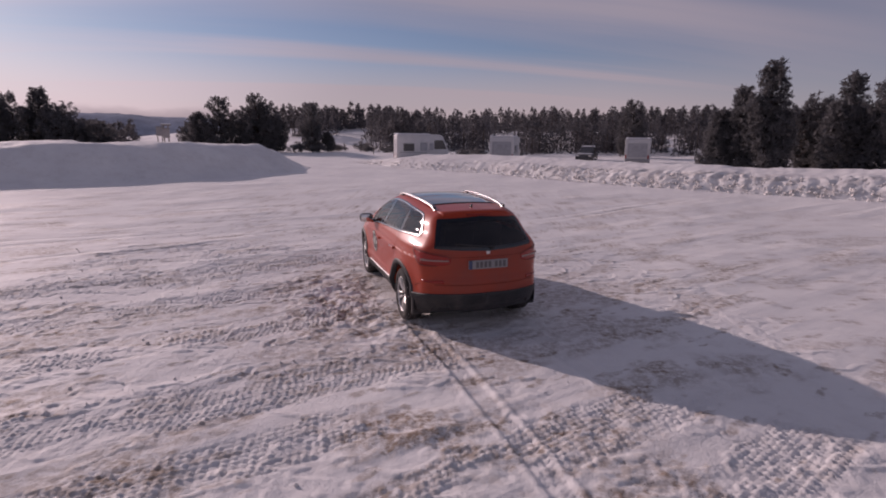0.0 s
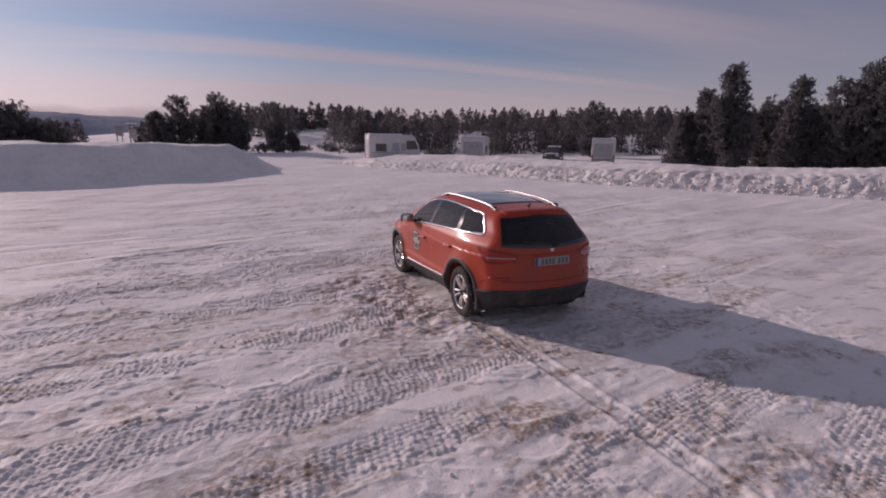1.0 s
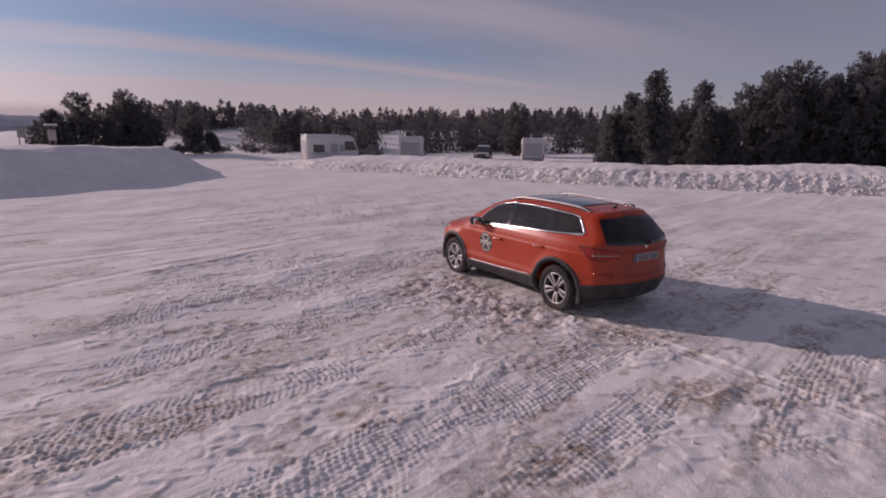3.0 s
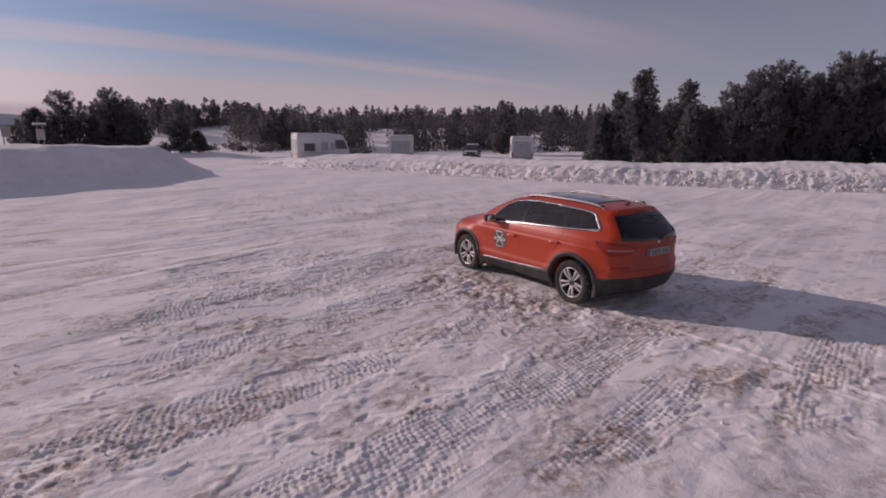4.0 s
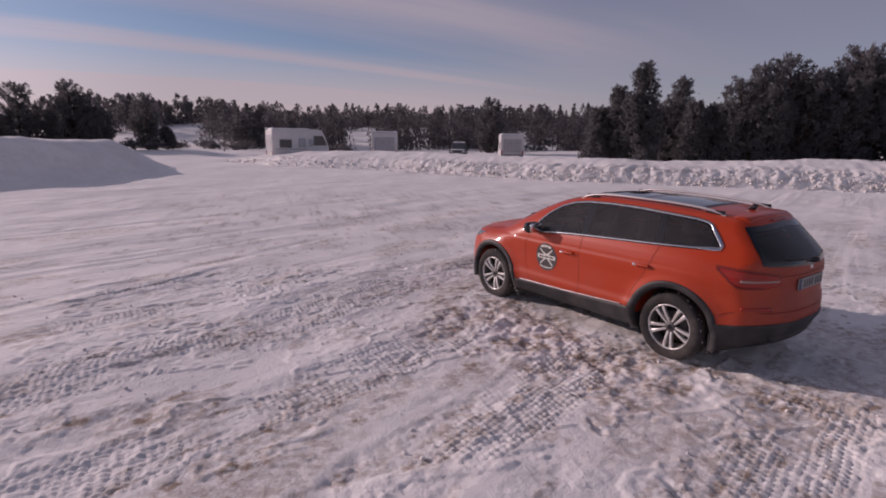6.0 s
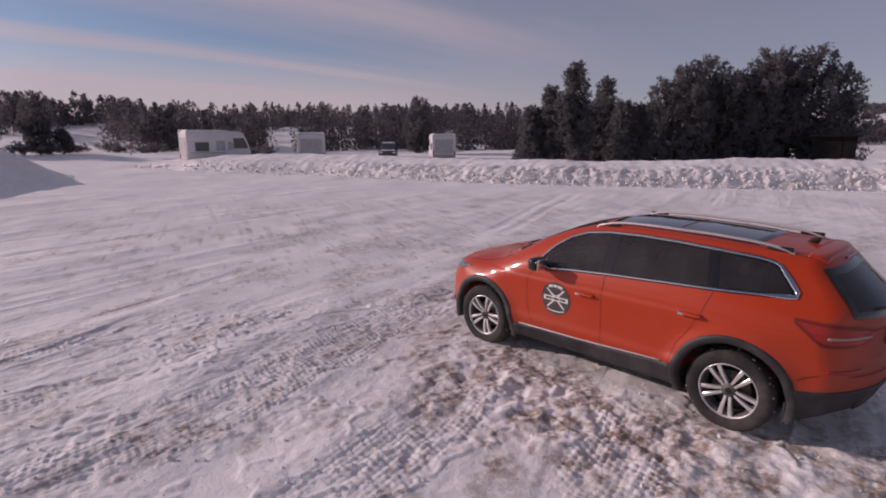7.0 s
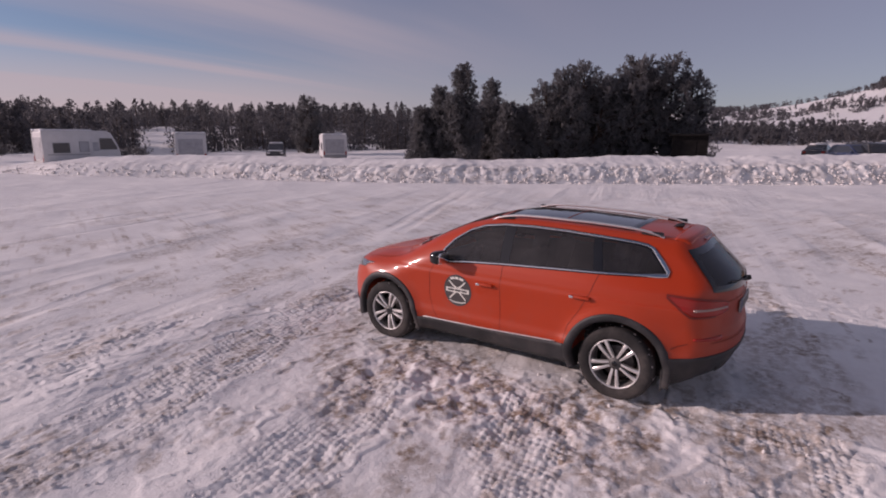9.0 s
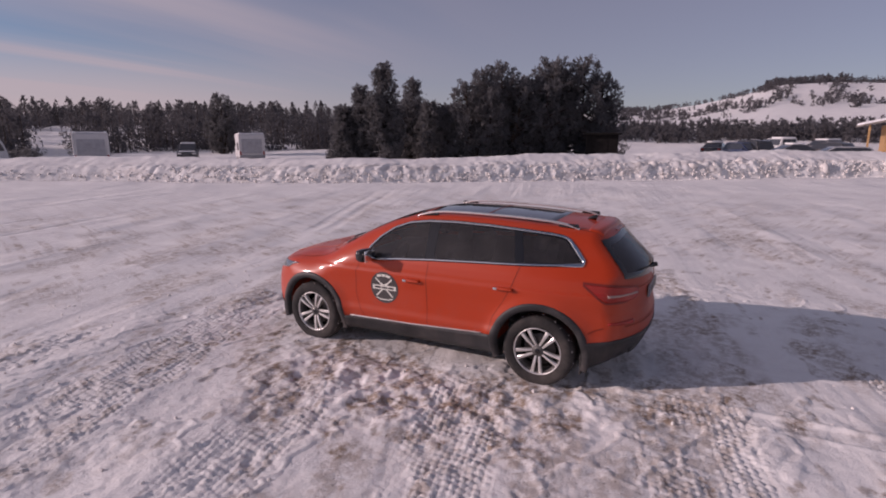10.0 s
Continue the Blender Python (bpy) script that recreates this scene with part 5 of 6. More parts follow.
    part("mirror_glass", bevel_mesh("mirror_glass", M_CHROME, 1.842, 1.850, sgn * 1.025 - 0.095, sgn * 1.025 + 0.095, 1.105, 1.225, 0.003, 1), None, mir, "mirror glass")
    part("mirror_foot", box(bmesh.new(), 1.87, 1.97, min(sgn * 0.86, sgn * 0.96), max(sgn * 0.86, sgn * 0.96), 1.085, 1.135, 0.015), M_BLACK, mir)
    # roof rails
    rx = np.linspace(-0.27, 1.52, 50)
    ry = np.interp(rx, [-0.4, 0.6, 1.6], [0.478, 0.520, 0.535])
    base = onto(np.stack([rx, ry * sgn, np.full(50, 2.0)], -1), np.array([0, 0, -1.0]))
    lift = 0.046 * (1 - np.abs((rx - 0.625) / 0.895) ** 7) - 0.006
    a = np.linspace(0, 2 * np.pi, 12, endpoint=False)
    P = np.stack([np.repeat(rx[:, None], 12, 1), base[:, 1:2] + 0.021 * np.cos(a), base[:, 2:3] + lift[:, None] + 0.013 * np.sin(a)], -1)
    P = np.concatenate([P, P[:, :1]], 1)
    rail = car_part("roof_rail", grid_mesh("roof_rail", P, M_SILVER), None, "silver roof rail")
    for fx in (-0.16, 1.36):
        b = onto(np.array([fx, float(np.interp(fx, [-0.4, 0.6, 1.6], [0.478, 0.520, 0.535])) * sgn, 2.0]), np.array([0, 0, -1.0]))
        part("rail_foot", bevel_mesh("rail_foot", M_BLACK, fx - 0.10, fx + 0.10, b[1] - 0.016, b[1] + 0.016, b[2] - 0.012, b[2] + 0.036, 0.012, 2), None, rail, "black rail foot")
    # tail lamps round the rear corner
    S, D = tail_path(sgn, -0.40, 0.47, 40)
    lamp = car_part("tail_light", wrap_patch("tail_light", S, D, [(0, 1.066), (0.10, 0.990), (0.22, 0.905), (0.60, 0.905), (1, 0.945)],
                    [(0, 1.076), (0.3, 1.058), (0.62, 1.035), (1, 1.000)], M_TAIL, 0.007, 10, 0.012), None, "red C-shaped tail light")
    S, D = tail_path(sgn, -0.66, 0.49, 34)
    part("light_bar", wrap_patch("light_bar", S[4:], D[4:], [(0, 0.958), (1, 0.962)], [(0, 0.976), (1, 0.978)], M_LENSBAR, 0.012, 5, 0.008), None, lamp, "clear white strip in the tail light")
    S, D = tail_path(sgn, -0.40, 0.47, 40)
    part("light_edge", wrap_patch("light_edge", S, D, [(0, 1.072), (0.3, 1.054), (0.62, 1.031), (1, 0.996)], [(0, 1.092), (0.3, 1.074), (0.62, 1.049), (1, 1.010)], M_LAMPEDGE, 0.010, 3), None, lamp, "dark upper edge of the tail light")
    part("light_edge", wrap_patch("light_edge", S[:24], D[:24], [(0, 1.055), (0.17, 0.975), (0.36, 0.893), (1, 0.893)], [(0, 1.080), (0.17, 1.000), (0.36, 0.912), (1, 0.910)], M_LAMPEDGE, 0.010, 3), None, lamp, "dark lower edge of the tail light")
    # rear corner strips, added in dark red for the bumper's dark crease band
    S, D = tail_path(sgn, -0.66, 0.58, 26)
    car_part("crease_strip", wrap_patch("crease_strip", S[6:], D[6:], [(0, 0.690), (1, 0.684)], [(0, 0.712), (1, 0.722)], M_TAIL, 0.006, 4, 0.006), BUMPER, "dark red strip added for the bumper's dark crease band")
    # headlights
    fy = np.linspace(0.84, 0.42, 24)
    P0 = np.stack([np.full((24, 8), 4.0), np.repeat(sgn * fy[:, None], 8, 1),
                   np.interp(fy, [0.42, 0.7, 0.90], [0.800, 0.820, 0.875])[:, None] * (1 - np.linspace(0, 1, 8))
                   + np.interp(fy, [0.42, 0.7, 0.90], [0.875, 0.915, 0.935])[:, None] * np.linspace(0, 1, 8)], -1)
    car_part("headlight", grid_mesh("headlight", onto(P0, np.array([-1.0, 0, 0]), far=2.0, offset=0.005), M_HEADLAMP, 0.01), None, "clear narrow headlight")
    # wheels
    for ax in AXLES:
        prof = [(0.225, 0.075), (0.232, 0.098), (0.250, 0.112), (0.290, 0.121), (0.325, 0.117), (0.346, 0.103), (0.3555, 0.085), (0.357, 0.078),
                (0.350, 0.072), (0.350, 0.064), (0.358, 0.058), (0.358, 0.010), (0.351, 0.004), (0.351, -0.004), (0.358, -0.010), (0.358, -0.058),
                (0.350, -0.064), (0.350, -0.072), (0.357, -0.078), (0.346, -0.103), (0.325, -0.117), (0.280, -0.120), (0.235, -0.105), (0.225, -0.07)]
        wheel = part("wheel", lathe("wheel", [(0.236, 0.102), (0.236, 0.092), (0.222, 0.084), (0.212, 0.060), (0.205, 0.0), (0.215, -0.09), (0.232, -0.10)], M_BARREL, 60), None, CAR, "silver alloy wheel with paired spokes")
        wheel.matrix_basis = pose(ax, sgn * 0.79, WHEEL_R, 0, 17 + ax * 5, 0 if sgn > 0 else 180)
        part("tyre", lathe("tyre", prof, M_RUBBER, 72), None, wheel, "black winter tyre with snow in the tread")
        part("rim_lip", lathe("rim_lip", [(0.228, 0.088), (0.230, 0.106), (0.237, 0.109), (0.241, 0.103), (0.240, 0.090)], M_SILVER, 60), None, wheel)
        part("brake_disc", lathe("brake_disc", [(0.0, 0.012), (0.155, 0.012), (0.160, 0.008), (0.160, -0.012), (0.0, -0.012)], M_IRON, 40), None, wheel, "grey brake disc")
        # black disc added to fill the wheel's inside with dark
        part("wheel_dark_disc", lathe("wheel_dark_disc", [(0.0, -0.03), (0.215, -0.03), (0.215, -0.05), (0.0, -0.05)], M_BLACK, 40), None, wheel, "black disc added for the dark inside of the wheel")
        tyre_snow(wheel, int(ax * 10) + sgn)
        hub = part("hub", lathe("hub", [(0.0, 0.092), (0.028, 0.092), (0.034, 0.086), (0.050, 0.084), (0.066, 0.074), (0.070, 0.05), (0.0, 0.04)], M_BARREL, 30), None, wheel)
        part("centre_cap", lathe("centre_cap", [(0.0, 0.0965), (0.024, 0.0955), (0.028, 0.091), (0.0, 0.09)], M_BLACK, 24), None, wheel, "dark centre cap")
        for k in range(5):
            for w in (-1, 1):
                n, P = 10, []
                for i in range(n):
                    q = i / (n - 1)
                    r = 0.050 + 0.184 * q
                    ce = w * (0.017 + 0.026 * q)
                    hw = 0.0105 + 0.008 * q
                    yy = 0.078 + 0.018 * math.sin(math.pi * q * 0.8) + 0.004 * q
                    P.append([(r, yy - 0.035, ce - hw), (r, yy - 0.004, ce - hw), (r, yy, ce - hw * 0.65), (r, yy, ce + hw * 0.65), (r, yy - 0.004, ce + hw), (r, yy - 0.035, ce + hw)])
                P = np.array(P)
                idx = np.arange(n * 6).reshape(n, 6)
                f = np.stack([idx[:-1, :-1], idx[:-1, 1:], idx[1:, 1:], idx[1:, :-1]], -1).reshape(-1, 4)
                sp = part("spoke", mesh_np("spoke", P.reshape(-1, 3), f[:, ::-1], M_ALLOY, False), None, wheel)
                sp.matrix_basis = pose(0, 0, 0, 0, 72 * k, 0)
            bt = part("wheel_bolt", lathe("wheel_bolt", [(0.0, 0.083), (0.008, 0.083), (0.009, 0.07)], M_IRON, 8), None, wheel)
            bt.matrix_basis = pose(0.045 * math.cos(radians(72 * k + 36)), 0, -0.045 * math.sin(radians(72 * k + 36)))

# rear window, tailgate and bumper
car_part("rear_window", rear_patch("rear_window", REAR_LOW, REAR_TOP, M_PRIVACY, 0.003, 40, 14), TAILGATE, "very dark tinted rear window")
for name, line, wd in (("rear_window_frame", REAR_LOW + REAR_TOP[::-1], 0.05),):
    lp = resample(line + line[:1], 120)
    tt = np.gradient(lp, axis=0)
    tt /= np.linalg.norm(tt, axis=1, keepdims=True)
    nn = np.stack([-tt[:, 1], tt[:, 0]], 1)
    Q = lp[:, None] + nn[:, None] * (np.array([-0.25, 0.0, 0.35, 0.75])[None, :, None] * wd)
    P = onto(np.stack([np.full(Q.shape[:2], -1.6), Q[..., 0], Q[..., 1]], -1), np.array([1.0, 0, 0]), offset=0.006)
    car_part(name, grid_mesh(name, P, M_BLACK), TAILGATE, "gloss black edge of the rear window")
car_part("windscreen", top_patch("windscreen", SCREEN_LOW, SCREEN_TOP, M_GLASS, 0.003, 36, 14), None, "windscreen")
lp = resample(SCREEN_LOW, 40)
Q = lp[:, None] + np.array([[(0.10, 0), (0.03, 0), (-0.04, 0)]])
P = onto(np.stack([Q[..., 0], Q[..., 1], np.full(Q.shape[:2], 2.0)], -1), np.array([0, 0, -1.0]), offset=0.008)
car_part("cowl", grid_mesh("cowl", P, M_PLASTIC), None, "black scuttle below the windscreen")
car_part("roof_panel", top_patch("roof_panel", [(1.42, 0.43), (1.46, 0.0), (1.42, -0.43)], [(0.02, 0.45), (0.0, 0.0), (0.02, -0.45)], M_ROOFGLASS, 0.006, 30, 22, 0.006), None, "black glass panoramic roof")
car_part("roof_seam", top_patch("roof_seam", [(0.74, 0.43), (0.74, -0.43)], [(0.725, 0.43), (0.725, -0.43)], M_SEAM_SHADE, 0.008, 20, 3), None)
for sgn in (1, -1):
    car_part("roof_ditch", top_patch("roof_ditch", [(1.50, sgn * 0.475), (-0.40, sgn * 0.488)], [(1.50, sgn * 0.483), (-0.40, sgn * 0.496)], M_SEAM_SHADE, 0.002, 40, 3), None, "dark joint along the roof edge")
sp = top_patch("spoiler", [(-0.36, 0.49), (-0.36, 0.0), (-0.36, -0.49)], [(-0.495, 0.46), (-0.535, 0.0), (-0.495, -0.46)], M_PAINT, 0.006, 30, 10, 0.012)
spoiler = car_part("spoiler", sp, TAILGATE, "orange roof spoiler above the rear window")
part("brake_light", rear_patch("brake_light", [(-0.16, 1.478), (0.16, 1.478)], [(-0.16, 1.490), (0.16, 1.490)], M_TAIL, 0.012, 12, 3, 0.006), None, spoiler, "slim red high brake light")
b = onto(np.array([-0.27, 0.0, 2.0]), np.array([0, 0, -1.0]))
bm = bmesh.new()
bmesh.ops.create_icosphere(bm, subdivisions=2, radius=1.0)
for v in bm.verts:
    c = v.co
    v.co = Vector((-0.27 + c.x * 0.050 - max(0, c.z) ** 1.2 * 0.055, c.y * 0.015 * (1 - 0.7 * max(0, c.z)), b[2] - 0.004 + max(0, c.z) * 0.054))
part("roof_antenna", bm, M_BLACK, CAR, "black shark-fin roof aerial", True)
# rear wiper
wp = onto(np.stack([np.full(14, -1.6), np.linspace(-0.05, 0.40, 14), np.linspace(1.125, 1.165, 14)], -1), np.array([1.0, 0, 0]), offset=0.02)
bm = bmesh.new()
for p, q in zip(wp[:-1], wp[1:]):
    tube(bm, p, q, 0.009, 0.009, 6)
tube(bm, wp[0] + (0.02, 0, -0.01), wp[0] + (-0.03, 0, 0.005), 0.028, 0.022, 12)
part("rear_wiper", bm, M_PLASTIC, TAILGATE, "black rear wiper", True)
# number plate with bars for its writing
plate = car_part("number_plate", bevel_mesh("number_plate", M_PLATE, -0.922, -0.906, -0.26, 0.26, 0.862, 0.972, 0.004, 2), TAILGATE, "white number plate with unreadable bars")
part("plate_band", bevel_mesh("plate_band", M_PLATEBLUE, -0.9255, -0.922, 0.215, 0.258, 0.864, 0.970, 0.001, 1), None, plate, "blue end of the number plate")
for k, y0 in enumerate((0.165, 0.110, 0.055, 0.000, -0.085, -0.140, -0.195)):
    part("plate_bar", bevel_mesh("plate_bar", M_PLATEINK, -0.9252, -0.922, y0 - 0.036, y0, 0.880, 0.954, 0.001, 1), None, plate, "dark bar of plate writing")
part("tailgate_badge", bevel_mesh("tailgate_badge", M_SILVER, -0.914, -0.895, -0.026, 0.026, 1.040, 1.085, 0.012, 3), None, TAILGATE, "plain chrome badge")
# no bend here: the crease's shade is a dark strip laid on the tailgate
car_part("tailgate_crease_shade", rear_patch("tailgate_crease_shade", [(-0.60, 1.008), (0.60, 1.008)], [(-0.60, 1.016), (0.60, 1.016)], M_SEAM_SHADE, 0.003, 30, 3), TAILGATE, "dark line painted for the shade of the tailgate crease")
car_part("tailgate_gap", rear_patch("tailgate_gap", [(-0.66, 0.660), (0.66, 0.660)], [(-0.66, 0.670), (0.66, 0.670)], M_SEAM_SHADE, 0.003, 30, 3), TAILGATE, "gap below the tailgate")
S1, D1 = tail_path(1, -0.37, 0.0, 60)
S2, D2 = tail_path(-1, -0.37, 0.0, 60)
S, D = np.concatenate([S1, S2[::-1]]), np.concatenate([D1, D2[::-1]])
car_part("bumper_cover", wrap_patch("bumper_cover", S, D, [(0, 0.265), (0.12, 0.30), (0.26, 0.385), (0.36, 0.345), (0.5, 0.335), (0.64, 0.345), (0.74, 0.385), (0.88, 0.30), (1, 0.265)],
         [(0, 0.505), (0.18, 0.545), (0.5, 0.560), (0.82, 0.545), (1, 0.505)], M_PLASTIC, 0.010, 12, 0.012), BUMPER, "black plastic lower rear bumper")
car_part("skid_plate", rear_patch("skid_plate", [(-0.44, 0.335), (0.44, 0.335)], [(-0.50, 0.405), (0.50, 0.405)], M_PLASTIC, 0.018, 24, 5, 0.012), BUMPER, "dark skid plate under the bumper")
# front: grille and lower intake
fy = np.linspace(-0.44, 0.44, 26)
for nm, z0, z1, lb in (("grille", 0.66, 0.86, "black upright-slat grille"), ("lower_intake", 0.26, 0.44, "black lower air intake")):
    P0 = np.stack([np.full((26, 8), 4.0), np.repeat(fy[:, None] * (1 if nm == "grille" else 1.7), 8, 1), np.repeat(np.linspace(z0, z1, 8)[None], 26, 0)], -1)
    car_part(nm, grid_mesh(nm, onto(P0, np.array([-1.0, 0, 0]), far=2.2, offset=0.008), M_BLACK, 0.01), None, lb)
for sgn in (1, -1):
    car_part("bonnet_gap", top_patch("bonnet_gap", [(2.45, sgn * 0.76), (2.9, sgn * 0.755), (3.35, sgn * 0.66)], [(2.45, sgn * 0.768), (2.9, sgn * 0.763), (3.35, sgn * 0.668)], M_SEAM_SHADE, 0.003, 40, 3), shell[7])
    car_part("bonnet_crease", top_patch("bonnet_crease", [(2.6, sgn * 0.50), (3.4, sgn * 0.42)], [(2.6, sgn * 0.507), (3.4, sgn * 0.427)], M_PAINT, 0.006, 30, 3, 0.004), shell[7])
    # wiper arms at the foot of the windscreen
    bm = bmesh.new()
    ww = onto(np.stack([np.linspace(2.55, 2.36, 10), np.linspace(0.05, 0.58, 10) * (1 if sgn > 0 else -1), np.full(10, 2.0)], -1), np.array([0, 0, -1.0]), offset=0.022)
    for p, q in zip(ww[:-1], ww[1:]):
        tube(bm, p, q, 0.009, 0.009, 6)
    part("windscreen_wiper", bm, M_PLASTIC, CAR, "black windscreen wiper", True)

# seats and dashboard inside
def seat(x, y, wdt):
    s = part("seat", box(bmesh.new(), x - 0.25, x + 0.27, y - wdt, y + wdt, 0.52, 0.68, 0.06, 3), M_SEAT, CAR, "dark grey cloth seat", True)
    part("seat_back", box(bmesh.new(), -0.06, 0.09, y - wdt, y + wdt, 0.0, 0.62, 0.06, 3, pose(x - 0.25, 0, 0.64, 0, -14, 0)), M_SEAT, s, "", True)
    part("headrest", box(bmesh.new(), -0.05, 0.06, y - 0.12, y + 0.12, 0.0, 0.19, 0.05, 3, pose(x - 0.42, 0, 1.27, 0, -12, 0)), M_SEAT, s, "", True)


for y in (0.37, -0.37):
    seat(1.45, y, 0.24)
for y in (0.44, 0.0, -0.44):
    seat(0.55, y, 0.215)
part("dashboard", box(bmesh.new(), 1.98, 2.40, -0.72, 0.72, 0.80, 1.06, 0.08, 3), M_CABIN, CAR, "dark dashboard", True)
bm = bmesh.new()
for k in range(20):
    a, b2 = 2 * math.pi * k / 20, 2 * math.pi * (k + 1) / 20
    tube(bm, (0, 0.18 * math.cos(a), 0.18 * math.sin(a)), (0, 0.18 * math.cos(b2), 0.18 * math.sin(b2)), 0.016, 0.016, 8)
bmesh.ops.transform(bm, matrix=pose(1.88, 0.37, 1.03, 0, -25, 0), verts=bm.verts)
part("steering_wheel", bm, M_CABIN, CAR, "black steering wheel", True)

# round door decals: crossed skis and bars
for sgn in (1, -1):
    cx, cz, R = 1.742, 0.795, 0.178
    a = np.linspace(0, 2 * np.pi, 40)
    rr = np.array([0.004, 0.06, 0.12, R])
    Q = np.stack([cx + np.cos(a)[:, None] * rr, cz + np.sin(a)[:, None] * rr], -1)
    P = onto(np.stack([Q[..., 0], np.full(Q.shape[:2], 1.25 * sgn), Q[..., 1]], -1), np.array([0, -sgn, 0.0]), offset=0.003)
    decal = car_part("door_decal", grid_mesh("door_decal", P, M_DECAL), DOORS[sgn, 1], "round black sticker with white crossed skis")
    for line, wd in (([(-0.105, -0.100), (0.105, 0.105)], 0.017), ([(0.105, -0.100), (-0.105, 0.105)], 0.017), ([(-0.150, 0.000), (0.150, 0.000)], 0.050),
                     ([(-0.085, 0.128), (-0.030, 0.140)], 0.026), ([(-0.022, 0.141), (0.022, 0.141)], 0.026), ([(0.030, 0.140), (0.085, 0.128)], 0.026),
                     ([(-0.105, -0.122), (-0.05, -0.138), (0.05, -0.138), (0.105, -0.122)], 0.011), ([(-0.06, 0.062), (0.0, 0.030), (0.06, 0.062)], 0.010)):
        part("decal_bar", side_strip("decal_bar", [(cx + p, cz + q) for p, q in line], wd, M_DECALWHITE, sgn, 0.006, 12), None, decal, "white shape on the sticker")
    for x0, x1 in ((-0.125, -0.055), (-0.045, 0.030), (0.040, 0.125)):
        part("decal_bar", side_strip("decal_bar", [(cx + x0, cz), (cx + x1, cz)], 0.022, M_DECAL, sgn, 0.008, 6), None, decal, "dark bar of lettering")


# ---------------------------------------------------------------- motorhomes, vehicles, hut, signs
M_WHITE = material("camper_white", (0.60, 0.59, 0.59), 0.45, vary=0.06, scale=2, dirt=0.3, dirt_col=(0.5, 0.48, 0.46))
M_FROST = material("frosted_panel", (0.38, 0.38, 0.40), 0.7, vary=0.15, scale=3)
M_PANE = material("frosted_pane", (0.36, 0.36, 0.38), 0.5, vary=0.2, scale=3)
M_DARKGLASS = material("vehicle_glass", (0.035, 0.038, 0.045), 0.08, coat=0.6)
M_FRAME = material("window_frame", (0.30, 0.30, 0.31), 0.5, vary=0.1, scale=8)
M_CAPSNOW = material("snow_cap", (0.84, 0.84, 0.85), 0.75, vary=0.06, scale=3, bump=0.4, bump_scale=12, spec=0.3)
M_HUT = material("dark_hut_boards", (0.013, 0.0115, 0.0115), 0.95, spec=0.15, vary=0.35, scale=4, bump=0.4, bump_scale=30)
M_TIMBER = material("warm_timber", (0.46, 0.27, 0.12), 0.7, vary=0.25, scale=3, bump=0.3, bump_scale=30)
M_POST = material("grey_wood", (0.22, 0.19, 0.17), 0.85, vary=0.3, scale=8)
M_BOARD = material("sign_board", (0.30, 0.28, 0.28), 0.6, vary=0.15, scale=5)


def extrude_profile(bm, prof, y0, y1, bevel=0.0, taper=None):
    """A solid from a side outline of (x, z), from y0 to y1."""
    a = [bm.verts.new((x, y0, z)) for x, z in prof]
    b = [bm.verts.new((x, y1, z)) for x, z in prof]
    bm.faces.new(a), bm.faces.new(b[::-1])
    for i in range(len(prof)):
        j = (i + 1) % len(prof)
        bm.faces.new((a[j], a[i], b[i], b[j]))
    if taper:
        for v in a + b:
            if v.co.z > taper[0]:
                v.co.y *= 1 - taper[1] * (v.co.z - taper[0]) / taper[2]
    bmesh.ops.recalc_face_normals(bm, faces=bm.faces)
    if bevel:
        bmesh.ops.bevel(bm, geom=list(bm.edges), offset=bevel, segments=3, profile=0.5, affect="EDGES")
    return bm


def simple_wheel(parent, x, y, r, wdt):
    w = part("wheel", lathe("wheel", [(0.0, 0.3 * wdt), (0.55 * r, 0.35 * wdt), (0.62 * r, 0.5 * wdt), (0.62 * r, -0.3 * wdt), (0.0, -0.3 * wdt)], M_SILVER, 24), None, parent)
    part("tyre", lathe("tyre", [(0.60 * r, 0.45 * wdt), (0.75 * r, 0.52 * wdt), (0.95 * r, 0.45 * wdt), (r, 0.3 * wdt), (r, -0.3 * wdt), (0.95 * r, -0.45 * wdt), (0.6 * r, -0.45 * wdt)], M_RUBBER, 28), None, w, "black tyre")
    w.matrix_basis = pose(x, y, r, 0, 0, 0 if y > 0 else 180)
    return w


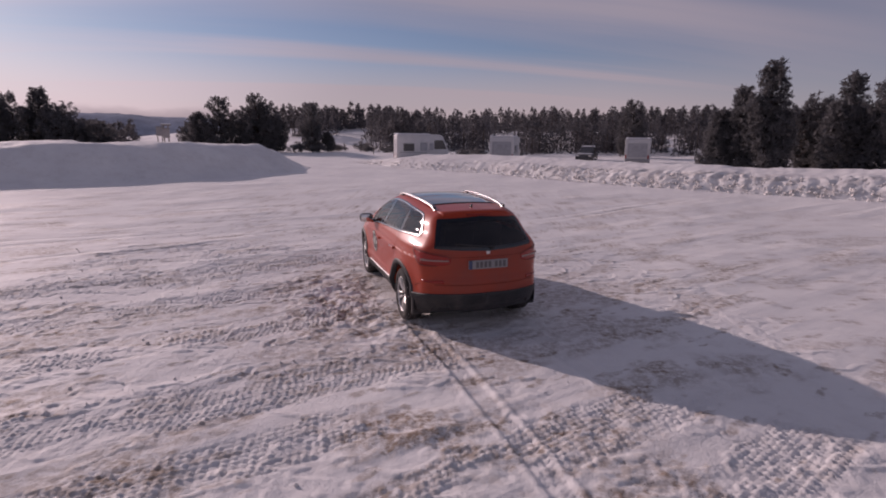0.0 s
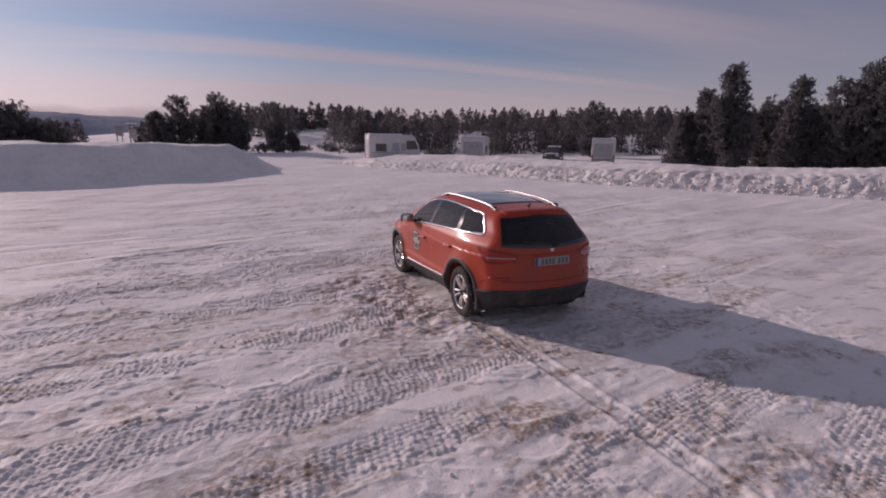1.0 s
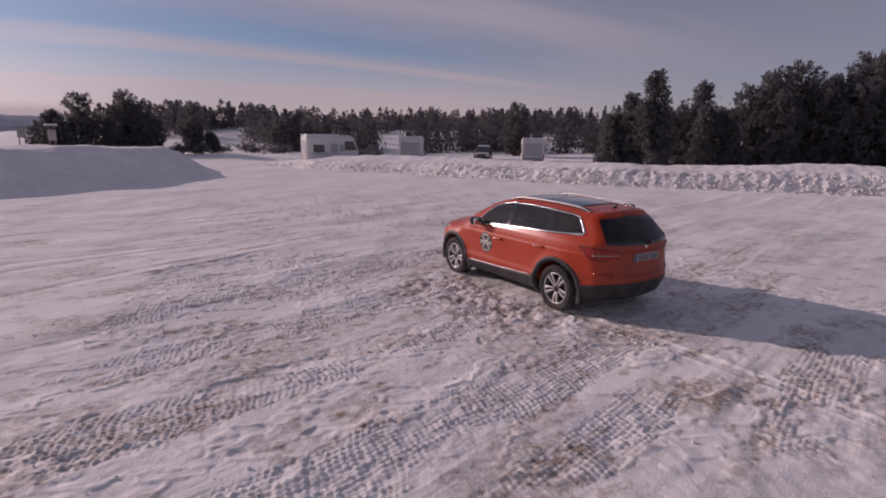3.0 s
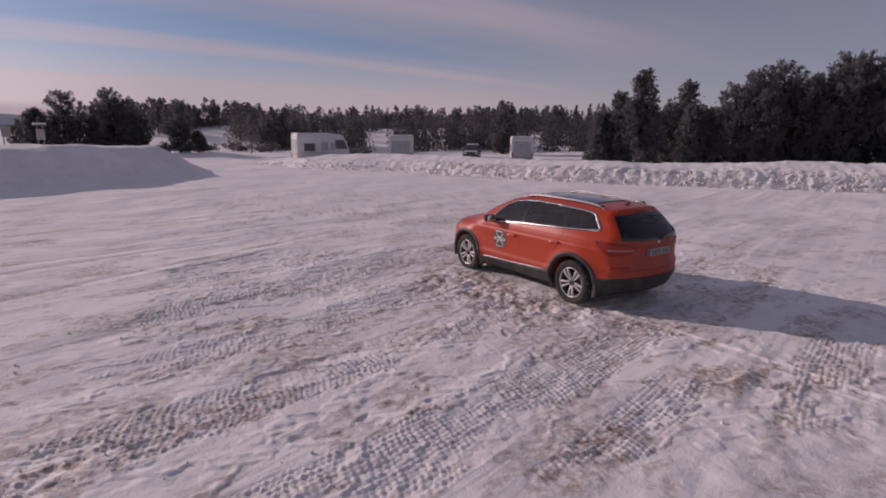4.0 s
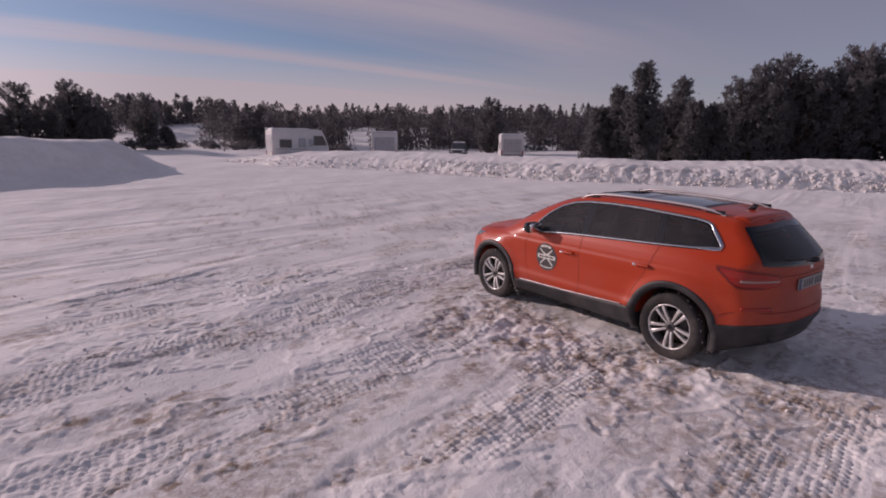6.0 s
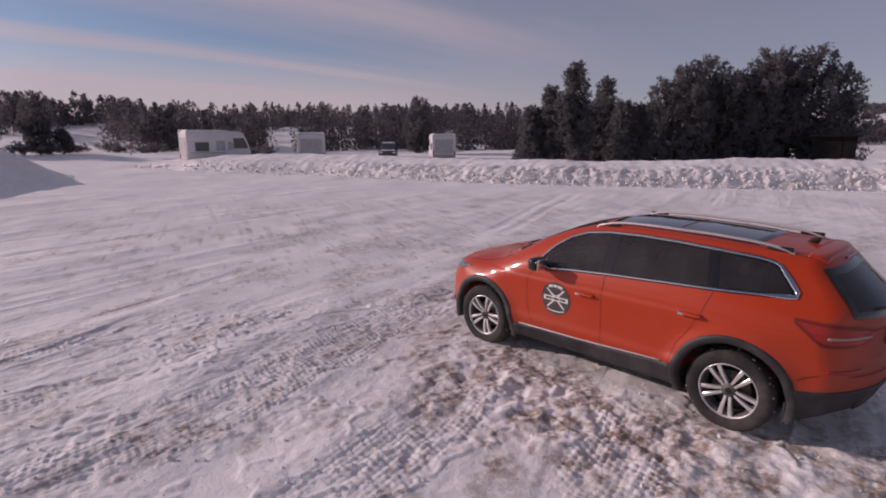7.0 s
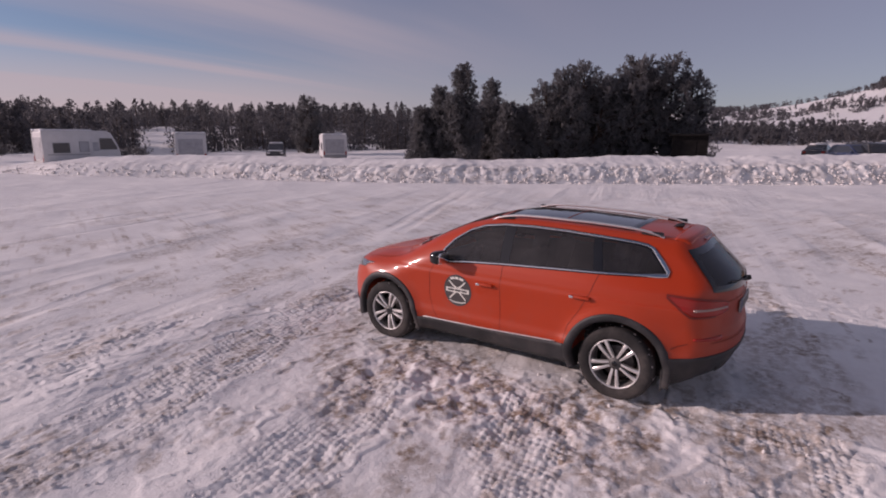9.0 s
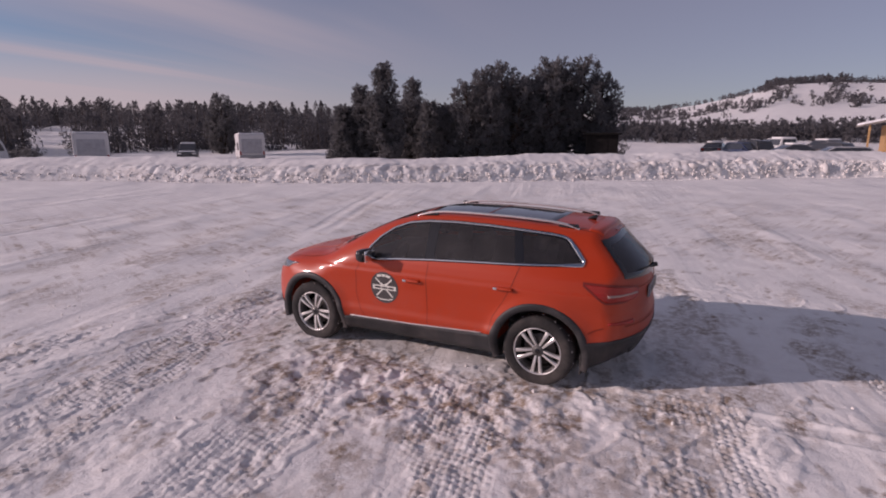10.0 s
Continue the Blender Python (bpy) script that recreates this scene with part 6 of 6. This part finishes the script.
def motorhome(x, y, turn, length, high, label, rear_window=True):
    """Origin under the middle of the rear wall; the camper points along +x."""
    z = float(terrain(np.array([x]), np.array([y]))[0])
    t = thing("motorhome", pose(x, y, z, 0, 0, turn), label, "motorhome", "motorhomes on the lot")
    L, H, W2 = length, high, 1.10
    prof = [(0.0, 0.45), (0.0, H - 0.12), (0.12, H), (L - 0.80, H), (L - 0.50, H - 0.16), (L - 0.16, 1.70), (L - 0.03, 1.22), (L, 0.95), (L, 0.40)]
    part("body", extrude_profile(bmesh.new(), prof, -W2, W2, 0.05), M_WHITE, t, "", True)
    part("skirt", extrude_profile(bmesh.new(), [(0.1, 0.28), (0.1, 0.47), (L - 0.1, 0.47), (L - 0.1, 0.28)], -W2 + 0.03, W2 - 0.03, 0.02), M_FRAME, t, "grey lower skirt")
    for sg in (-1, 1):
        def pane(x0, x1, z0, z1, nm="window", glass=M_DARKGLASS):
            fr = part(nm, box(bmesh.new(), x0 - 0.04, x1 + 0.04, sg * W2 - 0.012 if sg > 0 else sg * W2 - 0.022, sg * W2 + 0.022 if sg > 0 else sg * W2 + 0.012, z0 - 0.04, z1 + 0.04, 0.008), M_FRAME, t, "framed camper window")
            part("pane", box(bmesh.new(), x0, x1, sg * W2 + (0.020 if sg > 0 else -0.032), sg * W2 + (0.032 if sg > 0 else -0.020), z0, z1, 0.01), glass, fr)
            return fr
        pane(0.55, 1.45, H - 1.42, H - 0.82)
        pane(2.05, 2.55, H - 1.35, H - 0.75, "window", M_FROST)
        d = part("door", box(bmesh.new(), 2.72, 3.26, sg * W2 - 0.02, sg * W2 + 0.02, 0.55, H - 0.55, 0.02), M_WHITE, t, "white camper door")
        part("door_window", box(bmesh.new(), 2.80, 3.18, sg * W2 - 0.028, sg * W2 + 0.028, H - 1.35, H - 0.75, 0.02), M_FROST, d)
        cab = bmesh.new()
        extrude_profile(cab, [(L - 1.30, 1.35), (L - 1.26, H - 0.50), (L - 0.50, H - 0.50), (L - 0.24, 1.55), (L - 0.20, 1.35)], sg * W2 - 0.02, sg * W2 + 0.024, 0.0)
        part("cab_window", cab, M_DARKGLASS, t, "dark cab side window")
        part("stripe", box(bmesh.new(), 0.2, L - 1.9, sg * W2 - 0.01, sg * W2 + 0.014, 1.02, 1.08), M_FRAME, t, "thin grey stripe")
        for wx in (1.15, L - 0.95):
            simple_wheel(t, wx, sg * 0.95, 0.33, 0.2)
    if rear_window:
        fr = part("rear_panel", box(bmesh.new(), -0.03, 0.02, -0.85, 0.85, 0.75, H - 0.45, 0.02), M_FROST, t, "frosted rear wall panel")
        part("rear_pane", box(bmesh.new(), -0.045, -0.03, -0.55, 0.55, H - 1.35, H - 0.75, 0.01), M_PANE, fr, "grey rear window")
    for sg in (-1, 1):
        part("roof_marker", box(bmesh.new(), -0.03, 0.14, sg * 0.93 - 0.10, sg * 0.93 + 0.10, H - 0.03, H + 0.10, 0.03, 3), M_CAPSNOW, t, "snow-capped marker lamp", True)
        part("corner_moulding", box(bmesh.new(), -0.035, 0.06, sg * 1.02 - 0.07, sg * 1.02 + 0.07, 0.5, H - 0.05, 0.03), M_WHITE, t)
        part("tail_light", box(bmesh.new(), -0.05, 0.0, sg * 0.98 - 0.06, sg * 0.98 + 0.06, 0.62, 0.95, 0.01), M_TAIL, t, "red rear lamp")
    part("rear_bumper", box(bmesh.new(), -0.10, 0.08, -1.05, 1.05, 0.35, 0.60, 0.04), M_FRAME, t)
    part("windscreen", extrude_profile(bmesh.new(), [(L - 0.46, H - 0.22), (L - 0.15, 1.74), (L - 0.13, 1.70), (L - 0.42, H - 0.22)], -0.95, 0.95), M_DARKGLASS, t, "dark windscreen")
    for hx in (0.9, 2.4):
        part("roof_hatch", box(bmesh.new(), hx, hx + 0.45, -0.25, 0.25, H - 0.01, H + 0.09, 0.03), M_WHITE, t)
    part("roof_snow", box(bmesh.new(), 0.10, L - 1.6, -W2 + 0.08, W2 - 0.08, H + 0.002, H + 0.07, 0.03, 3), M_CAPSNOW, t, "thin snow on the roof", True)
    return t


def parked_car(x, y, turn, paint, label, kind="wagon", cap=False, length=4.4, high=1.5, sunk=0.0):
    z = float(terrain(np.array([x]), np.array([y]))[0]) - sunk
    t = thing("parked_car", pose(x, y, z, 0, 0, turn), label, "car", "cars parked beyond the bank")
    L, H, W2 = length, high, 0.89
    low = [(0.02, 0.30), (0.0, 0.62), (0.08, 0.92), (0.5, 0.98), (L - 1.3, 0.97), (L - 0.4, 0.84), (L - 0.05, 0.68), (L, 0.32)]
    if kind == "van":
        up = [(0.05, 0.94), (0.12, H), (L - 1.5, H), (L - 0.75, 0.98)]
    elif kind == "wagon":
        up = [(0.10, 0.95), (0.45, H - 0.06), (0.8, H), (L - 2.1, H), (L - 1.2, 0.96)]
    else:
        up = [(0.55, 0.95), (1.25, H - 0.03), (1.6, H), (L - 2.1, H), (L - 1.2, 0.96)]
    body = part("body", extrude_profile(bmesh.new(), low, -W2, W2, 0.07), paint, t, "", True)
    part("cabin", extrude_profile(bmesh.new(), up, -W2 + 0.05, W2 - 0.05, 0.05, (0.95, 0.20, H - 0.95)), paint, t, "", True)
    for sg in (-1, 1):
        g = [(p[0] * 0.94 + (L * 0.42) * 0.06, 0.99 + (p[1] - 0.95) * 0.80) for p in up]
        bm = extrude_profile(bmesh.new(), g, -0.02, 0.02)
        for v in bm.verts:
            v.co.y = sg * ((W2 - 0.05) * (1 - 0.20 * (v.co.z - 0.95) / (H - 0.95)) + 0.004) + v.co.y * 0.3
        part("side_window", bm, M_DARKGLASS, t, "dark side window")
        for wx in (0.85, L - 0.85):
            simple_wheel(t, wx, sg * 0.80, 0.32, 0.2)
        part("headlight", box(bmesh.new(), L - 0.22, L - 0.03, sg * 0.62 - 0.16, sg * 0.62 + 0.16, 0.66, 0.78, 0.02), M_CLEAR, t, "clear headlight")
        part("tail_light", box(bmesh.new(), -0.015, 0.14, sg * 0.70 - 0.12, sg * 0.70 + 0.12, 0.68, 0.88, 0.02), M_TAIL, t, "red tail light")
        part("door_mirror", box(bmesh.new(), L - 1.55, L - 1.40, sg * 0.95 - 0.09, sg * 0.95 + 0.09, 0.95, 1.08, 0.03), paint, t)
    i = len(up) - 1
    (ax, az), (bx, bz) = up[i - 1], up[i]
    sc = bmesh.new()
    extrude_profile(sc, [(ax + 0.12 + 0.02, az - 0.07), (bx - 0.02 + 0.03, bz + 0.05), (bx - 0.06, bz + 0.05), (ax + 0.05, az - 0.07)], -0.62, 0.62)
    part("windscreen", sc, M_DARKGLASS, t, "dark windscreen")
    (ax, az), (bx, bz) = up[0], up[1]
    rc = bmesh.new()
    extrude_profile(rc, [(ax + 0.00, az + 0.06), (bx - 0.03, bz - 0.08), (bx + 0.05, bz - 0.08), (ax + 0.08, az + 0.06)], -0.58, 0.58)
    part("rear_window", rc, M_DARKGLASS, t, "dark rear window")
    if cap:
        part("roof_snow", box(bmesh.new(), up[1][0] + 0.1, L - 2.1, -0.62, 0.62, H - 0.01, H + 0.12, 0.05, 3), M_CAPSNOW, t, "snow on the roof", True)
        part("bonnet_snow", box(bmesh.new(), L - 1.25, L - 0.35, -0.7, 0.7, 0.86, 0.98, 0.05, 3), M_CAPSNOW, t, "snow on the bonnet", True)
    return t


motorhome(-5.0, 48.8, 14, 4.5, 2.60, "white motorhome with dark side windows parked behind the snow bank")
motorhome(4.35, 49.65, 78, 6.0, 2.50, "white motorhome with a frosted rear wall parked behind the bank")
motorhome(17.0, 51.6, 70, 6.0, 2.46, "boxy white motorhome seen from its pale rear wall")


def car_paint(name, base):
    return material(name, base, 0.3, 0.2, vary=0.06, scale=3, coat=0.6, dirt=0.35, dirt_col=(0.30, 0.28, 0.27))


P_DARK, P_BLUE = car_paint("dark_grey_paint", (0.03, 0.03, 0.034)), car_paint("deep_blue_paint", (0.03, 0.045, 0.10))
P_SILVER, P_WHITE = car_paint("silver_paint", (0.42, 0.42, 0.43)), car_paint("white_paint", (0.68, 0.67, 0.66))
P_GREY = car_paint("mid_grey_paint", (0.16, 0.16, 0.17))
parked_car(15.2, 62.0, 248, P_DARK, "dark estate car half buried, with snow on roof and bonnet", "wagon", True, 4.2, 1.62, 0.25)


def polar(az, dist):
    return -4.64 + dist * math.sin(radians(az)), 4.26 + dist * math.cos(radians(az))


for az, dist, turn, paint, kind, cap, ln, hi, label in (
        (70.8, 53, 235, P_BLUE, "wagon", False, 4.3, 1.55, "dark blue hatchback parked beyond the bank"),
        (73.8, 51, 58, P_DARK, "wagon", False, 4.6, 1.70, "black off-road car parked beyond the bank"),
        (75.4, 62, 40, P_WHITE, "van", True, 4.5, 1.62, "small white van with snow on top"),
        (77.6, 50, 130, P_GREY, "saloon", True, 4.3, 1.42, "grey saloon with snow on its bonnet"),
        (78.9, 60, 50, P_GREY, "wagon", True, 4.2, 1.5, "grey estate car dusted with snow"),
        (79.9, 54, 70, P_DARK, "wagon", False, 4.3, 1.5, "black estate car parked among others"),
        (81.4, 45, 118, P_SILVER, "wagon", False, 4.5, 1.48, "silver estate car at the end of the bank"),
        (84.5, 50, 15, P_BLUE, "saloon", False, 4.4, 1.45, "dark blue saloon in the car park"),
        (69.2, 57, 10, P_DARK, "saloon", True, 4.3, 1.4, "dark saloon with a snowy bonnet")):
    px, py = polar(az, dist)
    parked_car(px, py, turn, paint, label, kind, cap, ln, hi)


def board_wall(parent, name, x0, x1, y, z0, z1, mat, wdt=0.16):
    n = max(2, int((x1 - x0) / wdt))
    for i in range(n):
        a, b = x0 + (x1 - x0) * i / n, x0 + (x1 - x0) * (i + 1) / n
        part(name, box(bmesh.new(), a + 0.006, b - 0.006, y - 0.03, y + 0.005 * (i % 2), z0, z1), mat, parent)


def hut():
    px, py = polar(59.4, 44)
    t = thing("hut", pose(px, py, float(terrain(np.array([px]), np.array([py]))[0]), 0, 0, -58), "dark boarded hut with a flat roof beside the pines", "hut")
    part("walls", box(bmesh.new(), -1.20, 1.20, 0.0, 2.6, -0.1, 2.35, 0.02), M_HUT, t)
    board_wall(t, "board", -1.20, 1.20, 0.0, 0.0, 2.35, M_HUT, 0.22)
    part("roof", box(bmesh.new(), -1.38, 1.38, -0.35, 2.8, 2.35, 2.48, 0.02), M_HUT, t, "flat dark roof")
    part("door", box(bmesh.new(), -0.5, 0.45, -0.06, -0.02, 0.05, 2.05, 0.01), M_HUT, t, "dark plank door")


hut()


def chalet():
    px, py = polar(84.8, 76)
    z = float(terrain(np.array([px]), np.array([py]))[0])
    t = thing("chalet", pose(px, py, z, 0, 0, -76), "timber chalet with a broad snow-covered roof", "building")
    part("wall", box(bmesh.new(), -3.6, 5.5, 0.0, 7.0, -0.3, 2.9, 0.03), M_TIMBER, t, "warm yellow timber wall")
    board_wall(t, "board", -3.6, 5.5, 0.0, 0.0, 2.9, M_TIMBER, 0.3)
    for wx in (-2.6, -0.2, 2.2):
        w = part("window", box(bmesh.new(), wx, wx + 1.1, -0.09, -0.03, 1.0, 2.1, 0.02), M_POST, t)
        part("pane", box(bmesh.new(), wx + 0.08, wx + 1.02, -0.105, -0.09, 1.08, 2.02), M_DARKGLASS, w)
    part("roof", extrude_profile(bmesh.new(), [(-6.0, 2.75), (-5.9, 2.95), (1.0, 4.45), (7.5, 2.95), (7.6, 2.75), (1.0, 4.25)], -1.6, 8.0, 0.0), M_POST, t, "dark eaves of the roof")
    part("roof_snow", extrude_profile(bmesh.new(), [(-5.9, 2.955), (-5.85, 3.20), (1.0, 4.75), (7.4, 3.20), (7.5, 2.955), (1.0, 4.455)], -1.5, 7.9, 0.0), M_CAPSNOW, t, "thick snow on the roof")
    for wx in (-5.4, -3.9):
        part("post", box(bmesh.new(), wx - 0.09, wx + 0.09, -1.3, -1.1, -0.2, 2.9), M_TIMBER, t, "timber porch post")


chalet()


def sign(px, py, turn, high, wdt, tall, label, cap=False):
    z = float(terrain(np.array([px]), np.array([py]))[0])
    t = thing("sign", pose(px, py, z, 0, 0, turn), label, "sign")
    for sx in (-wdt * 0.32, wdt * 0.32):
        part("post", tube(bmesh.new(), (sx, 0, -0.3), (sx, 0, high), 0.045, 0.04, 10), M_POST, t, "grey sign post", True)
    part("board", box(bmesh.new(), -wdt / 2, wdt / 2, -0.06, 0.0, high - tall, high, 0.015), M_BOARD, t, "pale weathered board")
    part("board_edge", box(bmesh.new(), -wdt / 2 - 0.03, wdt / 2 + 0.03, -0.05, 0.01, high, high + 0.05, 0.01), M_POST, t)
    if cap:
        part("sign_roof", box(bmesh.new(), -wdt * 0.75, wdt * 0.75, -0.28, 0.25, high + 0.22, high + 0.28, 0.01), M_POST, t, "small roof over the board")
        part("roof_snow", box(bmesh.new(), -wdt * 0.73, wdt * 0.73, -0.26, 0.23, high + 0.282, high + 0.36, 0.03), M_CAPSNOW, t, "snow on the sign's roof")
        for sx in (-wdt * 0.32, wdt * 0.32):
            part("roof_strut", tube(bmesh.new(), (sx, 0, high - 0.05), (sx, 0, high + 0.23), 0.035, 0.035, 8), M_POST, t)


sign(-19.3, 37.4, 28, 2.70, 0.42, 0.6, "grey information board with a small snowy roof on two posts", True)
sign(-26.9, 50.8, 30, 2.95, 0.6, 0.8, "pale notice board on posts beyond the snow bank")


def sapling(px, py, high):
    z = float(terrain(np.array([px]), np.array([py]))[0])
    t = thing("sapling", pose(px, py, z), "thin leafless sapling standing in the snow", "sapling")
    part("stem", tube(bmesh.new(), (0, 0, -0.2), (0.04, 0, high), 0.05, 0.02, 8), M_BARK, t, "", True)
    rnd2 = np.random.RandomState(8)
    c = np.stack([rnd2.normal(size=16) * 0.22, rnd2.normal(size=16) * 0.22, high - 0.25 + rnd2.rand(16) * 0.5], 1)
    v, f = tuft_array(rnd2, c, np.full(16, 0.28), 10, 0.25)
    part("twigs", mesh_np("twigs", v, f, M_NEEDLE, False), None, t, "sparse brown twigs")


sapling(-10.4, 72.3, 1.75)


def bush(px, py, size, seed):
    z = float(terrain(np.array([px]), np.array([py]))[0])
    t = thing("bush", pose(px, py, z), "low dark bush poking out of the snow", "bush", "bushes in the snow")
    rnd2 = np.random.RandomState(seed)
    c = rnd2.normal(size=(60, 3)) * (0.5 * size, 0.5 * size, 0.18 * size) + (0, 0, 0.35 * size)
    v, f = tuft_array(rnd2, c, np.full(60, 0.30 * size), 12, 0.28)
    part("leaves", mesh_np("leaves", v, f, M_NEEDLE, False), None, t)
    part("stem", tube(bmesh.new(), (0, 0, -0.2), (0, 0, 0.5 * size), 0.05, 0.02, 6), M_BARK, t)


for px, py, size, seed in ((-16.2, 78, 1.2, 1), (-13.6, 84, 1.4, 2), (-12.2, 80, 1.2, 3), (-9.0, 78.5, 1.5, 4), (-19.5, 71.2, 1.6, 5), (-17.4, 71.6, 1.3, 6),
                           (-24.6, 70.4, 1.0, 7), (3.0, 70.0, 1.2, 8), (1.2, 68.0, 1.0, 9), (7.6, 66.0, 1.1, 10), (43.0, 38.0, 1.6, 11), (50.5, 36.0, 1.6, 12), (40.2, 32.2, 1.3, 13)):
    bush(px, py, size, seed)


def mountain():
    """A far ridge beyond the valley; its blue haze is put into the colour."""
    az = np.radians(np.linspace(-75, 10, 160))
    r = 2600.0
    up = 30 + 85 * fbm(np.degrees(az) / 9.0, az * 0, 5, 77) + 46 * np.exp(-((np.degrees(az) + 27) / 9) ** 2)
    rows = []
    for k, q in enumerate(np.linspace(0, 1, 12)):
        rr = r + 700 * q
        h = -80 + (up + 80) * np.sin(np.pi / 2 * q) + 14 * (fbm(np.degrees(az) * 1.3, az * 0 + k * 0.7, 3, 78) - 0.5) * q
        rows.append(np.stack([rr * np.sin(az), rr * np.cos(az), h], -1))
    # pale blue base colour stands in for the haze of distance
    M_FAR = material("haze_blue_slopes", (0.38, 0.41, 0.48), 0.95, vary=0.25, scale=0.01, spec=0.0)
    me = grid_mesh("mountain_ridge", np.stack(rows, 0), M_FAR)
    tagged(new("backdrop", me), "far mountain ridge coloured haze blue beyond the valley", "mountains", kind="structure")


mountain()
